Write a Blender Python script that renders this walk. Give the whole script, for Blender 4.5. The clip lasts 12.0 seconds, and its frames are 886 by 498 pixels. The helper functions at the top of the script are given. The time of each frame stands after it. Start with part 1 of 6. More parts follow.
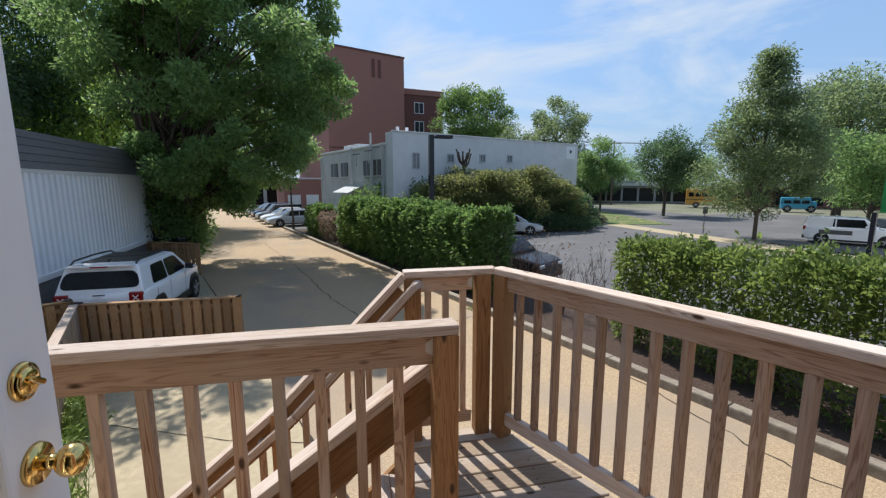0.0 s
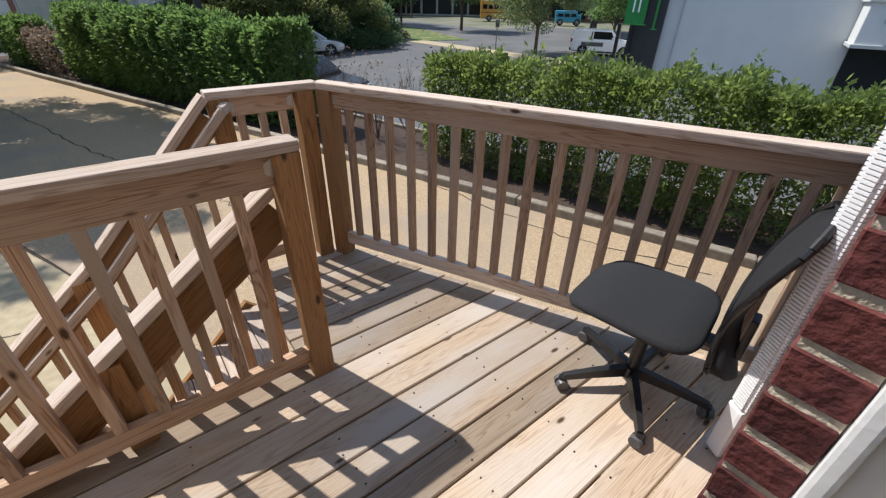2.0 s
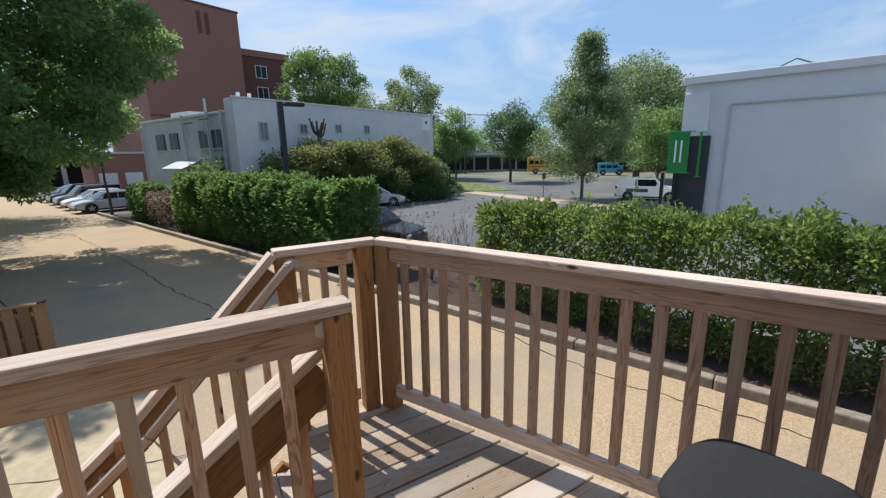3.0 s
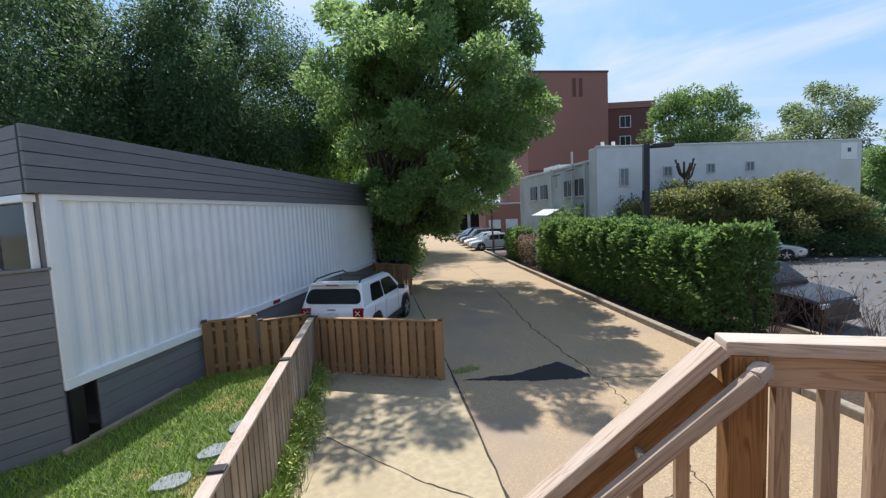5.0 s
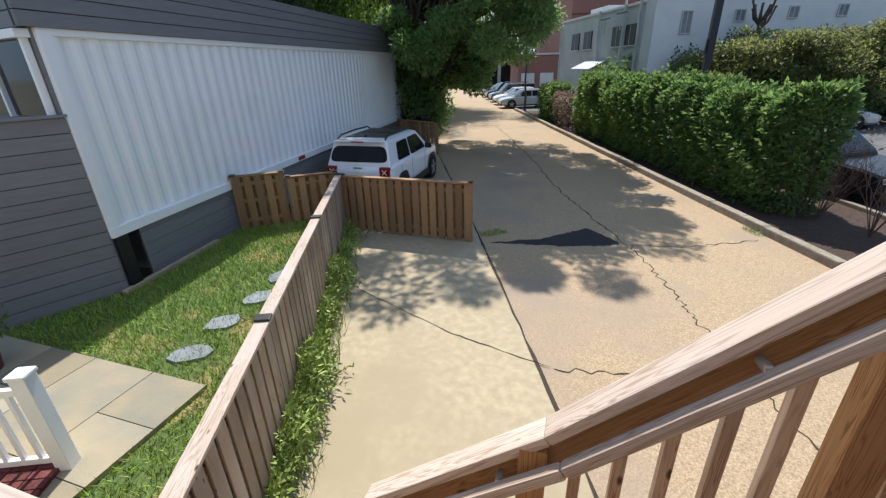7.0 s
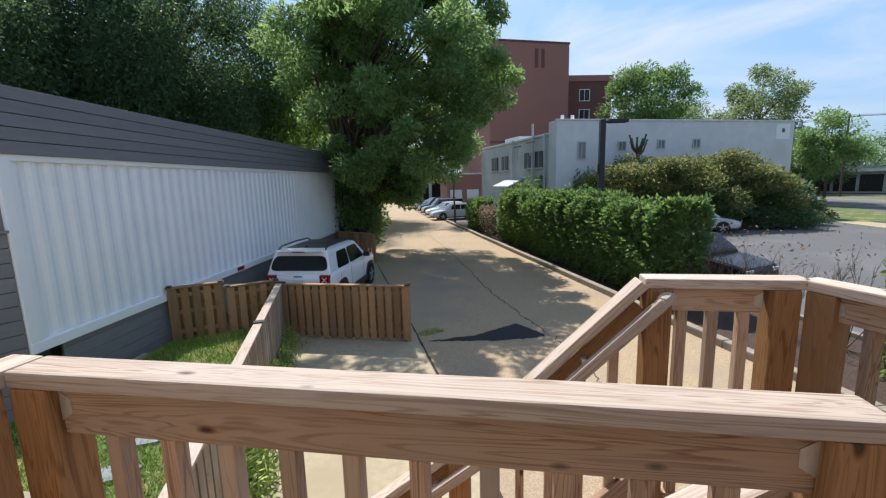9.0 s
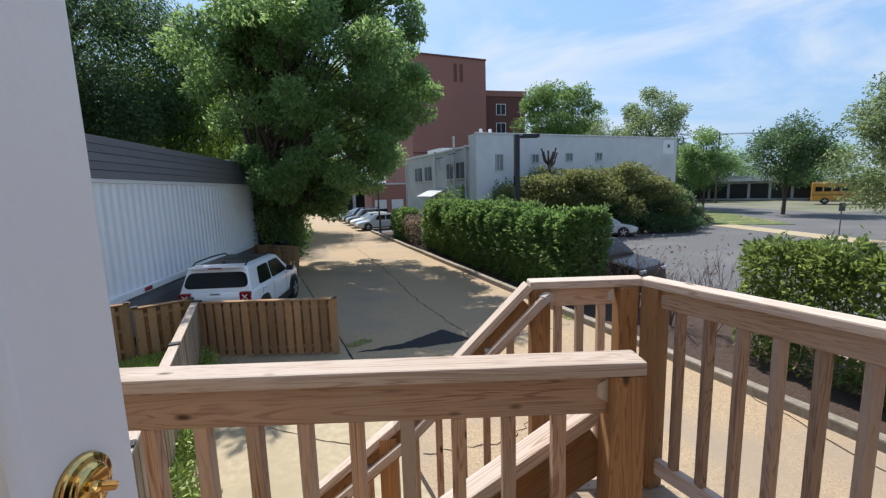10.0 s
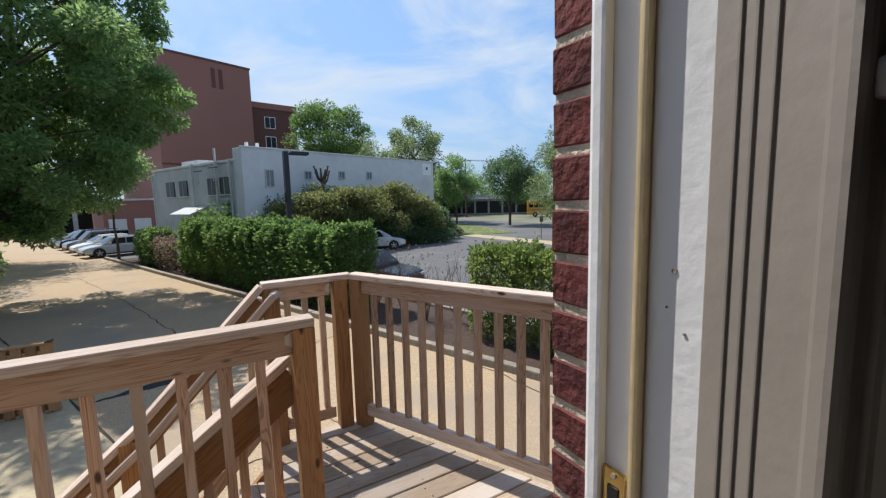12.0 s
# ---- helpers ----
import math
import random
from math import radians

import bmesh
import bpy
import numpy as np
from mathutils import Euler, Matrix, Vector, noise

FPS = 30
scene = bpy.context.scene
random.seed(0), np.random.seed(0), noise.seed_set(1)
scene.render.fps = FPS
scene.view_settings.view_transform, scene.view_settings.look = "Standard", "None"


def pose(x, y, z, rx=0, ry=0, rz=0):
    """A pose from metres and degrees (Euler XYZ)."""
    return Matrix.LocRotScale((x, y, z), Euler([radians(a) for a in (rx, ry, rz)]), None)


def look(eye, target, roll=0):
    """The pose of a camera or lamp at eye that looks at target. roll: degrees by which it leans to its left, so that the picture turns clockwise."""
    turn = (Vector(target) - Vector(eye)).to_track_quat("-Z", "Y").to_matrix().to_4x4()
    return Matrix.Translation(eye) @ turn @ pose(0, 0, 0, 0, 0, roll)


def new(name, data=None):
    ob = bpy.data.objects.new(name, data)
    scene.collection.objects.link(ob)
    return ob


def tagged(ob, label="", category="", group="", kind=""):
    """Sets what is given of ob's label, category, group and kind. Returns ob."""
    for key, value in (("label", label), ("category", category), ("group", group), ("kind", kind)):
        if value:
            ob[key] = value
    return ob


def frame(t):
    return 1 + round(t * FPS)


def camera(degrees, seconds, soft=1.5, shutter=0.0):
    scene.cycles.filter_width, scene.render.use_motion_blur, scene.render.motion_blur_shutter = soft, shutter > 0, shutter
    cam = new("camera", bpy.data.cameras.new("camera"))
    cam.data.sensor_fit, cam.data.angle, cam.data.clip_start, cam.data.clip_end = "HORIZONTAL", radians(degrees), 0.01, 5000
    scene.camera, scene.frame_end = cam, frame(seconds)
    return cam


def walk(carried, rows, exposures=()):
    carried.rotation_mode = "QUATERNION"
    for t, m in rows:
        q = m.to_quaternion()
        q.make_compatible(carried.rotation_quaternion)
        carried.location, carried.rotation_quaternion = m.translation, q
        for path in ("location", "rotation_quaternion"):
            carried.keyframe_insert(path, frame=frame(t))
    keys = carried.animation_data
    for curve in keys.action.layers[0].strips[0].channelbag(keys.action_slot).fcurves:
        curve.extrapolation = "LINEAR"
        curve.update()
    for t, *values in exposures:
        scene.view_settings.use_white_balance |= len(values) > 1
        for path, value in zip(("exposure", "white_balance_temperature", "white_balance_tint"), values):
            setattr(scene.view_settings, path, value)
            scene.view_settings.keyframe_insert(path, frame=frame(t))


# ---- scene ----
cam = camera(93.3, 12.0, soft=1.3)
PATH = [
    (0, (-0.548, 0.532, 1.531), (-0.139, 2.466, 1.227), -0.1),
    (0.5, (-0.614, 0.551, 1.533), (0.147, 2.294, 0.914), 1.1),
    (1, (-0.626, 0.568, 1.486), (0.229, 2.113, 0.547), 1.7),
    (1.5, (-0.634, 0.58, 1.454), (0.282, 1.979, 0.357), 2.0),
    (2, (-0.647, 0.571, 1.451), (0.409, 1.913, 0.412), 1.3),
    (2.5, (-0.637, 0.58, 1.458), (0.511, 2.016, 0.672), -0.1),
    (3, (-0.592, 0.662, 1.496), (0.401, 2.341, 1.057), -1.1),
    (3.5, (-0.56, 0.839, 1.519), (0.038, 2.739, 1.335), -1.0),
    (3.7, (-0.586, 0.902, 1.525), (-0.178, 2.856, 1.402), -1.4),
    (5.3, (-0.762, 1.742, 1.400), (-1.372, 3.635, 1.178), -2.5),
    (5.5, (-0.798, 1.796, 1.418), (-1.450, 3.662, 1.112), -2.4),
    (6, (-0.895, 1.868, 1.405), (-1.557, 3.675, 0.862), -2.3),
    (6.2, (-0.912, 1.870, 1.408), (-1.558, 3.651, 0.766), -2.2),
    (6.5, (-0.962, 1.870, 1.370), (-1.568, 3.620, 0.612), -1.9),
    (6.7, (-0.968, 1.870, 1.362), (-1.552, 3.598, 0.536), -1.8),
    (8.3, (-0.754, 1.635, 1.422), (-1.292, 3.512, 0.994), -1.5),
    (8.5, (-0.751, 1.527, 1.408), (-1.242, 3.429, 1.03), -1.7),
    (9, (-0.779, 1.229, 1.418), (-1.099, 3.177, 1.099), -1.5),
    (9.5, (-0.75, 0.998, 1.436), (-0.898, 2.97, 1.143), -1.6),
    (10, (-0.725, 0.906, 1.494), (-0.695, 2.885, 1.209), -1.7),
    (10.5, (-0.714, 0.758, 1.514), (-0.517, 2.729, 1.237), -1.8),
    (11, (-0.68, 0.575, 1.499), (-0.295, 2.519, 1.23), -1.6),
    (11.5, (-0.621, 0.285, 1.522), (-0.059, 2.192, 1.266), -1.7),
    (12, (-0.584, 0.178, 1.516), (0.418, 1.892, 1.279), -1.5),
]
walk(cam, [(t, look(eye, target, roll)) for t, eye, target, roll in PATH], [(0, 0.52), (2.5, 0.50), (5.5, 0.68), (9.5, 0.64), (12, 0.56)])

# ---- light ----
SUN = Vector((-0.24, 0.66, 1.02)).normalized()
sun = new("sun", bpy.data.lights.new("sun", "SUN"))
sun.data.energy, sun.data.angle, sun.data.color = 4.1, radians(0.55), (1.0, 0.96, 0.91)
sun.matrix_world = look(SUN * 60, (0, 0, 0))
world = bpy.data.worlds.new("sky")
scene.world = world
world.use_nodes = True
wn, wl = world.node_tree.nodes, world.node_tree.links
wn.clear()
w_out, w_bg, w_sky = wn.new("ShaderNodeOutputWorld"), wn.new("ShaderNodeBackground"), wn.new("ShaderNodeTexSky")
w_sky.sky_type, w_sky.sun_disc = "NISHITA", False
w_sky.sun_elevation, w_sky.sun_rotation = math.asin(SUN.z), math.atan2(SUN.x, SUN.y)
w_sky.air_density, w_sky.dust_density, w_sky.ozone_density = 1.0, 0.15, 2.6
w_tc, w_map, w_n = wn.new("ShaderNodeTexCoord"), wn.new("ShaderNodeMapping"), wn.new("ShaderNodeTexNoise")
w_map.inputs["Scale"].default_value = (1.5, 1.5, 4.5)
w_map.inputs["Rotation"].default_value = (0.2, 0.3, 0.7)
w_n.inputs["Scale"].default_value, w_n.inputs["Detail"].default_value, w_n.inputs["Roughness"].default_value = 1.4, 8, 0.58
w_n.inputs["Distortion"].default_value = 0.7
w_r, w_mix = wn.new("ShaderNodeValToRGB"), wn.new("ShaderNodeMix")
w_r.color_ramp.elements[0].position, w_r.color_ramp.elements[1].position = 0.45, 0.64
w_r.color_ramp.elements[1].color = (0.85, 0.85, 0.85, 1)
w_mix.data_type = "RGBA"
w_mix.inputs[7].default_value = (3.15, 3.6, 4.2, 1)
wl.new(w_tc.outputs["Generated"], w_map.inputs["Vector"])
wl.new(w_map.outputs["Vector"], w_n.inputs["Vector"])
wl.new(w_n.outputs["Fac"], w_r.inputs["Fac"])
# haze towards the horizon, under the clouds
w_sep, w_hr, w_haze = wn.new("ShaderNodeSeparateXYZ"), wn.new("ShaderNodeMapRange"), wn.new("ShaderNodeMix")
w_hr.inputs["From Min"].default_value, w_hr.inputs["From Max"].default_value = 0.0, 0.5
w_hr.inputs["To Min"].default_value, w_hr.inputs["To Max"].default_value = 0.9, 0.25
w_haze.data_type = "RGBA"
w_haze.inputs[7].default_value = (1.1, 1.8, 2.95, 1)
wl.new(w_tc.outputs["Generated"], w_sep.inputs["Vector"])
wl.new(w_sep.outputs["Z"], w_hr.inputs["Value"])
wl.new(w_hr.outputs["Result"], w_haze.inputs[0])
wl.new(w_sky.outputs["Color"], w_haze.inputs[6])
wl.new(w_r.outputs["Color"], w_mix.inputs[0])
wl.new(w_haze.outputs[2], w_mix.inputs[6])
wl.new(w_mix.outputs[2], w_bg.inputs["Color"])
w_bg.inputs["Strength"].default_value = 0.15
wl.new(w_bg.outputs["Background"], w_out.inputs["Surface"])

# ---- materials ----
MATS = {}


def mat(name, col, rough=0.6, metal=0.0, col2=None, scale=6.0, stretch=(1, 1, 1), bump=0.0, bump_scale=None, spots=None, spot_scale=1.2, spot_at=0.55,
        spot_w=0.12, spec=0.5, vary=0.0, island=False, trans=0.0, local=True, distort=0.0, detail=6, coat=0.0):
    """A painted, stained or grown surface: two colours by a noise, large spots, fine relief, and a shift from piece to piece."""
    if name in MATS:
        return MATS[name]
    m = bpy.data.materials.new(name)
    MATS[name] = m
    m.use_nodes = True
    n, l = m.node_tree.nodes, m.node_tree.links
    b = n["Principled BSDF"]
    b.inputs["Roughness"].default_value, b.inputs["Metallic"].default_value = rough, metal
    b.inputs["Specular IOR Level"].default_value, b.inputs["Coat Weight"].default_value = spec, coat
    b.inputs["Transmission Weight"].default_value = trans
    tc, mp = n.new("ShaderNodeTexCoord"), n.new("ShaderNodeMapping")
    mp.inputs["Scale"].default_value = stretch
    info = n.new("ShaderNodeObjectInfo")
    geo = n.new("ShaderNodeNewGeometry")
    rnd = geo.outputs["Random Per Island"] if island else info.outputs["Random"]
    if vary:
        off = n.new("ShaderNodeVectorMath")
        off.operation = "SCALE"
        off.inputs[0].default_value = (37.0, 53.0, 71.0)
        l.new(rnd, off.inputs["Scale"])
        add = n.new("ShaderNodeVectorMath")
        l.new(tc.outputs["Object"], add.inputs[0])
        l.new(off.outputs["Vector"], add.inputs[1])
        l.new(add.outputs["Vector"], mp.inputs["Vector"])
    else:
        l.new(tc.outputs["Object"], mp.inputs["Vector"])
    noi = n.new("ShaderNodeTexNoise")
    noi.inputs["Scale"].default_value, noi.inputs["Detail"].default_value = scale, detail
    noi.inputs["Roughness"].default_value, noi.inputs["Distortion"].default_value = 0.6, distort
    l.new(mp.outputs["Vector"], noi.inputs["Vector"])
    mx = n.new("ShaderNodeMix")
    mx.data_type = "RGBA"
    c2 = col2 or tuple(c * 0.8 for c in col)
    mx.inputs[6].default_value, mx.inputs[7].default_value = (*c2, 1), (*col, 1)
    rp = n.new("ShaderNodeValToRGB")
    rp.color_ramp.elements[0].position, rp.color_ramp.elements[1].position = 0.36, 0.66
    l.new(noi.outputs["Fac"], rp.inputs["Fac"])
    l.new(rp.outputs["Color"], mx.inputs[0])
    out = mx.outputs[2]
    if spots:
        n2 = n.new("ShaderNodeTexNoise")
        n2.inputs["Scale"].default_value, n2.inputs["Detail"].default_value = spot_scale, 5
        l.new(tc.outputs["Object"] if not vary else add.outputs["Vector"], n2.inputs["Vector"])
        r2 = n.new("ShaderNodeValToRGB")
        r2.color_ramp.elements[0].position, r2.color_ramp.elements[1].position = spot_at, spot_at + spot_w
        l.new(n2.outputs["Fac"], r2.inputs["Fac"])
        m2 = n.new("ShaderNodeMix")
        m2.data_type = "RGBA"
        m2.inputs[7].default_value = (*spots, 1)
        l.new(r2.outputs["Color"], m2.inputs[0])
        l.new(out, m2.inputs[6])
        out = m2.outputs[2]
    if vary:
        hs = n.new("ShaderNodeHueSaturation")
        mr = n.new("ShaderNodeMapRange")
        mr.inputs["To Min"].default_value, mr.inputs["To Max"].default_value = 1 - vary, 1 + vary
        l.new(rnd, mr.inputs["Value"])
        l.new(mr.outputs["Result"], hs.inputs["Value"])
        l.new(out, hs.inputs["Color"])
        out = hs.outputs["Color"]
    l.new(out, b.inputs["Base Color"])
    if bump:
        bp = n.new("ShaderNodeBump")
        bp.inputs["Strength"].default_value, bp.inputs["Distance"].default_value = bump, 0.01
        if bump_scale:
            n3 = n.new("ShaderNodeTexNoise")
            n3.inputs["Scale"].default_value, n3.inputs["Detail"].default_value = bump_scale, 4
            l.new(mp.outputs["Vector"], n3.inputs["Vector"])
            l.new(n3.outputs["Fac"], bp.inputs["Height"])
        else:
            l.new(noi.outputs["Fac"], bp.inputs["Height"])
        l.new(bp.outputs["Normal"], b.inputs["Normal"])
    return m


def wood(name, light, dark, grey, rough=0.75, knots=(0.07, 0.04, 0.02), vary=0.18):
    """Sawn softwood, grain along the piece's own x axis, with growth rings, knots and grey weathering."""
    if name in MATS:
        return MATS[name]
    m = bpy.data.materials.new(name)
    MATS[name] = m
    m.use_nodes = True
    n, l = m.node_tree.nodes, m.node_tree.links
    b = n["Principled BSDF"]
    b.inputs["Roughness"].default_value, b.inputs["Specular IOR Level"].default_value = rough, 0.25
    tc, info = n.new("ShaderNodeTexCoord"), n.new("ShaderNodeObjectInfo")
    off, add = n.new("ShaderNodeVectorMath"), n.new("ShaderNodeVectorMath")
    off.operation = "SCALE"
    off.inputs[0].default_value = (31.0, 17.0, 23.0)
    l.new(info.outputs["Random"], off.inputs["Scale"])
    l.new(tc.outputs["Object"], add.inputs[0])
    l.new(off.outputs["Vector"], add.inputs[1])
    src = add.outputs["Vector"]

    def noise_of(stretch, scale, detail=5, distort=0.0):
        mp, t = n.new("ShaderNodeMapping"), n.new("ShaderNodeTexNoise")
        mp.inputs["Scale"].default_value = stretch
        t.inputs["Scale"].default_value, t.inputs["Detail"].default_value, t.inputs["Distortion"].default_value = scale, detail, distort
        l.new(src, mp.inputs["Vector"])
        l.new(mp.outputs["Vector"], t.inputs["Vector"])
        return t.outputs["Fac"]

    def ramp(fac, a, c, inv=False):
        r = n.new("ShaderNodeValToRGB")
        r.color_ramp.elements[0].position, r.color_ramp.elements[1].position = a, c
        if inv:
            r.color_ramp.elements[0].color, r.color_ramp.elements[1].color = (1, 1, 1, 1), (0, 0, 0, 1)
        l.new(fac, r.inputs["Fac"])
        return r.outputs["Color"]

    def mix(fac, a, c):
        x = n.new("ShaderNodeMix")
        x.data_type = "RGBA"
        l.new(fac, x.inputs[0])
        for i, v in ((6, a), (7, c)):
            if isinstance(v, tuple):
                x.inputs[i].default_value = (*v, 1)
            else:
                l.new(v, x.inputs[i])
        return x.outputs[2]

    broad = noise_of((0.55, 9, 9), 1.6, 3, 1.2)
    wave = n.new("ShaderNodeMath")
    wave.operation = "SINE"
    mul = n.new("ShaderNodeMath")
    mul.operation = "MULTIPLY"
    mul.inputs[1].default_value = 84.0
    l.new(broad, mul.inputs[0])
    l.new(mul.outputs[0], wave.inputs[0])
    rings = ramp(wave.outputs[0], 0.1, 0.95)
    fine = noise_of((3, 130, 130), 1.0, 3)
    c = mix(rings, light, dark)
    c = mix(ramp(fine, 0.35, 0.75), c, tuple(v * 0.86 for v in light))
    c = mix(ramp(noise_of((0.9, 3, 3), 1.3, 4), 0.46, 0.72), c, grey)
    vor = n.new("ShaderNodeTexVoronoi")
    vmap = n.new("ShaderNodeMapping")
    vmap.inputs["Scale"].default_value = (3.6, 9.0, 9.0)
    vor.inputs["Scale"].default_value = 1.0
    l.new(src, vmap.inputs["Vector"])
    l.new(vmap.outputs["Vector"], vor.inputs["Vector"])
    c = mix(ramp(vor.outputs["Distance"], 0.055, 0.11, True), c, knots)
    hs, mr = n.new("ShaderNodeHueSaturation"), n.new("ShaderNodeMapRange")
    mr.inputs["To Min"].default_value, mr.inputs["To Max"].default_value = 1 - vary, 1 + vary
    l.new(info.outputs["Random"], mr.inputs["Value"])
    l.new(mr.outputs["Result"], hs.inputs["Value"])
    l.new(c, hs.inputs["Color"])
    l.new(hs.outputs["Color"], b.inputs["Base Color"])
    bp = n.new("ShaderNodeBump")
    bp.inputs["Strength"].default_value, bp.inputs["Distance"].default_value = 0.5, 0.003
    l.new(fine, bp.inputs["Height"])
    l.new(bp.outputs["Normal"], b.inputs["Normal"])
    return m


W_RAIL = wood("rail_wood", (0.47, 0.315, 0.21), (0.24, 0.125, 0.072), (0.44, 0.345, 0.265))
W_LONG = wood("weathered_rail_wood", (0.41, 0.285, 0.20), (0.215, 0.12, 0.07), (0.39, 0.305, 0.245))
W_CAP = wood("cap_wood", (0.53, 0.43, 0.355), (0.31, 0.215, 0.15), (0.53, 0.47, 0.425))
W_POST = wood("post_wood", (0.38, 0.20, 0.085), (0.20, 0.095, 0.036), (0.31, 0.18, 0.09))
W_DECK = wood("deck_wood", (0.46, 0.355, 0.255), (0.31, 0.215, 0.145), (0.45, 0.40, 0.35), vary=0.38)
W_FENCE = wood("fence_wood", (0.36, 0.21, 0.105), (0.25, 0.135, 0.065), (0.30, 0.20, 0.125), vary=0.3)
W_FGREY = wood("fence_wood_grey", (0.36, 0.27, 0.19), (0.26, 0.185, 0.125), (0.38, 0.31, 0.25), vary=0.22)
STEEL = mat("galvanised_steel", (0.55, 0.53, 0.48), 0.5, 0.6, bump=0.1, scale=40)
BRASS = mat("polished_brass", (0.85, 0.60, 0.22), 0.14, 1.0, col2=(0.75, 0.5, 0.17), scale=9)
STRIP = mat("brass_weatherstrip", (0.72, 0.57, 0.33), 0.42, 0.35, scale=20)
WHITE = mat("white_paint", (0.88, 0.88, 0.88), 0.42, col2=(0.85, 0.85, 0.85), scale=2.2, bump=0.12, bump_scale=45, spots=(0.70, 0.68, 0.66), spot_scale=3, spot_at=0.6)
WHITE_METAL = mat("white_metal", (0.86, 0.865, 0.87), 0.35, col2=(0.81, 0.815, 0.825), scale=3, bump=0.05)
INNER = mat("interior_door_paint", (0.235, 0.205, 0.18), 0.5, col2=(0.205, 0.18, 0.155), scale=4, bump=0.1, bump_scale=40)
PLASTER = mat("interior_plaster", (0.55, 0.53, 0.50), 0.9, scale=3, bump=0.1, bump_scale=60)
IN_FLOOR = mat("interior_floor", (0.22, 0.14, 0.09), 0.45, scale=5, stretch=(1, 10, 1))
BRICK = mat("red_brick", (0.165, 0.052, 0.046), 0.9, col2=(0.09, 0.031, 0.033), scale=26, vary=0.35, bump=0.55, bump_scale=70, spec=0.2)
MORTAR = mat("mortar", (0.64, 0.55, 0.43), 0.95, col2=(0.52, 0.44, 0.34), scale=30, bump=0.6, bump_scale=90)
ALLEY = mat("aggregate_concrete", (0.52, 0.39, 0.245), 0.92, col2=(0.26, 0.185, 0.112), scale=55, bump=0.6, bump_scale=110, spots=(0.31, 0.245, 0.18), spot_scale=0.45, spot_at=0.5, spot_w=0.2, detail=8)
PAD = mat("pale_concrete", (0.43, 0.36, 0.235), 0.9, col2=(0.35, 0.285, 0.185), scale=9, bump=0.3, bump_scale=110, spots=(0.34, 0.28, 0.18), spot_scale=0.8, spot_at=0.5, spot_w=0.2, detail=8)
KERB = mat("kerb_concrete", (0.32, 0.275, 0.215), 0.92, col2=(0.21, 0.18, 0.14), scale=8, bump=0.5, bump_scale=60, vary=0.15)
ASPHALT = mat("asphalt", (0.115, 0.115, 0.118), 0.9, col2=(0.09, 0.09, 0.092), scale=60, bump=0.4, bump_scale=150, spots=(0.15, 0.148, 0.145), spot_scale=0.25, spot_at=0.5, spot_w=0.25)
TAR = mat("tar", (0.022, 0.022, 0.024), 0.85, scale=30, bump=0.4, bump_scale=90)
CRACK = mat("crack_shadow", (0.05, 0.036, 0.025), 0.95, scale=30)
DIRT = mat("mulch", (0.085, 0.052, 0.036), 0.98, col2=(0.035, 0.022, 0.016), scale=30, bump=1.0, bump_scale=60)
FIELD = mat("far_ground", (0.20, 0.19, 0.15), 0.95, col2=(0.12, 0.13, 0.07), scale=0.2, bump=0.3, bump_scale=8)
LAWN = mat("lawn_soil", (0.11, 0.16, 0.04), 0.95, col2=(0.06, 0.095, 0.025), scale=25, spots=(0.30, 0.23, 0.10), spot_scale=1.3, spot_at=0.54, bump=0.6, bump_scale=60)
GRASS = mat("grass_blades", (0.30, 0.43, 0.05), 0.7, col2=(0.15, 0.27, 0.025), scale=4, spots=(0.42, 0.36, 0.13), spot_scale=1.3, spot_at=0.56, vary=0.3, island=True)
WEED = mat("weed_leaves", (0.36, 0.43, 0.12), 0.7, col2=(0.19, 0.27, 0.06), scale=5, vary=0.35, island=True)
FLAG = mat("flagstone", (0.38, 0.315, 0.20), 0.85, col2=(0.27, 0.255, 0.195), scale=1.6, vary=0.3, bump=0.4, bump_scale=40)
SLATE = mat("stepping_stone", (0.23, 0.26, 0.28), 0.85, col2=(0.17, 0.19, 0.20), scale=8, vary=0.2, bump=0.5, bump_scale=40)
SIDING = mat("grey_siding", (0.20, 0.20, 0.212), 0.7, col2=(0.175, 0.175, 0.187), scale=3, stretch=(1, 1, 8), bump=0.15, bump_scale=30, vary=0.06)
CONTAINER = mat("white_corrugated_steel", (0.90, 0.905, 0.915), 0.42, col2=(0.87, 0.88, 0.895), scale=1.5, spots=(0.83, 0.845, 0.865), spot_scale=0.8, bump=0.03)
BLACK_PAINT = mat("black_paint", (0.012, 0.012, 0.016), 0.45, scale=8)
BLACK_FABRIC = mat("black_mesh_fabric", (0.016, 0.017, 0.019), 0.85, col2=(0.010, 0.010, 0.012), scale=90, bump=0.4, bump_scale=400)
BLACK_PLASTIC = mat("black_plastic", (0.014, 0.014, 0.016), 0.4, scale=20, bump=0.05)
GREY_PLASTIC = mat("grey_plastic", (0.10, 0.10, 0.105), 0.45, scale=20)
RUBBER = mat("tyre_rubber", (0.018, 0.018, 0.018), 0.8, scale=30)
ALLOY = mat("alloy_rim", (0.55, 0.56, 0.58), 0.3, 0.8, scale=12)
CAR_WHITE = mat("white_car_paint", (0.88, 0.885, 0.89), 0.25, scale=2, coat=0.6, col2=(0.86, 0.865, 0.87))
CAR_BLACK = mat("black_car_paint", (0.010, 0.011, 0.014), 0.32, scale=2, coat=0.25, spec=0.3)
CAR_GREY = mat("grey_car_paint", (0.16, 0.165, 0.18), 0.25, 0.3, scale=2, coat=0.7)
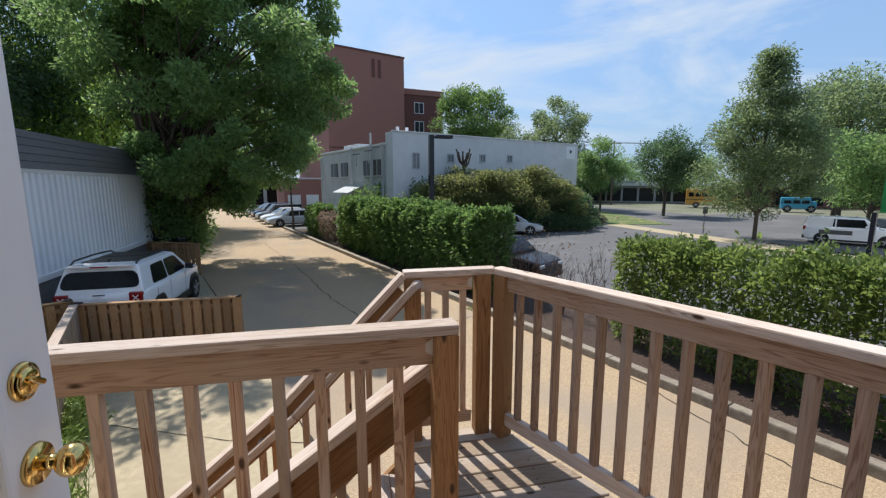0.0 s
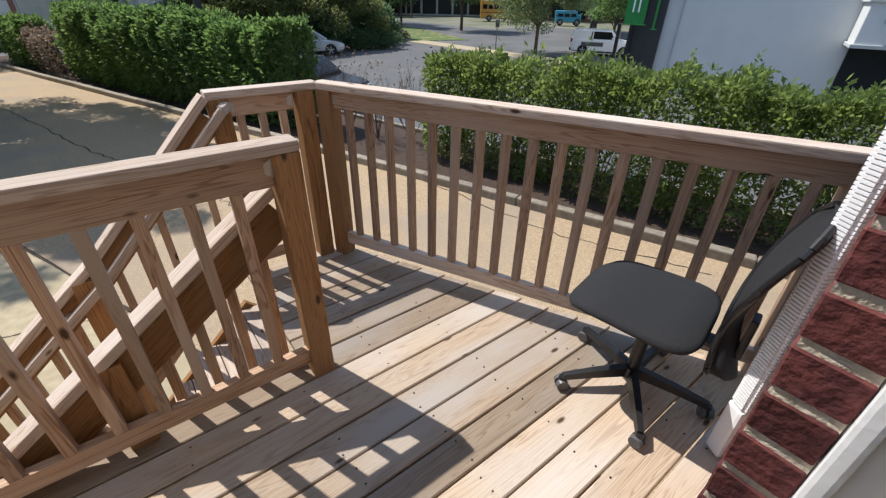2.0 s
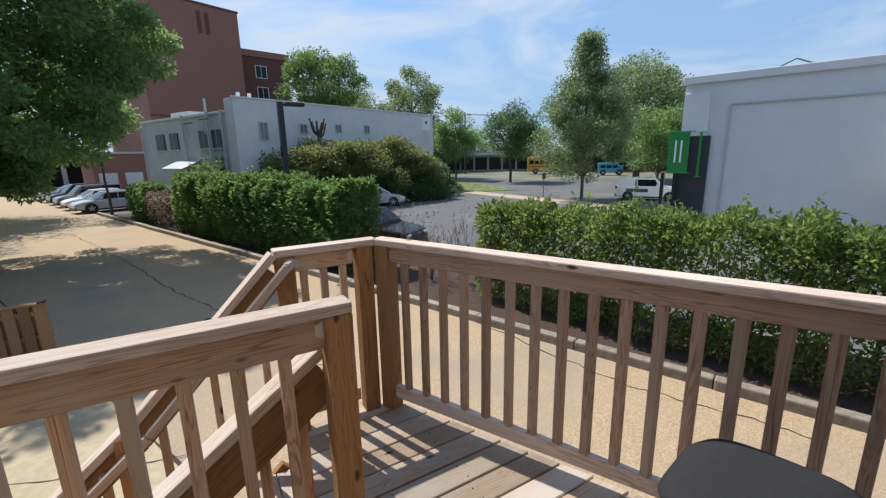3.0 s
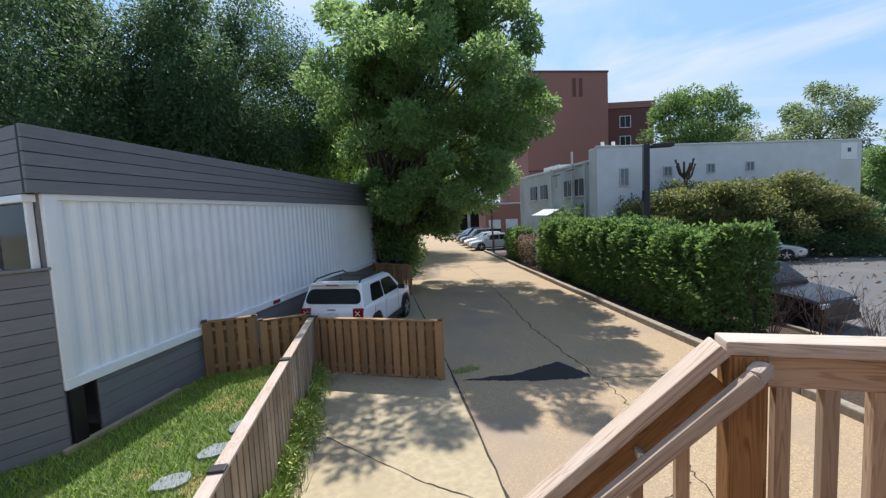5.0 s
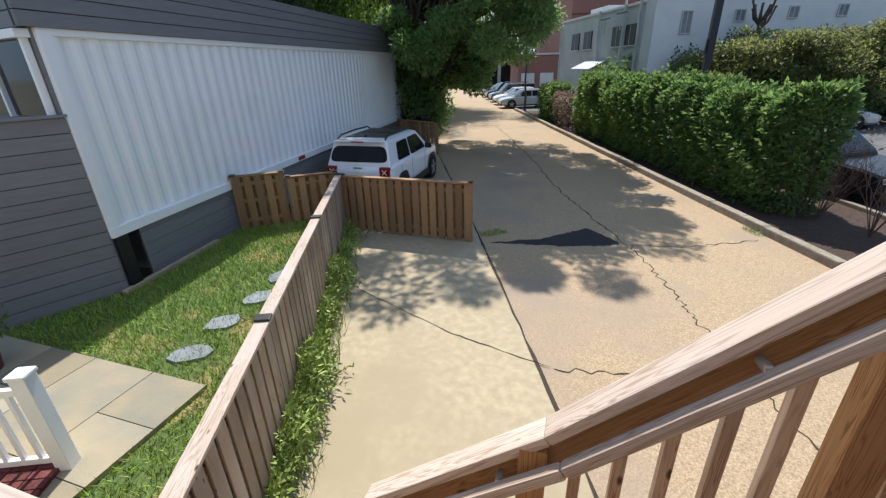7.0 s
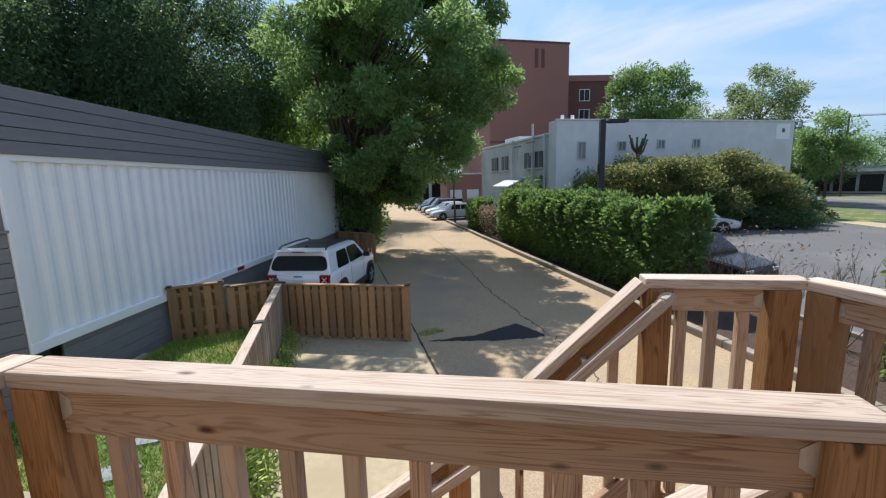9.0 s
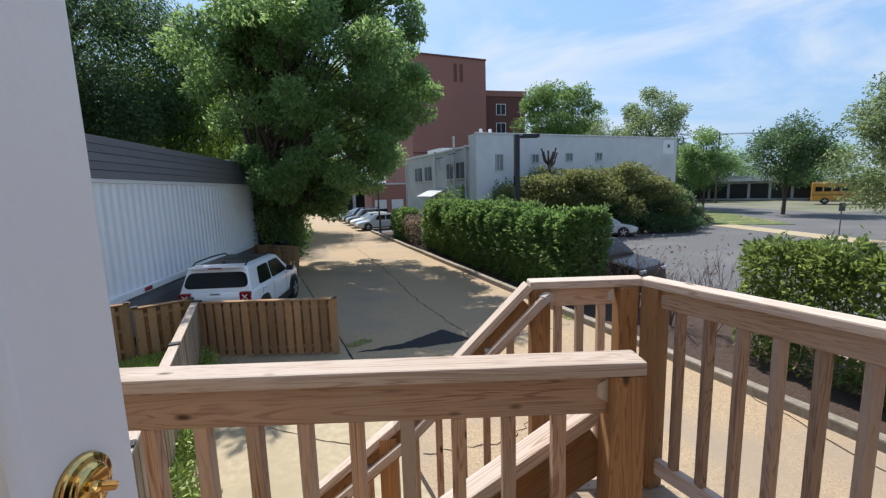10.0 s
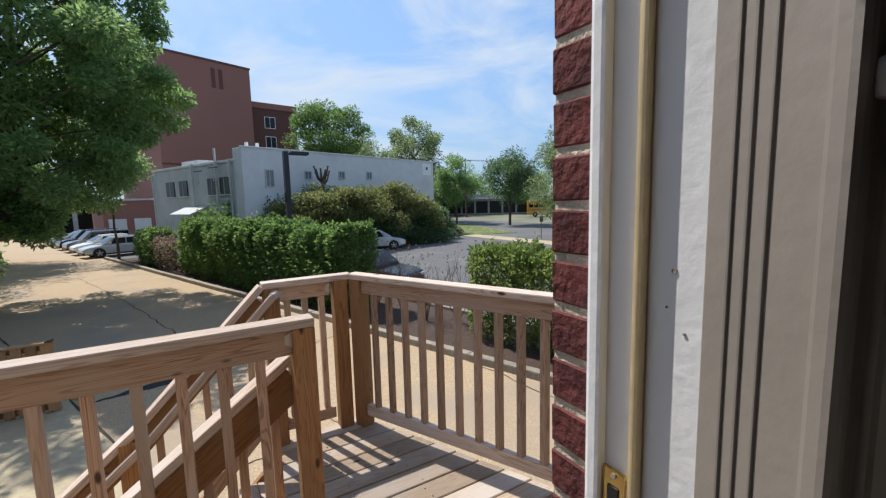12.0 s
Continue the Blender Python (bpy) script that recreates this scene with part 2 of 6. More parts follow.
CAR_SILVER = mat("silver_car_paint", (0.52, 0.54, 0.56), 0.28, 0.4, scale=2, coat=0.7)
CAR_DBLUE = mat("dark_blue_car_paint", (0.025, 0.035, 0.07), 0.22, 0.2, scale=2, coat=0.7)
CAR_YELLOW = mat("orange_bus_paint", (0.62, 0.30, 0.05), 0.35, scale=2, coat=0.3)
CAR_BLUE = mat("sky_blue_paint", (0.06, 0.36, 0.55), 0.35, scale=2, coat=0.3)
DARK_GLASS = mat("dark_window", (0.02, 0.023, 0.026), 0.3, scale=3, spec=0.25)
CAR_GLASS = mat("tinted_glass", (0.012, 0.015, 0.017), 0.08, scale=3, spec=0.3)
RED_LENS = mat("red_lens", (0.30, 0.010, 0.012), 0.15, scale=30)
CLEAR_LENS = mat("clear_lens", (0.65, 0.66, 0.68), 0.1, scale=30)
BARK = mat("bark", (0.13, 0.10, 0.075), 0.95, col2=(0.055, 0.042, 0.032), scale=9, stretch=(6, 6, 1), bump=1.0, bump_scale=24)
TWIG = mat("bare_twig", (0.16, 0.10, 0.075), 0.9, col2=(0.10, 0.065, 0.05), scale=20)


def leafmat(name, a, b2, gloss=0.5):
    """Leaves: colour by clump, with some light let through."""
    m = mat(name, a, gloss, col2=b2, scale=0.8, vary=0.26, island=True, spec=0.35)
    n, l = m.node_tree.nodes, m.node_tree.links
    b = n["Principled BSDF"]
    tr, ad = n.new("ShaderNodeBsdfTranslucent"), n.new("ShaderNodeMixShader")
    ad.inputs[0].default_value = 0.5
    hv = n.new("ShaderNodeHueSaturation")
    hv.inputs["Hue"].default_value, hv.inputs["Saturation"].default_value, hv.inputs["Value"].default_value = 0.485, 1.0, 2.2
    l.new(b.inputs["Base Color"].links[0].from_socket, hv.inputs["Color"])
    l.new(hv.outputs["Color"], tr.inputs["Color"])
    l.new(b.outputs[0], ad.inputs[1])
    l.new(tr.outputs[0], ad.inputs[2])
    l.new(ad.outputs[0], n["Material Output"].inputs["Surface"])
    return m


L_HEDGE = leafmat("hedge_leaves", (0.12, 0.20, 0.055), (0.05, 0.10, 0.03), 0.55)
L_HEDGE2 = leafmat("hedge_leaves_yellowing", (0.15, 0.205, 0.055), (0.07, 0.11, 0.028), 0.42)
L_TREE = leafmat("tree_leaves", (0.175, 0.275, 0.09), (0.085, 0.15, 0.055))
L_LIGHT = leafmat("pale_tree_leaves", (0.17, 0.26, 0.05), (0.09, 0.16, 0.03))
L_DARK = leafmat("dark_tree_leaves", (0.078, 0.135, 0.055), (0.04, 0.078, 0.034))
L_YELLOW = leafmat("golden_bush_leaves", (0.20, 0.205, 0.07), (0.045, 0.075, 0.028))
L_GREY = leafmat("grey_green_leaves", (0.165, 0.215, 0.095), (0.085, 0.13, 0.055))
L_BROWN = leafmat("brown_dry_leaves", (0.17, 0.135, 0.095), (0.09, 0.072, 0.052))


def glass_mat(name, tint=(0.9, 0.93, 0.93), rough=0.0):
    m = bpy.data.materials.new(name)
    m.use_nodes = True
    b = m.node_tree.nodes["Principled BSDF"]
    b.inputs["Base Color"].default_value = (*tint, 1)
    b.inputs["Transmission Weight"].default_value, b.inputs["Roughness"].default_value, b.inputs["IOR"].default_value = 1.0, rough, 1.45
    return m


GLASS = glass_mat("window_glass")

# ---- building kit ----
MESHES = {}


def mesh_of(key, make):
    if key not in MESHES:
        MESHES[key] = make()
    return MESHES[key]


def finish(bm, name, material, smooth=False):
    me = bpy.data.meshes.new(name)
    bmesh.ops.recalc_face_normals(bm, faces=bm.faces)
    bm.to_mesh(me)
    bm.free()
    me.materials.append(material)
    if smooth:
        for p in me.polygons:
            p.use_smooth = True
    return me


def bm_box(bm, c, s, bevel=0.0, m=None):
    r = bmesh.ops.create_cube(bm, size=1.0)["verts"]
    mm = Matrix.Translation(c) @ Matrix.Diagonal((*s, 1))
    if m is not None:
        mm = m @ mm
    bmesh.ops.transform(bm, matrix=mm, verts=r)
    if bevel:
        es = list({e for v in r for e in v.link_edges})
        bmesh.ops.bevel(bm, geom=es, offset=bevel, segments=2, affect="EDGES", profile=0.6)


def box_mesh(s, material, bevel=0.004):
    key = ("box", tuple(round(v, 4) for v in s), material.name, bevel)

    def make():
        bm = bmesh.new()
        bm_box(bm, (0, 0, 0), s, min(bevel, min(s) * 0.4))
        return finish(bm, "piece", material)
    return mesh_of(key, make)


def bm_cyl(bm, p, q, r1, r2=None, seg=12, caps=True):
    p, q = Vector(p), Vector(q)
    d = q - p
    m = Matrix.Translation((p + q) / 2) @ d.to_track_quat("Z", "Y").to_matrix().to_4x4()
    return bmesh.ops.create_cone(bm, cap_ends=caps, segments=seg, radius1=r1, radius2=r1 if r2 is None else r2, depth=d.length, matrix=m)["verts"]


def thing(name, m=None, label="", category="", group="", kind=""):
    ob = new(name)
    ob.empty_display_size = 0.1
    if m is not None:
        ob.matrix_world = m
    return tagged(ob, label, category, group, kind)


def under(name, me, parent, m=None, label=""):
    ob = new(name, me)
    ob.parent = parent
    if m is not None:
        ob.matrix_local = m
    return tagged(ob, label)


def part(name, bm, material, parent, label="", smooth=False, m=None):
    return under(name, finish(bm, name, material, smooth), parent, m, label)


def struct(name, bm, material, label, category, smooth=False):
    return tagged(new(name, finish(bm, name, material, smooth)), label, category, kind="structure")


def block(name, parent, c, s, material, bevel=0.004, m=None, label=""):
    mm = Matrix.Translation(c)
    return under(name, box_mesh(s, material, bevel), parent, mm if m is None else m @ mm, label)


def beam(name, parent, p, q, w, h, material, label="", bevel=0.004, twist=0.0):
    """A sawn stick from p to q, w wide and h high, its grain along its own x axis."""
    p, q = Vector(p), Vector(q)
    d = q - p
    x = d.normalized()
    side = Vector((0, 0, 1)).cross(x)
    side = side.normalized() if side.length > 1e-4 else Vector((0, 1, 0))
    up = x.cross(side)
    r = Matrix((x, side, up)).transposed().to_4x4()
    return under(name, box_mesh((round(d.length, 3), w, h), material, bevel), parent, Matrix.Translation((p + q) / 2) @ r @ Matrix.Rotation(twist, 4, "X"), label)


def mesh_np(name, co, faces_n, material):
    """A mesh of equal n-gons from an array of corner points (count, n, 3)."""
    k, n = co.shape[0], co.shape[1]
    me = bpy.data.meshes.new(name)
    me.vertices.add(k * n)
    me.vertices.foreach_set("co", co.reshape(-1).astype(np.float32))
    me.loops.add(k * n)
    me.loops.foreach_set("vertex_index", np.arange(k * n, dtype=np.int32))
    me.polygons.add(k)
    me.polygons.foreach_set("loop_start", np.arange(0, k * n, n, dtype=np.int32))
    me.polygons.foreach_set("loop_total", np.full(k, n, dtype=np.int32))
    me.update(calc_edges=True)
    me.materials.append(material)
    return me


def leaves(pts, size, rng, out=None, droop=0.0, long=1.7):
    """Leaf blades (diamonds) at the points: half of them face outwards, the rest at random."""
    k = len(pts)
    d = rng.normal(size=(k, 3))
    if out is not None:
        d = d * 0.75 + out
    d[:, 2] -= droop
    d /= np.linalg.norm(d, axis=1)[:, None] + 1e-9
    r = rng.normal(size=(k, 3))
    u = np.cross(d, r)
    u /= np.linalg.norm(u, axis=1)[:, None] + 1e-9
    s = (size * rng.uniform(0.6, 1.35, size=k))[:, None]
    co = np.stack([pts, pts + d * s * 0.5 * long + u * s * 0.36, pts + d * s * long, pts + d * s * 0.5 * long - u * s * 0.36], 1)
    return co


THETA = radians(16)
AL = Vector((-math.sin(THETA), math.cos(THETA), 0))
AC = Vector((math.cos(THETA), math.sin(THETA), 0))
GZ = -2.10


def al(a, b, z=0.0):
    """The place a metres along the alley and b metres across it, z above the ground."""
    return AL * a + AC * b + Vector((0, 0, GZ + z))


ALM = Matrix.Translation((0, 0, GZ)) @ Matrix.Rotation(THETA, 4, "Z")


def slab(name, pts, z, thick, material, label, category):
    bm = bmesh.new()
    top = [bm.verts.new((p[0], p[1], z)) for p in pts]
    low = [bm.verts.new((p[0], p[1], z - thick)) for p in pts]
    bm.faces.new(top)
    bm.faces.new(low[::-1])
    for i in range(len(pts)):
        j = (i + 1) % len(pts)
        bm.faces.new((top[i], low[i], low[j], top[j]))
    return struct(name, bm, material, label, category)


# ---- ground ----
bm = bmesh.new()
bmesh.ops.create_grid(bm, x_segments=2, y_segments=2, size=900)
bmesh.ops.translate(bm, vec=(0, 0, GZ - 0.06), verts=bm.verts)
struct("ground", bm, FIELD, "dull open ground reaching to the horizon", "ground")
def kerb_b(a):
    """How far across the alley the kerb stands, a metres along it."""
    return 6.85 - 0.068 * max(0.0, a)


slab("alley", [al(-12, -3.0), al(-12, 6.77), al(0, 6.77), al(36.6, kerb_b(36.6) - 0.08), al(78, 2.2), al(78, -2.5), al(24, -2.2), al(19, -2.5)], GZ, 0.05, ALLEY, "tan exposed-aggregate concrete alley with cracks", "alley")
slab("parking_lot", [al(-25, 9.1), al(-25, 21.5), al(14, 21.5), al(14, 60), al(30, 60), al(30, 9.1)], GZ - 0.008, 0.04, ASPHALT, "grey asphalt parking lot beside the alley", "parking lot")
slab("planting_bed", [al(-14, 6.93), al(-14, 9.1), al(36.5, 9.1), al(36.5, kerb_b(36.5) + 0.08), al(0, 6.93)], GZ + 0.05, 0.1, DIRT, "dark mulch bed behind a concrete kerb", "planting bed")
slab("car_park_end", [al(36.6, kerb_b(36.6)), al(36.6, 12.5), al(60, 12.5), al(60, 3.4)], GZ - 0.004, 0.04, ASPHALT, "asphalt bays for the row of parked cars", "parking bays")
slab("street", [(26, -40), (23.5, 120), (39, 120), (41, -40)], GZ - 0.012, 0.03, ASPHALT, "grey asphalt street beyond the parking lot", "street")

# ---- deck ----
FX0, FX1, FY = -1.86, -0.20, 1.90            # front rail: ends and near face
RZ = 1.045                                   # top of the rail caps
CORNER = Vector((0.30, 2.92, 0))             # outer corner of the caps
RAIL_END = Vector((1.35, 0.72, 0))           # where the long rail meets the house
LD = (RAIL_END - CORNER).normalized()
LN = Vector((-LD.y, LD.x, 0))                # outwards from the long rail
if LN.x < 0:
    LN = -LN
SLOPE = 0.74
RISER, RUN = 0.175, 0.178


def long_x(y):
    return CORNER.x + (y - CORNER.y) * LD.x / LD.y


def rail_panel(owner, p, q, inset, n_bal, z=0.0, bottom=True, cap=(0.09, 0.038), bal_mat=W_RAIL, ends=(0.0, 0.0), top_w=0.038, brackets=True, span=None, rail_mat=W_RAIL, foot_mat=W_RAIL, up_h=0.089):
    """A straight rail between posts: cap, upper and lower rail, square balusters. p, q: on the cap's centre line at deck level."""
    p, q = Vector(p), Vector(q)
    d = (q - p).normalized()
    beam("cap", owner, p - d * ends[0] + Vector((0, 0, RZ - cap[1] / 2)), q + d * ends[1] + Vector((0, 0, RZ - cap[1] / 2)), cap[0], cap[1], W_CAP, "weathered pale cap board", 0.007)
    a, b = p + d * inset[0], q - d * inset[1]
    beam("upper_rail", owner, a + Vector((0, 0, RZ - 0.039 - up_h / 2)), b + Vector((0, 0, RZ - 0.039 - up_h / 2)), top_w, up_h, rail_mat)
    beam("lower_rail", owner, a + Vector((0, 0, 0.115)), b + Vector((0, 0, 0.115)), top_w, 0.075, foot_mat)
    for i in range(n_bal):
        c = a.lerp(b, (i + 0.5) / n_bal) if span is None else p + d * (span[0] + i * span[1])
        beam("baluster", owner, c + Vector((0, 0, 0.1525)), c + Vector((0, 0, RZ - 0.0385 - up_h)), 0.036, 0.036, bal_mat, bevel=0.003)
    if brackets:
        nrm = Vector((-d.y, d.x, 0))
        for c, sg in ((a, 1), (b, -1)):
            for side in (-1, 1):
                bm = bmesh.new()
                vs = [bm.verts.new(v) for v in ((0, 0, 0), (sg * 0.028, 0, -0.018), (sg * 0.028, 0, -0.05), (0, 0, -0.068))]
                f = bm.faces.new(vs)
                r = bmesh.ops.extrude_face_region(bm, geom=[f])
                bmesh.ops.translate(bm, vec=(0, 0.003, 0), verts=[v for v in r["geom"] if isinstance(v, bmesh.types.BMVert)])
                mm = Matrix.Translation(c + nrm * side * (top_w / 2 + 0.0016) + Vector((0, 0, RZ - 0.05))) @ Matrix((d, nrm, Vector((0, 0, 1)))).transposed().to_4x4()
                part("bracket", bm, STEEL, owner, "small galvanised rail bracket", m=mm)


def post(owner, x, y, z0, z1, rot=0.0, material=W_POST):
    mm = Matrix.Translation((x, y, (z0 + z1) / 2)) @ Matrix.Rotation(rot, 4, "Z") @ Matrix.Rotation(radians(90), 4, "Y")
    return under("post", box_mesh((round(z1 - z0, 3), 0.09, 0.09), material, 0.006), owner, mm)


railing = thing("deck_railing", label="weathered pressure-treated pine railing round the deck", category="railing")
CY = FY + 0.045
rail_panel(railing, (FX0 + 0.02, CY, 0), (FX1, CY, 0), (0.10, 0.09), 10, span=(0.215, 0.1345), up_h=0.110)
post(railing, FX1 - 0.045, CY, -0.25, RZ - 0.038)
post(railing, FX0 + 0.07, CY, -0.25, RZ - 0.038)
# side rail back to the house
SX = FX0 + 0.02
rail_panel(railing, (SX - 0.05, CY + 0.043, 0), (SX - 0.05, 0.60, 0), (0.12, 0.02), 9, brackets=False)
post(railing, SX - 0.05, CY - 0.09, -2.1, RZ - 0.038)
# short rail beyond the stairs
SY = CORNER.y - 0.045
rail_panel(railing, (-0.287, SY, 0), (CORNER.x - 0.035, SY, 0), (0.09, 0.145), 3)
post(railing, -0.235, SY, -2.1, RZ - 0.038)
post(railing, CORNER.x - 0.115, SY - 0.004, -2.1, RZ - 0.038)
# long rail over the alley
lrot = math.atan2(LD.y, LD.x)
lp = CORNER - LN * 0.045 + LD * 0.03
lq = RAIL_END - LN * 0.045
rail_panel(railing, lp, lq, (0.10, 0.01), 17, span=(0.200, 0.1275), bal_mat=W_LONG, rail_mat=W_LONG, foot_mat=W_CAP)
c = lp + LD * 0.068
post(railing, c.x, c.y, -2.1, RZ - 0.038, lrot)
c = RAIL_END - LN * 0.045 - LD * 0.05
post(railing, c.x, c.y, -2.1, RZ - 0.038, lrot, W_LONG)
# deck boards, cut along the long rail
deck = tagged(new("deck_floor"), "sun-bleached pine deck of planks running along the house", "deck", kind="structure")
y, k = 0.606, 0
rngd = random.Random(4)
while y < 2.86:
    w = 0.136
    x0 = -1.90 if y < FY + 0.08 else -0.30
    bm = bmesh.new()
    bm_box(bm, (0, 0, 0), (2.0, w, 0.035))
    e = rngd.uniform(-0.006, 0.006) + 0.012
    for v in bm.verts:
        v.co.x = (long_x(y + w / 2 + v.co.y) + e if v.co.x > 0 else x0) + 0.3
    bmesh.ops.bevel(bm, geom=bm.edges[:], offset=0.004, segments=1, affect="EDGES")
    part("plank", bm, W_DECK, deck, m=Matrix.Translation((-0.3, y + w / 2, -0.0175 + rngd.uniform(-0.0015, 0.0015))))
    y += w + 0.009
    k += 1
# joists and rim under the planks
beam("ledger", deck, (-1.9, 0.621, -0.086), (0.78, 0.621, -0.086), 0.038, 0.095, W_POST)
beam("support_board", deck, (-0.715, 0.645, -0.058), (-0.715, 1.99, -0.058), 0.235, 0.038, W_POST)
beam("rim", deck, (-1.9, FY + 0.125, -0.14), (-0.31, FY + 0.125, -0.14), 0.038, 0.2, W_POST)
beam("rim", deck, (CORNER.x - 0.10, 2.84, -0.14), (long_x(0.62) - 0.10, 0.62, -0.14), 0.038, 0.2, W_POST)
for jx in (-1.6, -1.2, -0.58, -0.35, 0.0, 0.35):
    beam("joist", deck, (jx, 0.62, -0.14), (jx, 1.98 if jx < -0.32 else min(2.85, CORNER.y - (jx + 0.12 - CORNER.x) * 2.4), -0.14), 0.038, 0.2, W_POST)
# screw heads along the joists
bm = bmesh.new()
y = 0.606
while y < 2.86:
    for jx in (-1.6, -1.2, -0.8, -0.35, 0.0, 0.35, 0.75):
        for dy in (0.03, 0.106):
            if jx < long_x(y + dy) - 0.12 and (y < FY or jx > -0.3):
                px, py = jx + rngd.uniform(-0.012, 0.012), y + dy + rngd.uniform(-0.01, 0.01)
                bm_cyl(bm, (px, py, -0.001), (px, py, 0.0012), 0.0042, seg=7)
    y += 0.145
screws = part("deck_screws", bm, BLACK_PLASTIC, deck, "dark screw heads")
screws["kind"] = "stuff"

# ---- stairs ----
stairs = thing("stairs", label="open-riser pine stairs down to the concrete pad", category="stairs")
N = 12
SY0, SY1 = FY + 0.16, SY - 0.06
for i in range(1, N):
    z = -i * RISER
    x = -0.30 - (i - 1) * RUN
    for j in range(2):
        yy = (SY0 + SY1) / 2
        beam("tread", stairs, (x - 0.045 - j * 0.105, SY0, z - 0.0175), (x - 0.045 - j * 0.105, SY1, z - 0.0175), 0.100, 0.035, W_CAP)
L = (N - 1) * RUN
for yy in (SY0 - 0.022, SY1 + 0.022):
    beam("stringer", stairs, (-0.28, yy, -0.22), (-0.30 - L, yy, GZ + 0.05), 0.038, 0.235, W_POST)


def stair_rail(owner, y, line, board, n_bal, hand_side, posts):
    """A sloping rail beside the stairs along the points of line (x, z of the cap's top): cap, deep board under it, lower rail, balusters, handrail."""
    pts = [Vector((x, y, z)) for x, z in line]
    for p, q in zip(pts, pts[1:]):
        up = Vector((0, 0, 1))
        beam("cap", owner, p - up * 0.024, q - up * 0.024, 0.089, 0.038, W_CAP, "weathered pale cap board", 0.007)
        c = 0.052 + board / 2 * 1.2
        beam("upper_rail", owner, p - up * c, q - up * c, 0.038, board, W_POST)
        beam("lower_rail", owner, p - up * 0.86, q - up * 0.86, 0.038, 0.075, W_RAIL)
    x0, x1 = line[0][0], line[-1][0]

    def top(x):
        for (xa, za), (xb, zb) in zip(line, line[1:]):
            if xb <= x <= xa:
                return za + (zb - za) * (x - xa) / (xb - xa)
        return line[-1][1]
    for i in range(n_bal):
        x = x0 + (x1 - x0) * (i + 0.7) / n_bal
        beam("baluster", owner, (x, y + 0.03, top(x) - 0.86), (x, y + 0.03, top(x) - 0.07), 0.036, 0.036, W_RAIL, bevel=0.003)
    if hand_side:
        h = hand_side
        prev = None
        for x, z in line:
            p = Vector((x + 0.055, y + h * 0.085, top(min(x, x0)) - 0.075))
            if prev is not None:
                beam("handrail", owner, prev, p, 0.04, 0.045, W_CAP, "rounded grey handrail", 0.014)
            else:
                beam("handrail", owner, p + Vector((-0.01, 0, -0.006)), p + Vector((0.03, -h * 0.04, 0.008)), 0.04, 0.045, W_CAP, bevel=0.012)
            prev = p
        for x in (-0.5, -1.1, -1.5):
            beam("bracket", owner, (x, y + h * 0.02, top(x) - 0.11), (x, y + h * 0.075, top(x) - 0.10), 0.02, 0.02, STEEL)
    for x in posts:
        post(owner, x, y, GZ, top(x) - 0.04)


srail = thing("stair_railing", label="sloping pine stair railing with square balusters and handrail", category="railing", group="stair railings")
stair_rail(srail, SY, [(-0.287, RZ), (-0.96, 0.345), (-1.64, -0.225)], 0.12, 11, -1, (-1.0, -1.59))
srail2 = thing("stair_railing", label="sloping pine stair railing fixed to the deck post", category="railing", group="stair railings")
stair_rail(srail2, FY + 0.125, [(-0.27, 0.895), (-1.75, -0.16)], 0.15, 11, 0, (-0.92, -1.70))

# ---- house: brick wall with the doorway ----
WY, WIN = 0.60, 0.20                          # outer and inner face of the wall
JX0, JX1 = -1.16, -0.162                       # brick edges of the doorway
house = tagged(new("wall_house"), "dark red brick house wall with pale mortar", "wall", kind="structure")


def wall_block(name, x0, x1, y0, y1, z0, z1, material):
    bm = bmesh.new()
    bm_box(bm, ((x0 + x1) / 2, (y0 + y1) / 2, (z0 + z1) / 2), (x1 - x0, y1 - y0, z1 - z0))
    return part(name, bm, material, house)


MY = WY - 0.003
wall_block("masonry", JX1 + 0.003, 0.80, 0.531, MY, GZ, 3.6, MORTAR)
wall_block("masonry", -6.0, JX0 - 0.003, 0.44, MY, GZ, 3.6, MORTAR)
wall_block("masonry", JX0 - 0.003, JX1 + 0.003, 0.44, MY, 2.12, 3.6, MORTAR)
wall_block("masonry", JX0 - 0.003, JX1 + 0.003, 0.44, MY, GZ, -0.03, MORTAR)
wall_block("plaster", JX1 + 0.12, 0.72, WIN - 0.02, 0.33, -0.02, 2.7, PLASTER)
wall_block("plaster", -3.5, JX0 - 0.06, WIN - 0.02, 0.44, -0.02, 2.7, PLASTER)
wall_block("plaster", JX0 - 0.06, JX1 + 0.06, WIN - 0.02, 0.44, 2.12, 2.7, PLASTER)
bm = bmesh.new()
bm_box(bm, (0.76, -3.0, 0.75), (0.08, 6.86, 5.7))
bm_box(bm, (-5.96, -3.0, 0.75), (0.08, 6.86, 5.7))
bm_box(bm, (-2.6, -6.4, 0.75), (6.8, 0.08, 5.7))
struct("wall_outer", bm, BRICK, "plain brick outer walls of the house", "wall")
bm = bmesh.new()
bm_box(bm, (-0.25, -3.2, 1.34), (6.5, 0.1, 2.7))
bm_box(bm, (-3.45, -1.5, 1.34), (0.1, 3.4, 2.7))
bm_box(bm, (0.68, -1.5, 1.34), (0.07, 3.4, 2.7))
struct("wall_inside", bm, PLASTER, "plain painted room walls behind the doorway", "wall")
bm = bmesh.new()
bm_box(bm, (-1.4, -1.4, -0.04), (4.3, 3.7, 0.06))
struct("floor", bm, IN_FLOOR, "dark wooden room floor", "floor")
bm = bmesh.new()
bm_box(bm, (-1.4, -1.45, 2.72), (4.3, 3.6, 0.06))
struct("ceiling", bm, PLASTER, "plain room ceiling", "ceiling")
bm = bmesh.new()
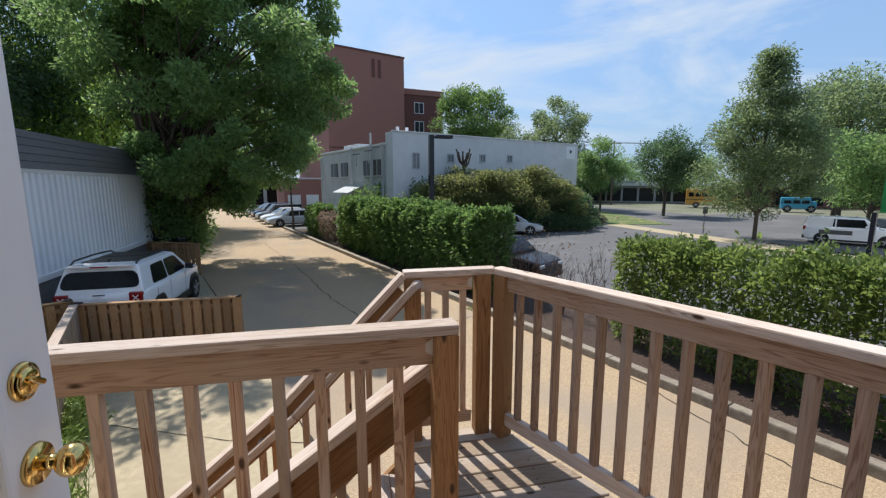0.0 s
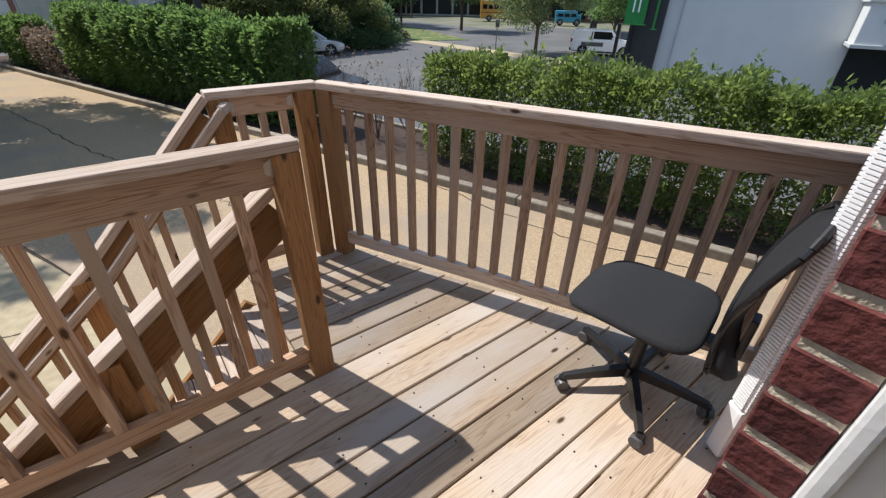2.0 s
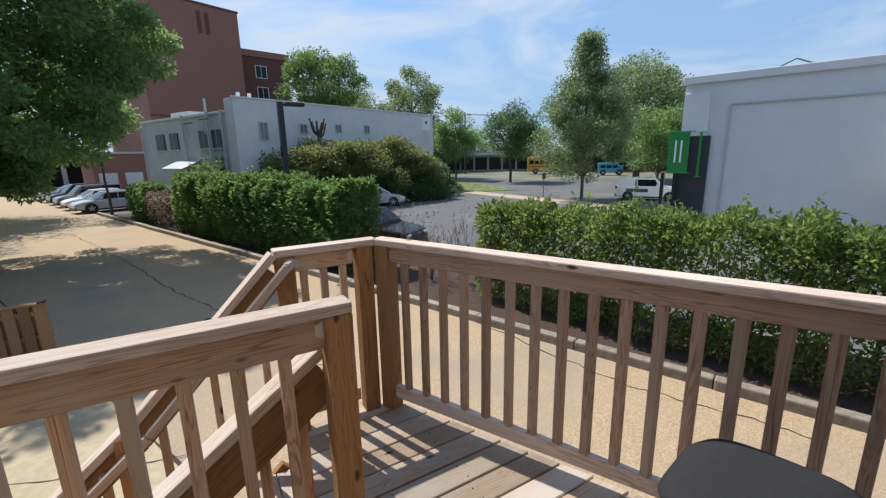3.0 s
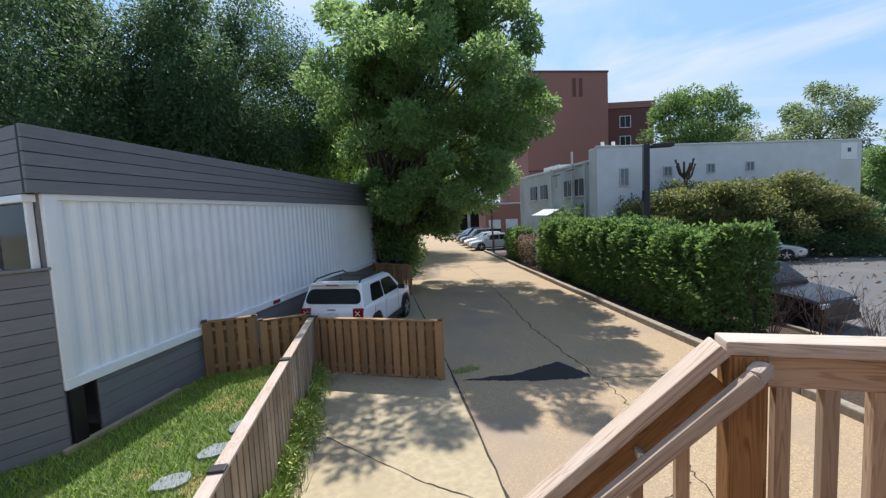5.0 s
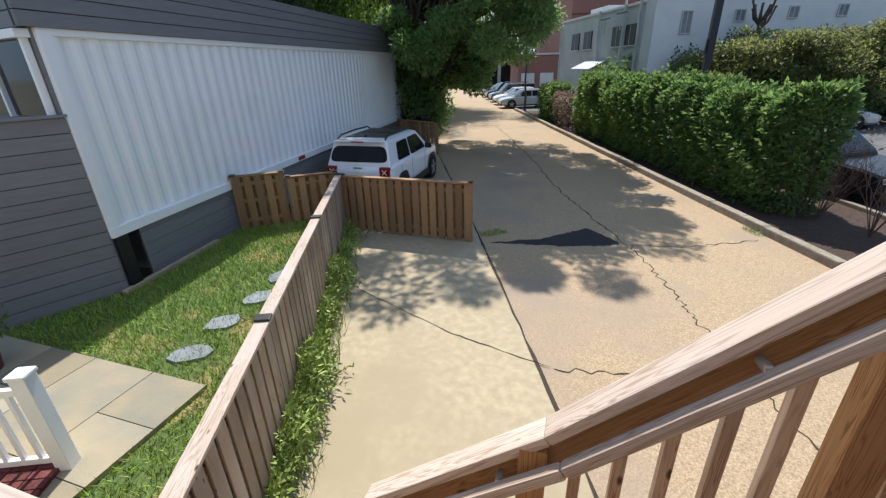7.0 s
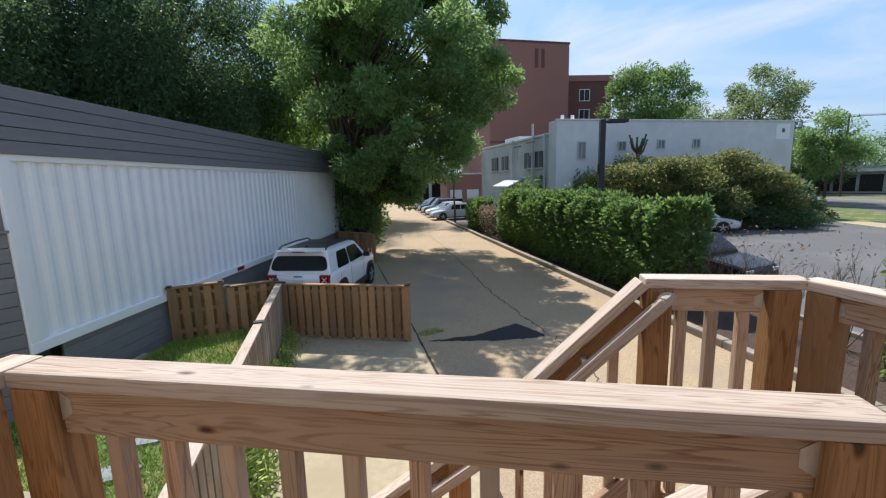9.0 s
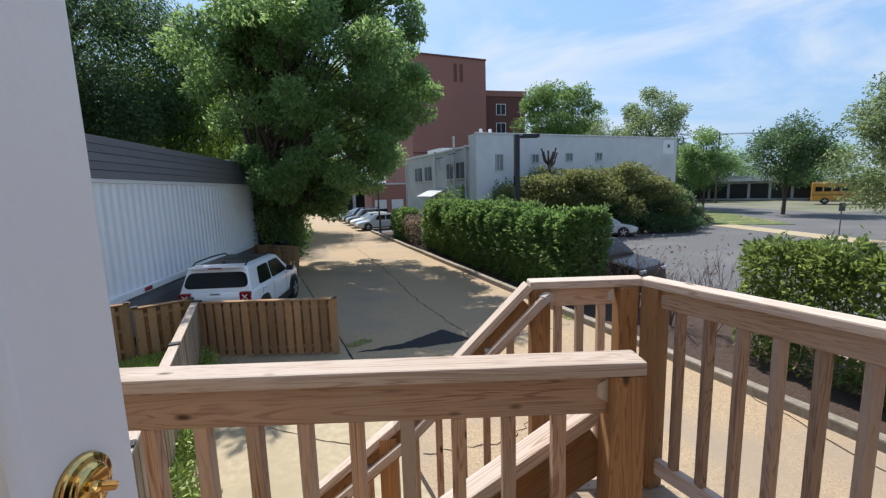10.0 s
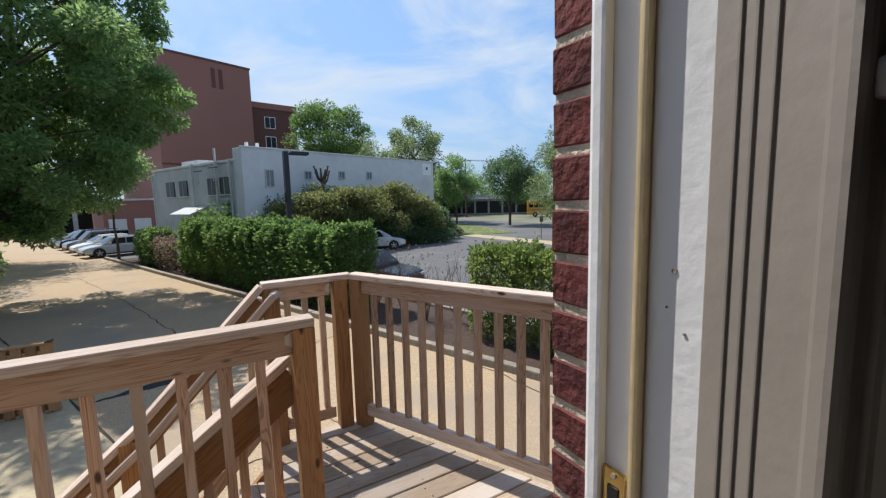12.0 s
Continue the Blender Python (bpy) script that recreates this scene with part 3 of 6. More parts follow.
bm_box(bm, (-2.6, -2.9, 3.66), (7.1, 7.2, 0.12))
struct("roof", bm, GREY_PLASTIC, "flat grey roof of the house", "roof")

# doorway frame
frame_ob = tagged(new("door_frame"), "white painted door frame with brass weatherstrip and strike plate", "door frame", kind="structure")


def jamb(x, sg):
    """sg: 1 for the strike side, -1 for the hinge side."""
    block("brickmould", frame_ob, (x + sg * 0.062, 0.496, 1.03), (0.12, 0.068, 2.10), WHITE, 0.006)
    block("brickmould", frame_ob, (x - sg * 0.003, 0.518, 1.03), (0.018, 0.022, 2.10), WHITE, 0.006)
    block("jamb", frame_ob, (x + sg * 0.062, 0.419, 1.03), (0.116, 0.080, 2.08), WHITE, 0.003)
    block("weatherstrip", frame_ob, (x - sg * 0.002, 0.463, 1.03), (0.014, 0.012, 2.06), STRIP, 0.005, label="tarnished brass weatherstrip")


jamb(JX1, 1)
jamb(JX0, -1)
for dy, z, r in ((0.428, 1.435, 0.0035), (0.415, 1.37, 0.002), (0.435, 1.395, 0.0015), (0.500, 1.36, 0.0025), (0.505, 1.43, 0.002)):
    bm = bmesh.new()
    bm_cyl(bm, (0, 0, 0), (-0.0012, 0, 0), r, r * 0.8, 8)
    part("paint_nick", bm, KERB, frame_ob, "small chip in the white paint", m=Matrix.Translation((JX1 + 0.004, dy, z)))
block("head", frame_ob, ((JX0 + JX1) / 2, 0.43, 2.09), (0.96, 0.18, 0.05), WHITE, 0.004)
block("sill", frame_ob, ((JX0 + JX1) / 2, 0.451, -0.006), (0.96, 0.318, 0.035), STEEL, 0.006)
bm = bmesh.new()
bm_box(bm, (0, 0, 0), (0.004, 0.032, 0.075), 0.0015)
strike = part("strike_plate", bm, BRASS, frame_ob, "brass strike plate", m=Matrix.Translation((JX1 - 0.0015, 0.490, 1.14)))
block("latch_hole", strike, (-0.0025, 0, 0.0), (0.003, 0.016, 0.032), BLACK_PAINT, 0.001)
for dz in (-0.03, 0.03):
    bm = bmesh.new()
    bm_cyl(bm, (-0.004, 0, dz), (0, 0, dz), 0.0035, seg=10)
    part("screw", bm, STEEL, strike)


def glazed_door(name, m, width, hinge_right, material, label, hardware):
    """A door with a stile-and-rail frame and two columns of glazed lights. Local x runs from the hinge to the latch edge."""
    d = tagged(new(name), label, "door")
    d.matrix_world = m
    T, H, ST = 0.044, 2.03, (0.125 if hardware else 0.115)
    for x in (ST / 2, width - ST / 2):
        block("stile", d, (x, 0, H / 2), (ST, T, H), material, 0.003)
    gx0, gx1 = ST, width - ST
    for z0, z1 in ((0.0, 0.24), (H - 0.13, H)):
        block("rail", d, ((gx0 + gx1) / 2, 0, (z0 + z1) / 2), (gx1 - gx0, T, z1 - z0), material, 0.003)
    zs = [0.24 + (H - 0.37) * i / 5 for i in range(6)]
    mid = (gx0 + gx1) / 2
    for z in zs[1:-1]:
        block("muntin", d, (mid, 0, z), (gx1 - gx0, 0.034, 0.028), material, 0.008)
    for i in range(5):
        block("muntin", d, (mid, 0, (zs[i] + zs[i + 1]) / 2), (0.028, 0.034, zs[i + 1] - zs[i] - 0.029), material, 0.008)
        for a, b in ((gx0, mid - 0.014), (mid + 0.014, gx1)):
            p = block("pane", d, ((a + b) / 2, 0, (zs[i] + zs[i + 1]) / 2), (b - a + 0.012, 0.004, zs[i + 1] - zs[i] - 0.016), GLASS, 0.0)
            p.visible_shadow = False
    for sgy in (-1, 1):
        for x in (gx0 - 0.006, gx1 + 0.006):
            block("glazing_bead", d, (x, sgy * (T / 2 - 0.003), 0.24 + (H - 0.37) / 2), (0.022, 0.016, H - 0.35), material, 0.006)
    if not hardware:
        for x1, dy in ((0.030, 0.009), (0.044, 0.006), (0.060, 0.003)):
            for sgy in (-1, 1):
                block("moulding", d, (x1 / 2 - 0.004, sgy * (T / 2 + dy / 2 - 0.001), H / 2), (x1, dy + 0.002, H), material, 0.0025)
    if hardware:
        lx = width - 0.065
        for sg in (-1, 1):
            bm = bmesh.new()
            bm_cyl(bm, (0, 0, 0), (0, sg * 0.006, 0), 0.031, 0.029, 28)
            bm_cyl(bm, (0, sg * 0.006, 0), (0, sg * 0.013, 0), 0.027, 0.016, 28)
            plate = part("deadbolt", bm, BRASS, d, "polished brass thumb-turn lock", True, Matrix.Translation((lx, sg * T / 2, 1.215)))
            bm = bmesh.new()
            bm_box(bm, (0, sg * 0.019, 0), (0.030, 0.012, 0.010), 0.0045)
            part("thumb_turn", bm, BRASS, plate, m=Matrix.Rotation(radians(35), 4, "Y"))
            bm = bmesh.new()
            bm_cyl(bm, (0, 0, 0), (0, sg * 0.008, 0), 0.034, 0.031, 28)
            bm_cyl(bm, (0, sg * 0.008, 0), (0, sg * 0.034, 0), 0.013, 0.011, 20)
            s = bmesh.ops.create_uvsphere(bm, u_segments=24, v_segments=14, radius=0.027)["verts"]
            bmesh.ops.transform(bm, matrix=Matrix.Translation((0, sg * 0.05, 0)) @ Matrix.Diagonal((1, 0.8, 1, 1)), verts=s)
            part("door_knob", bm, BRASS, d, "round polished brass door knob", True, Matrix.Translation((lx, sg * T / 2, 1.075)))
        block("latch_plate", d, (width + 0.0005, 0, 1.075), (0.003, 0.025, 0.057), BRASS, 0.001)
        for z in (0.25, 1.0, 1.78):
            bm = bmesh.new()
            bm_cyl(bm, (-0.004, 0.024, z - 0.05), (-0.004, 0.024, z + 0.05), 0.007, seg=12)
            part("hinge", bm, BRASS, d)
    return d


# outer door, standing open at a right angle over the deck
glazed_door("door_outer", Matrix.Translation((JX0 + 0.085, 0.50, 0.015)) @ Matrix.Rotation(radians(90.6), 4, "Z"), 0.83, False, WHITE,
            "white glazed door with brass knob and thumb-turn, standing open", True)
# inner door, standing open into the room
glazed_door("door_inner", Matrix.Translation((JX1 + 0.012, 0.372, 0.015)) @ Matrix.Rotation(radians(-117), 4, "Z"), 0.80, True, INNER,
            "brown-grey glazed inner door standing open into the room", False)

# bricks of the doorway edge and of the wall beside it
BL, BH, BD, BJ = 0.194, 0.0575, 0.070, 0.0125
CH = BH + BJ


def brick_mesh(s, seed):
    key = ("brick", s, seed)

    def make():
        bm = bmesh.new()
        bm_box(bm, (0, 0, 0), s)
        r = random.Random(seed)
        for v in bm.verts:
            v.co += Vector((r.uniform(-1, 1), r.uniform(-1, 1), r.uniform(-1, 1))) * 0.0012
        bmesh.ops.bevel(bm, geom=list(bm.edges), offset=0.0025, segments=1, affect="EDGES")
        return finish(bm, "brick", BRICK)
    return mesh_of(key, make)


k = 0
for i in range(int(2.6 / CH)):
    z = -0.1 + i * CH + BH / 2
    first = BL if i % 2 == 0 else BD
    x = JX1
    while x < 0.79:
        ln = first if x == JX1 else BL
        ln = min(ln, 0.80 - x)
        if ln > 0.03:
            k += 1
            under("brick", brick_mesh((round(ln, 3), BD, BH), k % 5), house, Matrix.Translation((x + ln / 2, WY - BD / 2, z)))
        x += ln + BJ
    x = JX0
    n = 0
    while n < 3:
        ln = first if n == 0 else BL
        k += 1
        under("brick", brick_mesh((round(ln, 3), BD, BH), k % 5), house, Matrix.Translation((x - ln / 2, WY - BD / 2, z)))
        x -= ln + BJ
        n += 1

# downspout at the house corner
spout = thing("downspout", Matrix.Translation((0.785, 0.672, 0)) @ Matrix.Rotation(radians(-30), 4, "Z"), "white metal downspout with a ribbed face, against the brick wall", "downspout")
bm = bmesh.new()
bm_box(bm, (0, 0, 1.90), (0.074, 0.052, 3.30), 0.010)
bm_box(bm, (0, 0, 0.135), (0.092, 0.066, 0.25), 0.012)
part("pipe", bm, WHITE_METAL, spout)
bm = bmesh.new()
for i in range(110):
    z = 0.27 + i * 0.0125
    for k in range(3):
        bm_cyl(bm, (-0.026 + k * 0.026, 0, z - 0.0045), (-0.026 + k * 0.026, 0, z + 0.0045), 0.0165, 0.0165, 8)
        bm_box(bm, (-0.026 + k * 0.026, 0, z), (0.020, 0.064, 0.0085))
    bm_box(bm, (0, 0, z), (0.088, 0.040, 0.0085))
part("ribs", bm, WHITE_METAL, spout, "fine crosswise ribs")
block("strap", spout, (0, -0.005, 2.4), (0.092, 0.068, 0.03), WHITE_METAL, 0.003)

# ---- office chair ----


def back_line(t):
    """Half width, x and z of the chair's backrest, from its lobe (t = 0) over the waist to the top."""
    u = min(1.0, max(0.0, (t - 0.28) / 0.45))
    half = 0.098 - 0.032 * math.exp(-((t - 0.27) / 0.13) ** 2) + 0.085 * u * u * (3 - 2 * u)
    half *= min(1.0, (1 - t) * 7 + 0.30) ** 0.5 * min(1.0, t * 9 + 0.35) ** 0.5
    return half, -0.262 + 0.045 * math.sin(t * math.pi) - 0.105 * t ** 1.3, 0.30 + 0.65 * t


def office_chair(m):
    ch = thing("office_chair", m, "black office chair with mesh back and five-star base on castors", "chair")
    base_rot = radians(45)
    bm = bmesh.new()
    bm_cyl(bm, (0, 0, 0.07), (0, 0, 0.115), 0.045, 0.036, 20)
    hub = part("hub", bm, BLACK_PLASTIC, ch, smooth=False)
    for i in range(5):
        a = radians(72 * i) + base_rot
        r = Matrix.Rotation(a, 4, "Z")
        bm = bmesh.new()
        pts = [(0.03, 0.022, 0.115, 0.072), (0.17, 0.019, 0.10, 0.066), (0.30, 0.015, 0.078, 0.054)]
        rows = []
        for x, w, zt, zb in pts:
            rows.append([bm.verts.new(v) for v in ((x, -w, zb), (x, w, zb), (x, w * 0.7, zt), (x, -w * 0.7, zt))])
        for u, v in zip(rows, rows[1:]):
            for q in range(4):
                bm.faces.new((u[q], u[(q + 1) % 4], v[(q + 1) % 4], v[q]))
        bm.faces.new(rows[0][::-1])
        bm.faces.new(rows[-1])
        leg = part("leg", bm, BLACK_PLASTIC, ch, m=r)
        bm = bmesh.new()
        for sy in (-1, 1):
            bm_cyl(bm, (0.30, sy * 0.006, 0.027), (0.30, sy * 0.026, 0.027), 0.027, 0.024, 20)
        part("castor_wheel", bm, GREY_PLASTIC, leg, "twin grey castor wheel", m=Matrix.Translation((0.30, 0, 0)) @ Matrix.Rotation(0.9 * i, 4, "Z") @ Matrix.Translation((-0.30, 0, 0)))
        bm = bmesh.new()
        bm_cyl(bm, (0.30, 0, 0.04), (0.30, 0, 0.066), 0.018, 0.014, 12)
        part("castor_hood", bm, BLACK_PLASTIC, leg)
    bm = bmesh.new()
    bm_cyl(bm, (0, 0, 0.10), (0, 0, 0.27), 0.027, 0.025, 20)
    bm_cyl(bm, (0, 0, 0.27), (0, 0, 0.40), 0.014, 0.014, 16)
    part("gas_lift", bm, BLACK_PLASTIC, ch)
    bm = bmesh.new()
    bm_box(bm, (0.02, 0, 0.395), (0.24, 0.16, 0.045), 0.012)
    part("tilt_plate", bm, BLACK_PLASTIC, ch)
    # seat: a rounded cushion, front at +x with a falling edge
    bm = bmesh.new()
    nu, nv = 28, 20
    top, bot = [], []
    for i in range(nu + 1):
        rt, rb = [], []
        for j in range(nv + 1):
            u, v = -1 + 2 * i / nu, -1 + 2 * j / nv
            e = 4.2
            s = 1.0 / max(1e-6, (abs(u) ** e + abs(v) ** e)) ** (1 / e) * max(abs(u), abs(v)) if (u or v) else 0
            x, y = 0.045 + u * s * 0.245, v * s * 0.245 * (1 - 0.06 * u)
            edge = max(abs(u), abs(v))
            zt = 0.485 - 0.028 * edge ** 5 - 0.03 * max(0, u) ** 3 + 0.012 * v * v - 0.008
            zb = 0.425 + 0.022 * edge ** 4 - 0.03 * max(0, u) ** 3
            rt.append(bm.verts.new((x, y, zt)))
            rb.append(bm.verts.new((x * 0.985, y * 0.985, zb)))
        top.append(rt)
        bot.append(rb)
    for i in range(nu):
        for j in range(nv):
            bm.faces.new((top[i][j], top[i + 1][j], top[i + 1][j + 1], top[i][j + 1]))
            bm.faces.new((bot[i][j], bot[i][j + 1], bot[i + 1][j + 1], bot[i + 1][j]))
    ring = [(i, 0) for i in range(nu)] + [(nu, j) for j in range(nv)] + [(i, nv) for i in range(nu, 0, -1)] + [(0, j) for j in range(nv, 0, -1)]
    for (a, b), (c, d) in zip(ring, ring[1:] + ring[:1]):
        bm.faces.new((top[a][b], bot[a][b], bot[c][d], top[c][d]))
    part("seat", bm, BLACK_FABRIC, ch, "black fabric seat cushion", True)
    # backrest: a curved shell leaning backwards, waisted in the middle
    bm = bmesh.new()
    rows_f, rows_b = [], []
    nz, ny = 26, 14
    for i in range(nz + 1):
        t = i / nz
        half, x, z = back_line(t)
        rf, rb = [], []
        for j in range(ny + 1):
            v = -1 + 2 * j / ny
            xx = x + 0.028 * v * v
            rf.append(bm.verts.new((xx, v * half, z)))
            rb.append(bm.verts.new((xx - 0.016 - 0.05 * max(0.0, 1 - t * 2.6), v * half * 0.97, z - 0.004)))
        rows_f.append(rf)
        rows_b.append(rb)
    for i in range(nz):
        for j in range(ny):
            bm.faces.new((rows_f[i][j], rows_f[i][j + 1], rows_f[i + 1][j + 1], rows_f[i + 1][j]))
            bm.faces.new((rows_b[i][j], rows_b[i + 1][j], rows_b[i + 1][j + 1], rows_b[i][j + 1]))
        for j in (0, ny):
            bm.faces.new((rows_f[i][j], rows_f[i + 1][j], rows_b[i + 1][j], rows_b[i][j]))
    for i in (0, nz):
        for j in range(ny):
            bm.faces.new((rows_f[i][j], rows_b[i][j], rows_b[i][j + 1], rows_f[i][j + 1]))
    back = part("backrest", bm, BLACK_FABRIC, ch, "tall black mesh backrest, waisted", True)
    for sg in (0, 1):
        bm = bmesh.new()
        prev = None
        for i in range(0, nz + 1):
            t = i / nz
            half, bx, bz = back_line(t)
            p = Vector((bx + 0.022, half * (1 if sg else -1), bz))
            if prev is not None:
                bm_cyl(bm, prev, p, 0.011, seg=8)
            prev = p
        part("rim", bm, BLACK_PLASTIC, back)
    bm = bmesh.new()
    bm_box(bm, (-0.17, 0, 0.395), (0.24, 0.07, 0.02), 0.006)
    bm_box(bm, (-0.30, 0, 0.47), (0.025, 0.07, 0.17), 0.008)
    part("back_support", bm, BLACK_PLASTIC, ch)
    return ch


office_chair(Matrix.Translation((0.79, 1.065, 0)) @ Matrix.Rotation(radians(101), 4, "Z"))

# ---- kerb, cracks and tar ----
kerb = tagged(new("kerb"), "worn concrete kerb stones between alley and planting bed", "kerb", kind="structure")
rk = random.Random(8)
a = -12.0
while a < 36:
    ln = rk.choice((1.8, 2.2, 2.6))
    p, q = al(a + 0.008, kerb_b(a) + rk.uniform(-0.012, 0.012), 0.035), al(a + ln - 0.008, kerb_b(a + ln) + rk.uniform(-0.012, 0.012), 0.035)
    beam("kerb_stone", kerb, p, q, 0.20, 0.27 + rk.uniform(-0.01, 0.01), KERB, bevel=0.03)
    a += ln
kerb2 = tagged(new("kerb_lot"), "pale concrete kerb along the parking lot", "kerb", kind="structure")
for i in range(14):
    beam("kerb_stone", kerb2, al(-13 + i * 3 + 0.01, 9.15, 0.05), al(-10 + i * 3 - 0.01, 9.15, 0.05), 0.14, 0.2, KERB, bevel=0.02)


def ribbon(name, pts, w, z, material, label, category, jitter=0.05, seed=1, sub=14):
    """A thin uneven strip along a line, for cracks and joints."""
    r = random.Random(seed)
    line = []
    for p, q in zip(pts, pts[1:]):
        for i in range(sub):
            line.append(Vector(p).lerp(Vector(q), i / sub))
    line.append(Vector(pts[-1]))
    bm = bmesh.new()
    prev = None
    for i, p in enumerate(line):
        d = (line[min(i + 1, len(line) - 1)] - line[max(i - 1, 0)]).normalized()
        nrm = Vector((-d.y, d.x, 0))
        c = p + nrm * r.uniform(-jitter, jitter)
        ww = w * r.uniform(0.4, 1.3)
        cur = (bm.verts.new((c.x + nrm.x * ww, c.y + nrm.y * ww, z)), bm.verts.new((c.x - nrm.x * ww, c.y - nrm.y * ww, z)))
        if prev:
            bm.faces.new((prev[0], prev[1], cur[1], cur[0]))
        prev = cur
    return struct(name, bm, material, label, category)


def xy(x, y):
    return Vector((x, y, 0))


# concrete pad beside the alley
PAD_PTS = [xy(0.9, 1.2), xy(-2.95, 10.35), xy(-6.6, 18.6), xy(-10.2, 20.4), xy(-8.9, 12.0), xy(-6.2, 9.9), xy(-2.6, 1.9), xy(-2.2, 0.5)]
slab("concrete_pad", PAD_PTS, GZ + 0.012, 0.06, PAD, "pale smooth concrete parking pad", "pad")
ribbon("joint", [xy(0.9, 1.2), xy(-2.95, 10.35), xy(-6.6, 18.6)], 0.022, GZ + 0.018, CRACK, "dark joint between pad and alley", "joint", 0.012, 3, 30)
ribbon("crack", [xy(-4.3, 7.35), xy(-2.4, 6.55), xy(-1.05, 6.2)], 0.008, GZ + 0.018, CRACK, "thin crack across the concrete pad", "crack", 0.01, 5)
ribbon("crack", [xy(0.2, 10.5), xy(0.75, 8.4), xy(1.0, 7.3), xy(1.8, 4.6), xy(2.1, 2.6)], 0.010, GZ + 0.006, CRACK, "winding crack in the alley", "crack", 0.06, 6, 22)
ribbon("crack", [xy(0.1, 10.5), xy(-1.4, 14.2), xy(-3.2, 20.0), xy(-6.2, 28.5)], 0.016, GZ + 0.006, CRACK, "tarred seam along the alley", "crack", 0.05, 7, 26)
ribbon("crack", [xy(0.2, 10.5), xy(1.3, 10.7), xy(2.7, 11.4)], 0.010, GZ + 0.006, CRACK, "crack across the alley", "crack", 0.05, 8)
ribbon("crack", [xy(-1.0, 6.2), xy(0.2, 6.4), xy(0.9, 7.2)], 0.010, GZ + 0.006, CRACK, "crack across the alley", "crack", 0.05, 9)
ribbon("crack", [al(33, 2.2), al(34, 5.8)], 0.05, GZ + 0.006, TAR, "tarred crack across the alley", "crack", 0.1, 10)
ribbon("crack", [al(37, 1.0), al(38, 5.2)], 0.05, GZ + 0.006, TAR, "tarred crack across the alley", "crack", 0.1, 11)
ribbon("crack", [al(6.2, 6.4), al(3.0, 5.9), al(0.5, 6.2)], 0.012, GZ + 0.006, CRACK, "crack near the kerb", "crack", 0.06, 12)
bm = bmesh.new()
rp = random.Random(3)
low_edge = ((-2.62, 9.93), (-1.9, 10.03), (-1.2, 10.10), (-0.5, 10.28), (0.04, 10.50))
top_edge = ((-2.62, 9.96), (-1.6, 10.38), (-1.05, 10.92), (-0.66, 11.28), (0.06, 10.56))
prev = None
for i in range(4):
    for j in range(9):
        t = j / 9
        e0, e1 = xy(*low_edge[i]).lerp(xy(*low_edge[i + 1]), t), xy(*top_edge[i]).lerp(xy(*top_edge[i + 1]), t)
        cur = (bm.verts.new((e1.x, e1.y + rp.uniform(-0.04, 0.04), GZ + 0.006)), bm.verts.new((e0.x, e0.y + rp.uniform(-0.025, 0.025), GZ + 0.006)))
        if prev:
            bm.faces.new((prev[0], prev[1], cur[1], cur[0]))
        prev = cur
struct("tar_patch", bm, TAR, "black tar patch across the alley", "tar patch")

# ---- yard ----
LZ = -1.72
slab("lawn", [xy(-2.7, 1.6), xy(-6.02, 9.80), xy(-7.78, 8.6), xy(-7.46, 5.8), xy(-8.6, 3.2), xy(-8.6, 0.7), xy(-2.4, 0.7)], LZ, 0.15, LAWN, "small lawn with dry patches behind the fence", "lawn")
rng = np.random.default_rng(5)


def inside(px, py, poly):
    hit = np.zeros(len(px), bool)
    n = len(poly)
    for i in range(n):
        (x0, y0), (x1, y1) = poly[i], poly[(i + 1) % n]
        c = ((y0 > py) != (y1 > py)) & (px < (x1 - x0) * (py - y0) / (y1 - y0 + 1e-9) + x0)
        hit ^= c
    return hit


def blades(n, poly, z, h, w, material, name, label, hole=None, lean=0.5):
    px, py = rng.uniform(min(p[0] for p in poly), max(p[0] for p in poly), n), rng.uniform(min(p[1] for p in poly), max(p[1] for p in poly), n)
    ok = inside(px, py, poly)
    if hole:
        for hh in hole:
            ok &= ~inside(px, py, hh)
    px, py = px[ok], py[ok]
    k = len(px)
    base = np.stack([px, py, np.full(k, z)], 1)
    ang = rng.uniform(0, 6.283, k)
    side = np.stack([np.cos(ang), np.sin(ang), np.zeros(k)], 1) * (w * rng.uniform(0.6, 1.3, k))[:, None]
    tip = base + np.stack([rng.normal(0, lean, k) * h, rng.normal(0, lean, k) * h, h * rng.uniform(0.5, 1.3, k)], 1)
    return tagged(new(name, mesh_np(name, np.stack([base - side, base + side, tip], 1), 3, material)), label, "grass", kind="stuff")


PATIO = [(-8.4, 0.8), (-4.50, 0.8), (-4.50, 4.39), (-8.4, 4.39)]
LAWN_P = [(-2.9, 1.7), (-5.98, 9.7), (-7.7, 8.5), (-7.42, 5.85), (-8.4, 4.2), (-8.4, 0.8), (-2.6, 0.8)]
blades(80000, LAWN_P, LZ, 0.07, 0.006, GRASS, "grass", "short green lawn grass with dry patches", [PATIO])
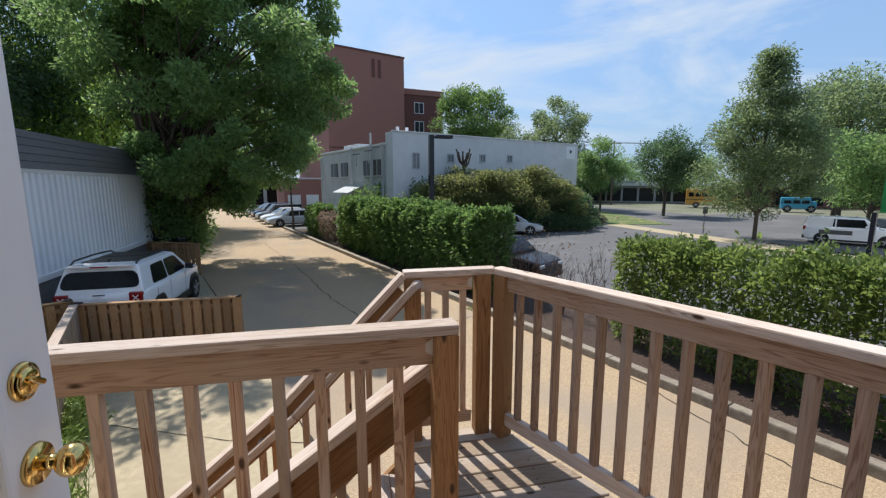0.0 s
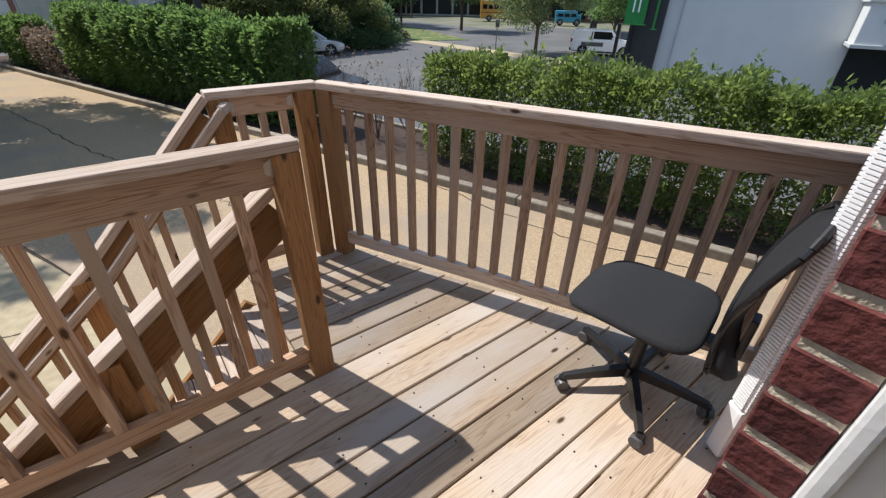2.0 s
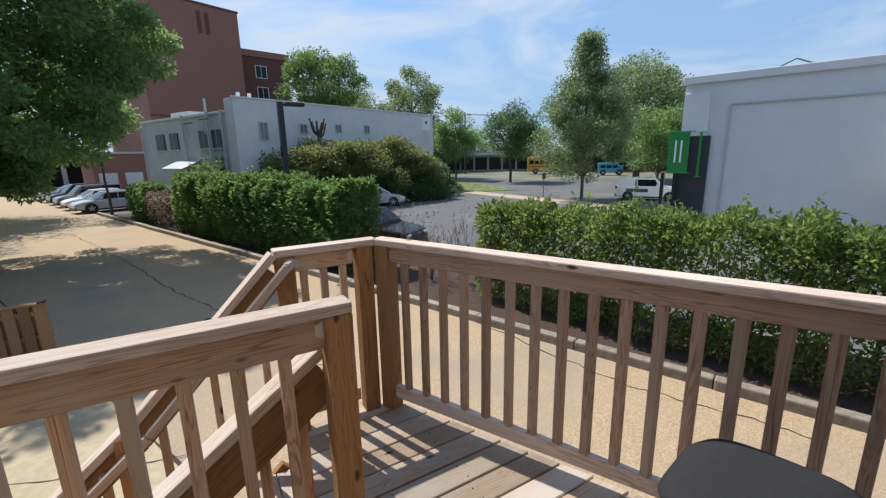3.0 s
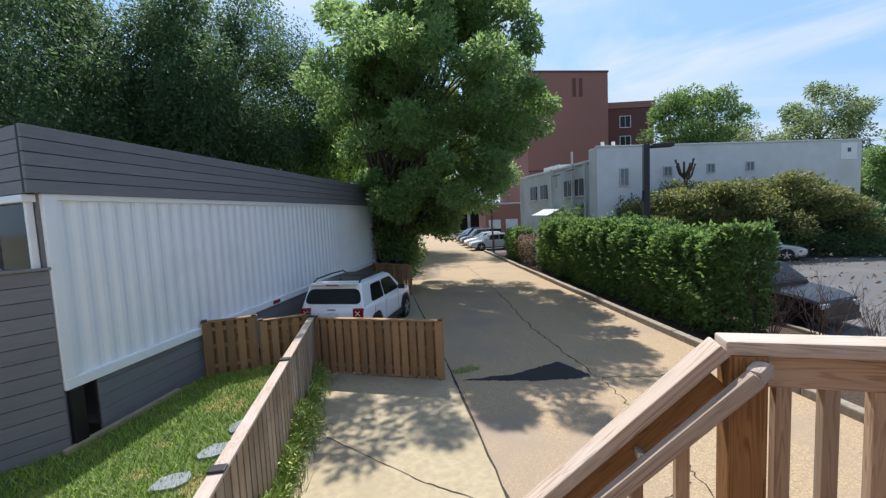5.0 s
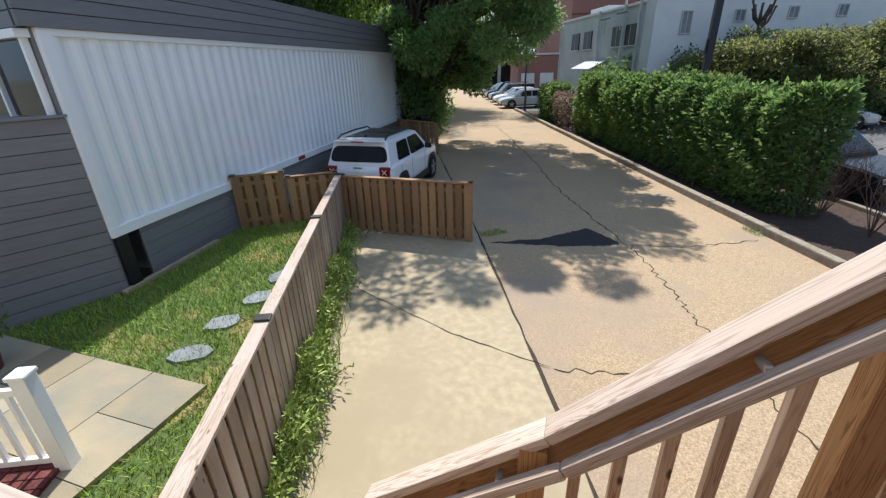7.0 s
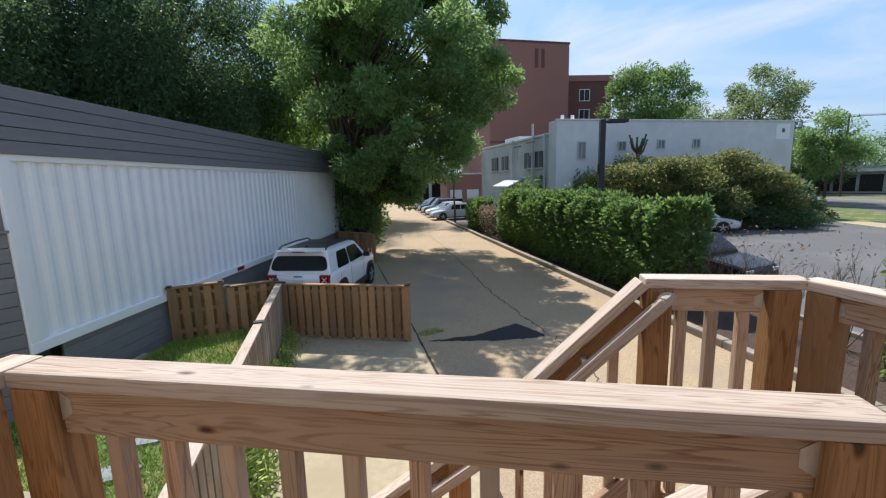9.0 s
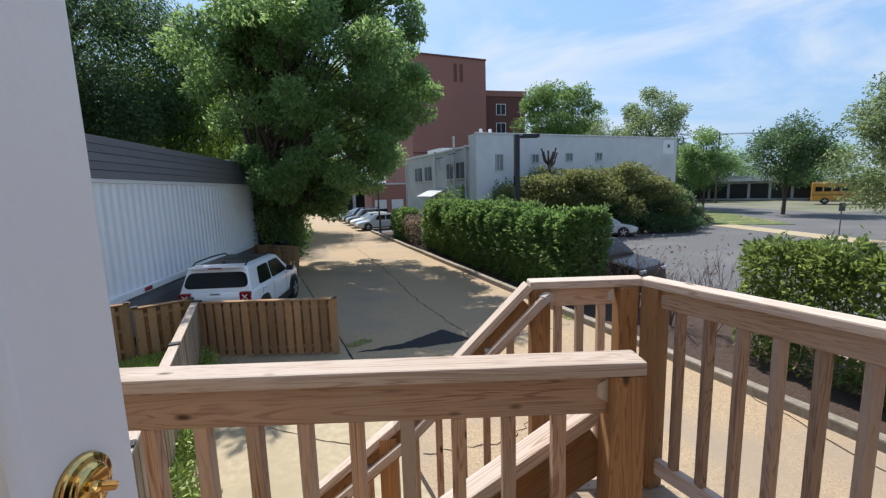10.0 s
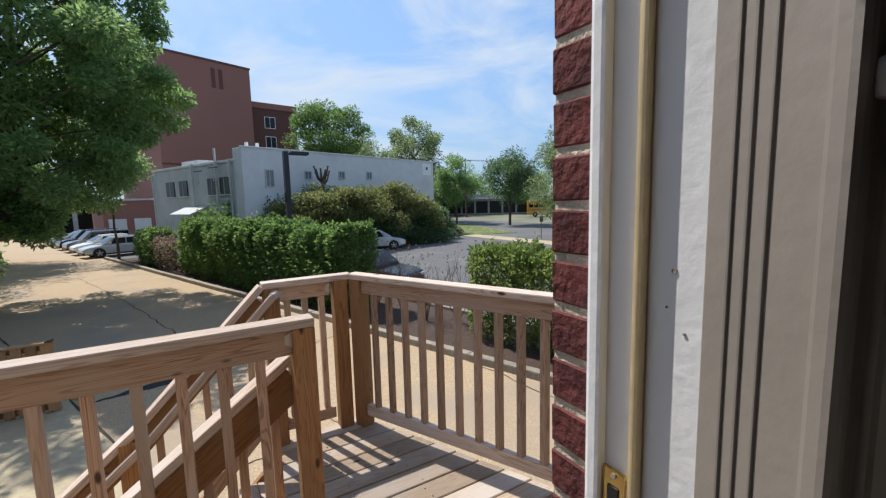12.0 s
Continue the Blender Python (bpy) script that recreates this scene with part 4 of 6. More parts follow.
# flagstone patio: rows of rectangular stones
patio = tagged(new("patio"), "patio of pale grey and tan flagstones beside the lawn", "patio", kind="structure")
rpz = random.Random(2)
pm = Matrix.Translation((-4.49, 4.40, LZ + 0.02))
xx = 0.0
for col in range(5):
    w = (0.75, 0.9, 0.75, 0.95, 0.8)[col]
    yy = 0.0
    while yy > -3.6:
        h = rpz.choice((0.62, 0.9, 1.2))
        bm = bmesh.new()
        bm_box(bm, (0, 0, 0), (w - 0.009, h - 0.009, 0.06), 0.004)
        part("flagstone", bm, FLAG, patio, m=pm @ Matrix.Translation((xx - w / 2, yy - h / 2, 0)))
        yy -= h
    xx -= w


def flat_stone(seed, r):
    bm = bmesh.new()
    rr = random.Random(seed)
    n = 9
    ring = [(r * (0.85 + rr.uniform(-0.1, 0.15)) * math.cos(6.283 * i / n) * 1.35, r * (0.8 + rr.uniform(-0.1, 0.15)) * math.sin(6.283 * i / n)) for i in range(n)]
    top = [bm.verts.new((x, y, 0.018)) for x, y in ring]
    low = [bm.verts.new((x * 1.03, y * 1.03, -0.02)) for x, y in ring]
    bm.faces.new(top)
    for i in range(n):
        bm.faces.new((top[i], low[i], low[(i + 1) % n], top[(i + 1) % n]))
    return finish(bm, "stepping_stone", SLATE)


for i, (sx, sy) in enumerate(((-5.15, 4.80), (-5.28, 5.45), (-5.28, 6.14), (-5.42, 6.83), (-5.55, 7.6))):
    tagged(new("stepping_stone", flat_stone(i, 0.2)), "grey slate stepping stone set in the lawn", "stepping stone", "stepping stones").matrix_world = Matrix.Translation((sx, sy, LZ + 0.015)) @ Matrix.Rotation(0.5 + 0.3 * i, 4, "Z")


# ---- fences ----
def board_fence(name, p, q, z0, ztop, label, cap=True, material=W_FENCE, capmat=W_FGREY, posts=2.4, both=True):
    """Shadow-box fence: boards on both sides of the rails, posts, a flat cap and dark post caps."""
    p, q = Vector(p), Vector(q)
    L = (q - p).length
    d = (q - p).normalized()
    rot = Matrix.Rotation(math.atan2(d.y, d.x), 4, "Z")
    f = thing(name, Matrix.Translation((p.x, p.y, z0)) @ rot, label, "fence")
    H = ztop - z0
    bw = 0.142
    n = int(L / 0.185)
    for i in range(n):
        for sd in ((-1, 1) if both else (-1,)):
            x = (i + 0.5 + (0.5 if sd > 0 else 0)) * L / n
            if x > L - 0.03:
                continue
            under("board", box_mesh((round(H - 0.07, 3), bw, 0.016), material, 0.003), f, Matrix.Translation((x, sd * 0.042, H / 2 + 0.01)) @ Matrix(((0, 1, 0, 0), (0, 0, 1, 0), (1, 0, 0, 0), (0, 0, 0, 1))))
    for z in (0.22, H * 0.55, H - 0.16):
        beam("rail", f, (0, 0, z), (L, 0, z), 0.04, 0.085, material)
    if cap:
        beam("cap", f, (-0.02, 0, H - 0.0), (L + 0.02, 0, H - 0.0), 0.135, 0.035, capmat, "weathered flat cap board")
    m = max(1, round(L / posts))
    for i in range(m + 1):
        x = min(max(L * i / m, 0.045), L - 0.045)
        beam("post", f, (x, 0, -0.05), (x, 0, H - 0.02), 0.085, 0.085, material)
        bm = bmesh.new()
        bm_box(bm, (x, 0, H + 0.03), (0.105, 0.145, 0.03), 0.006)
        part("post_cap", bm, BLACK_PLASTIC, f, "black plastic post cap")
    return f


FT = -0.80
board_fence("fence", (-6.02, 9.90, 0), (-2.97, 9.90, 0), GZ, FT - 0.02, "brown shadow-box board fence across the pad", cap=True, capmat=W_FENCE)
board_fence("fence", (-7.72, 8.52, 0), (-6.92, 9.16, 0), LZ - 0.05, -0.60, "brown board fence at the end of the lawn", cap=True, capmat=W_FENCE)
board_fence("fence", (-6.90, 9.18, 0), (-6.06, 9.86, 0), LZ - 0.1, -0.72, "brown board fence at the end of the lawn", cap=True, capmat=W_FENCE)
board_fence("fence", (-6.00, 9.82, 0), (-2.45, 1.85, 0), GZ + 0.03, FT + 0.02, "long weathered board fence between lawn and pad", posts=3.0, material=W_FGREY, capmat=W_CAP)
board_fence("fence", (-10.2, 20.55, 0), (-6.75, 18.95, 0), GZ, FT, "brown board fence behind the parked car", cap=True, capmat=W_FENCE)

# weeds along the fence
rw = np.random.default_rng(9)
k = 17000
t = rw.uniform(0.04, 0.93, k) ** 1.0
lump = 0.35 + 0.65 * np.clip(np.sin(t * 21) * 0.5 + np.sin(t * 47 + 1) * 0.35 + 0.4, 0, 1)
bx, by = -2.45 + (-6.0 + 2.45) * t, 1.85 + (9.82 - 1.85) * t
off = np.abs(rw.normal(0, 0.16, k)) * lump + 0.08
h = (0.50 * lump * rw.uniform(0.1, 1.0, k)) * np.clip(1.25 - off * 1.6, 0.15, 1)
pts = np.stack([bx + 0.913 * off, by + 0.407 * off, GZ + 0.02 + h], 1)
weeds = tagged(new("weeds", mesh_np("weeds", leaves(pts, 0.034, rw, np.tile([0.3, 0.12, 0.55], (k, 1)), long=3.0), 4, WEED)), "tall green weeds growing along the fence foot", "weeds", kind="stuff")
blades(9000, [(-2.3, 1.85), (-5.75, 9.7), (-5.35, 9.5), (-2.05, 1.95)], GZ + 0.012, 0.30, 0.006, WEED, "weed_stalks", "thin weed stalks along the fence foot", lean=0.35)
blades(700, [(-2.95, 10.3), (-2.6, 10.75), (-2.3, 10.6), (-2.75, 10.2)], GZ + 0.005, 0.09, 0.005, WEED, "weed_tuft", "weed tuft in the joint")
blades(300, [al(10.4, 5.85)[:2], al(10.4, 6.05)[:2], al(10.9, 6.0)[:2], al(10.9, 5.8)[:2]], GZ + 0.005, 0.08, 0.005, WEED, "weed_tuft", "weed tuft at the kerb")

# ---- container building ----
C0 = Vector((-7.45, 5.82, 0))
CD = Vector((-0.112, 0.994, 0)).normalized()
CN = Vector((CD.y, -CD.x, 0))                 # towards the yard
CL, CZ0, CZ1, FZ1 = 15.1, -0.84, 1.93, 2.84
CM = Matrix((CD, -CN, Vector((0, 0, 1)))).transposed().to_4x4()
CM.translation = C0
cont = thing("container_building", CM, "white corrugated container building with grey siding fascia", "building")
bm = bmesh.new()
prev = None
pitch, dep = 0.278, 0.026
x = 0.20
prof = [(0.0, -0.01), (0.20, -0.01)]
while x < CL - 0.3:
    for dx, yv in ((0.0, 0.03), (0.070, 0.03), (0.139, 0.03 + dep), (0.209, 0.03 + dep)):
        prof.append((x + dx, yv))
    x += pitch
prof += [(CL - 0.1, 0.03), (CL, -0.01)]
vs = [(bm.verts.new((px, py, CZ0 + 0.13)), bm.verts.new((px, py, CZ1 - 0.08))) for px, py in prof]
for u, v in zip(vs, vs[1:]):
    bm.faces.new((u[0], v[0], v[1], u[1]))
part("corrugated_wall", bm, CONTAINER, cont, "white corrugated steel side")
block("bottom_beam", cont, (CL / 2, 0.02, CZ0 + 0.06), (CL, 0.10, 0.15), CONTAINER, 0.008)
block("top_beam", cont, (CL / 2, 0.02, CZ1 - 0.04), (CL, 0.07, 0.09), CONTAINER, 0.008)
block("corner_post", cont, (0.08, 0.03, (CZ0 + CZ1) / 2), (0.17, 0.10, CZ1 - CZ0 - 0.02), CONTAINER, 0.01)
block("warning_label", cont, (5.6, -0.033, CZ0 + 0.06), (0.35, 0.006, 0.10), RED_LENS, 0.001)
block("core", cont, (CL / 2 + 0.5, 1.4, 0.3), (CL - 1.1, 2.4, 4.4), SIDING, 0.0)
n = 5
for i in range(n):
    h = (FZ1 - CZ1) / n
    block("fascia_board", cont, (CL / 2 - 0.05, -0.03, CZ1 + h * (i + 0.5)), (CL + 0.30, 0.045, h - 0.012), SIDING, 0.004, m=Matrix.Rotation(radians(0), 4, "X"))
block("fascia_backing", cont, (CL / 2 - 0.05, 0.02, (CZ1 + FZ1) / 2), (CL + 0.28, 0.04, FZ1 - CZ1 - 0.02), BLACK_PAINT, 0.0)
block("roof", cont, (CL / 2 + 0.5, 1.5, FZ1 - 0.07), (CL - 0.9, 2.8, 0.08), GREY_PLASTIC, 0.0)
block("roof_edge", cont, (CL - 1.2, 0.6, FZ1 + 0.05), (2.2, 0.8, 0.08), WHITE_METAL, 0.01)
for i in range(5):
    block("skirt_board", cont, (CL / 2 + 0.25, 0.06, LZ - 0.08 + 0.21 * (i + 0.5)), (CL - 0.5, 0.04, 0.205), SIDING, 0.004)
block("dark_post", cont, (0.12, -0.0, (LZ + CZ0) / 2 - 0.02), (0.19, 0.10, CZ0 - LZ), BLACK_PAINT, 0.01)
block("footing", cont, (0.9, -0.05, LZ + 0.03), (2.1, 0.09, 0.08), PAD, 0.01)
# receding front of the same building with a window band
fd = Vector((-0.985, 0.17, 0)).normalized()
fn2 = Vector((-0.17, -0.985, 0))
FM = Matrix((fd, fn2, Vector((0, 0, 1)))).transposed().to_4x4()
FM.translation = C0 - CN * 0.02 - CD * 0.12
front = thing("grey_annex", FM, "grey-sided end of the container building with a dark window band", "building front")
for i in range(5):
    h = (FZ1 - CZ1) / 5
    block("fascia_board", front, (3.0, 0.02, CZ1 + h * (i + 0.5)), (6.0, 0.045, h - 0.012), SIDING, 0.004)
block("wall", front, (3.0, -0.12, 0.4), (5.9, 0.1, 4.4), SIDING, 0.0)
block("window_head", front, (3.0, 0.0, CZ1 - 0.06), (5.9, 0.16, 0.10), WHITE_METAL, 0.008)
for i in range(5):
    w = block("window_pane", front, (0.72 + i * 1.15, -0.045, 1.35), (1.05, 0.02, 0.92), CAR_GLASS, 0.0)
    block("window_mullion", front, (0.14 + i * 1.15, -0.02, 1.35), (0.07, 0.08, 0.96), WHITE_METAL, 0.006)
# lower siding wall that comes forward from the corner
wd = (Vector((-8.12, 4.34, 0)) - C0).normalized()
WM = Matrix((wd, Vector((wd.y, -wd.x, 0)) * -1, Vector((0, 0, 1)))).transposed().to_4x4()
if WM.determinant() < 0:
    WM = Matrix((wd, Vector((wd.y, -wd.x, 0)), Vector((0, 0, 1)))).transposed().to_4x4()
WM.translation = C0 - CN * 0.03
low = thing("siding_wall", WM, "low wall clad in dark grey horizontal siding", "wall")
n = 13
h = (0.90 - LZ) / n
for i in range(n):
    block("siding_board", low, (3.0, 0, LZ - 0.02 + h * (i + 0.5)), (6.0, 0.045, h - 0.010), SIDING, 0.004)
block("backing", low, (3.0, 0.0, (LZ + 0.88) / 2), (5.98, 0.02, 0.86 - LZ), BLACK_PAINT, 0.0)
block("coping", low, (3.0, 0, 0.90), (6.04, 0.12, 0.035), SIDING, 0.004)

# white stair rail of the neighbour's porch and the pot behind it
porch = thing("porch_railing", Matrix.Translation((-4.85, 3.28, LZ)) @ Matrix.Rotation(radians(24), 4, "Z"), "white vinyl porch railing with square posts", "railing")
block("post", porch, (0, 0, 0.50), (0.12, 0.12, 1.0), WHITE_METAL, 0.006)
block("post_cap", porch, (0, 0, 1.02), (0.145, 0.145, 0.04), WHITE_METAL, 0.012)
for z in (0.14, 0.86):
    beam("rail", porch, (-0.06, 0, z), (-1.8, 0, z + 0.0), 0.045, 0.06, WHITE_METAL)
for i in range(12):
    beam("baluster", porch, (-0.17 - i * 0.135, 0, 0.17), (-0.17 - i * 0.135, 0, 0.83), 0.035, 0.035, WHITE_METAL)
step = thing("porch_step", Matrix.Translation((-5.3, 2.75, LZ)) @ Matrix.Rotation(radians(24), 4, "Z"), "red brick porch step under the white railing", "step")
rs = random.Random(1)
for i in range(9):
    for j in range(5):
        under("brick", box_mesh((0.19, 0.09, 0.06), BRICK, 0.005), step, Matrix.Translation((0.5 - i * 0.2, 0.3 - j * 0.1, 0.06)))
bm = bmesh.new()
bm_cyl(bm, (0, 0, 0), (0, 0, 0.36), 0.17, 0.22, 24)
bm_cyl(bm, (0, 0, 0.33), (0, 0, 0.38), 0.235, 0.235, 24)
pot = thing("plant_pot", Matrix.Translation((-7.15, 3.85, LZ + 0.05)), "dark red pot with a small green plant on the patio", "plant pot")
part("pot", bm, mat("red_pot", (0.16, 0.03, 0.03), 0.5, scale=9), pot)
pp = rng.normal(size=(500, 3)) * np.array([0.14, 0.14, 0.13]) + np.array([0, 0, 0.55])
under("plant", mesh_np("plant", leaves(pp, 0.05, rng, pp - np.array([0, 0, 0.4])), 4, L_HEDGE), pot)["kind"] = "stuff"

# ---- vehicles ----


def wheel(owner, x, y, r, w, side):
    bm = bmesh.new()
    m = bm_cyl(bm, (0, -w / 2, 0), (0, w / 2, 0), r, seg=28)
    bmesh.ops.bevel(bm, geom=[e for e in bm.edges if abs(e.verts[0].co.y - e.verts[1].co.y) < 1e-5], offset=0.025, segments=2, affect="EDGES")
    t = part("wheel", bm, RUBBER, owner, "black tyre on a silver alloy rim", m=Matrix.Translation((x, y, r)))
    bm = bmesh.new()
    o = side * (w / 2 + 0.002)
    bm_cyl(bm, (0, o - side * 0.03, 0), (0, o, 0), r * 0.66, r * 0.64, 24)
    part("rim_well", bm, BLACK_PLASTIC, t)
    bm = bmesh.new()
    for i in range(5):
        mm = Matrix.Rotation(6.283 * i / 5, 4, "Y")
        bm_box(bm, (0, o + side * 0.006, r * 0.33), (r * 0.19, 0.014, r * 0.64), 0.004, mm)
    bm_cyl(bm, (0, o - side * 0.002, 0), (0, o + side * 0.016, 0), r * 0.16, seg=16)
    part("rim", bm, ALLOY, t)


def loft(sections, material, cap=True):
    """A body lofted through cross-sections, each a list of (y, z) at one x."""
    bm = bmesh.new()
    rows = [[bm.verts.new((x, y, z)) for y, z in ring] for x, ring in sections]
    for u, v in zip(rows, rows[1:]):
        n = len(u)
        for i in range(n):
            bm.faces.new((u[i], u[(i + 1) % n], v[(i + 1) % n], v[i]))
    bm.faces.new(rows[0][::-1])
    bm.faces.new(rows[-1])
    return bm


def ring(hw, z0, z1, belly=0.0, shoulder=0.86):
    """A rounded car cross-section of half width hw between z0 and z1."""
    zm = z0 + (z1 - z0) * 0.55
    return [(-hw * 0.9, z0), (hw * 0.9, z0), (hw, z0 + 0.10), (hw, zm), (hw * 0.985, z1 - 0.06), (hw * 0.93, z1), (-hw * 0.93, z1), (-hw * 0.985, z1 - 0.06), (-hw, zm), (-hw, z0 + 0.10)]


def car(name, m, paint, label, L=4.5, W=1.80, H=1.47, boot=0.55, bonnet=1.15, belt=0.92, wheel_r=0.32, boxy=0.0, pillar=0.02, glass=CAR_GLASS, category="car", group=""):
    """A parked car; local x runs forwards from the tail. Body, cabin, panes, lights, bumpers, mirrors, wheels."""
    c = thing(name, m, label, category, group)
    hw = W / 2
    gz = 0.20
    secs = [(0.0, ring(hw * (0.91 if boxy else 0.84), gz + 0.22, belt - (0.03 if boxy else 0.10))), (0.07, ring(hw * 0.94, gz + 0.06, belt - 0.02)), (0.35, ring(hw, gz, belt)), (L * 0.5, ring(hw, gz - 0.02, belt)),
            (L - bonnet, ring(hw, gz, belt - 0.01)), (L - 0.45, ring(hw * 0.97, gz + 0.02, belt - 0.12)), (L - 0.10, ring(hw * 0.88, gz + 0.06, belt - 0.22)), (L, ring(hw * 0.78, gz + 0.15, belt - 0.32))]
    body = part("body", loft(secs, paint), paint, c, smooth=False)
    x0, x1 = boot, L - bonnet
    b0, b1 = x0 + (0.12 if boxy else 0.48), x1 - (0.55 if boxy else 0.72)
    tw = hw * (0.84 if boxy else 0.76)

    def cr(w, z):
        return [(-w, belt - 0.03), (w, belt - 0.03), (w, z - 0.08), (w * 0.9, z), (-w * 0.9, z), (-w, z - 0.08)]
    sec2 = [(x0 - 0.02, cr(hw * 0.90, belt + 0.02 + 0.06)), (b0, cr(tw, H)), ((b0 + b1) / 2, cr(tw, H + 0.02)), (b1, cr(tw, H - 0.015)), (x1 + 0.05, cr(hw * 0.90, belt + 0.08))]
    bm = loft(sec2, paint)
    cabin = part("cabin", bm, paint, c)

    def pane(nm, pts, lab=""):
        bm = bmesh.new()
        vs = [bm.verts.new(p) for p in pts]
        f = bm.faces.new(vs)
        n = Vector(np.cross(Vector(pts[1]) - Vector(pts[0]), Vector(pts[2]) - Vector(pts[0]))).normalized()
        cen = sum((Vector(p) for p in pts), Vector()) / len(pts)
        if n.dot(cen - Vector((L / 2, 0, belt))) < 0:
            n = -n
        r = bmesh.ops.extrude_face_region(bm, geom=[f])
        bmesh.ops.translate(bm, vec=n * 0.012, verts=[v for v in r["geom"] if isinstance(v, bmesh.types.BMVert)])
        part(nm, bm, glass, c, lab)
    e = 0.06
    # rear and front panes lie on the sloping ends of the cabin
    def slope(xa, wa, za, xb, wb, zb, f0, f1, inset):
        p = []
        for f, s in ((f0, -1), (f0, 1), (f1, 1), (f1, -1)):
            w = (wa + (wb - wa) * f) * inset
            p.append((xa + (xb - xa) * f, s * w, za + (zb - za) * f))
        return p
    q = slope(x0 - 0.02, hw * 0.86, belt + 0.08, b0, tw * 0.90, H, 0.04 if boxy else 0.10, 0.90, 0.95)
    q = [Vector(v) for v in q]
    q = [p for i in range(4) for p in (q[i].lerp(q[i - 1], 0.22 if i % 2 == 0 else 0.09), q[i].lerp(q[(i + 1) % 4], 0.09 if i % 2 == 0 else 0.22))]
    pane("rear_window", [tuple(p) for p in q], "dark tinted rear window")
    pane("windscreen", slope(x1 + 0.05, hw * 0.86, belt + 0.08, b1, tw * 0.90, H - 0.015, 0.06, 0.94, 0.95), "dark windscreen")
    mid = (b0 + b1) / 2 + 0.05
    for s in (-1, 1):
        def sp(x, f):
            if x < b0:
                q = (x - x0 + 0.02) / (b0 - x0 + 0.02)
                w = hw * 0.90 + (tw - hw * 0.90) * q
            elif x > b1:
                q = (x1 + 0.05 - x) / (x1 + 0.05 - b1)
                w = hw * 0.90 + (tw - hw * 0.90) * q
            else:
                w = tw
            zt = H - 0.10
            return (x, s * (w + 0.002), belt + 0.03 + (zt - belt - 0.03) * f)
        pane("side_window", [sp(b0 + pillar - (0 if boxy else 0.10), 0.02), sp(mid - 0.04, 0.0), sp(mid - 0.04, 1), sp(b0 + pillar + 0.03, 1)])
        pane("side_window", [sp(mid + 0.04, 0.0), sp(b1 + 0.22, 0.0), sp(b1 - 0.02, 1), sp(mid + 0.04, 1)])
        block("mirror", c, (x1 - 0.42, s * (hw + 0.07), belt + 0.10), (0.13, 0.16, 0.13), paint, 0.03)
        block("tail_light", c, (0.045, s * hw * (0.80 if boxy else 0.72), belt - (0.10 if boxy else 0.20)), (0.14, hw * 0.27, 0.24 if boxy else 0.17), RED_LENS, 0.02, label="red tail light")
        block("headlight", c, (L - 0.10, s * hw * 0.66, belt - 0.34), (0.20, hw * 0.34, 0.13), CLEAR_LENS, 0.03, label="clear headlight")
        block("sill", c, (L / 2, s * hw * 0.97, gz + 0.04), (L * 0.52, 0.07, 0.12), BLACK_PLASTIC, 0.02)
        for x in (L * 0.195, L * 0.80):
            bm = bmesh.new()
            bm_cyl(bm, (x, s * (hw - 0.14), wheel_r), (x, s * (hw + 0.004), wheel_r), wheel_r + 0.055, seg=26)
            part("wheel_arch", bm, BLACK_PLASTIC, c)
            wheel(c, x, s * (hw - 0.075), wheel_r, 0.21, s)
    block("rear_bumper", c, (0.02, 0, gz + 0.16), (0.16, W * 0.86, 0.20), BLACK_PLASTIC if boxy else paint, 0.04)
    block("front_bumper", c, (L - 0.06, 0, gz + 0.12), (0.20, W * 0.80, 0.20), BLACK_PLASTIC, 0.05)
    block("plate", c, (-0.032 if boxy else -0.05, 0, belt - 0.27), (0.01, 0.32, 0.16), WHITE_METAL, 0.003)
    return c


def carm(p, q):
    """The pose of a car with its tail at p and its nose towards q."""
    p, q = Vector(p), Vector(q)
    d = (q - p).normalized()
    return Matrix.Translation((p.x, p.y, GZ + 0.012)) @ Matrix.Rotation(math.atan2(d.y, d.x), 4, "Z")


# boxy white compact SUV on the pad, black roof panel and cladding


def bm_prism(bm, pts, d):
    """A plate with the outline pts, thickened by the vector d."""
    a = [bm.verts.new(p) for p in pts]
    b = [bm.verts.new(Vector(p) + d) for p in pts]
    bm.faces.new(a)
    bm.faces.new(b[::-1])
    n = len(a)
    for i in range(n):
        bm.faces.new((a[i], b[i], b[(i + 1) % n], a[(i + 1) % n]))


def rounded(pts, k=0.12, n=4):
    """The outline pts with each corner rounded off by the share k of its shorter side."""
    out = []
    m = len(pts)
    for i in range(m):
        p, a, b = Vector(pts[i]), Vector(pts[i - 1]), Vector(pts[(i + 1) % m])
        r = k * min((a - p).length, (b - p).length) * 2
        u, v = p + (a - p).normalized() * r, p + (b - p).normalized() * r
        for j in range(n + 1):
            t = j / n
            out.append(u * (1 - t) ** 2 + p * 2 * t * (1 - t) + v * t * t)
    return out


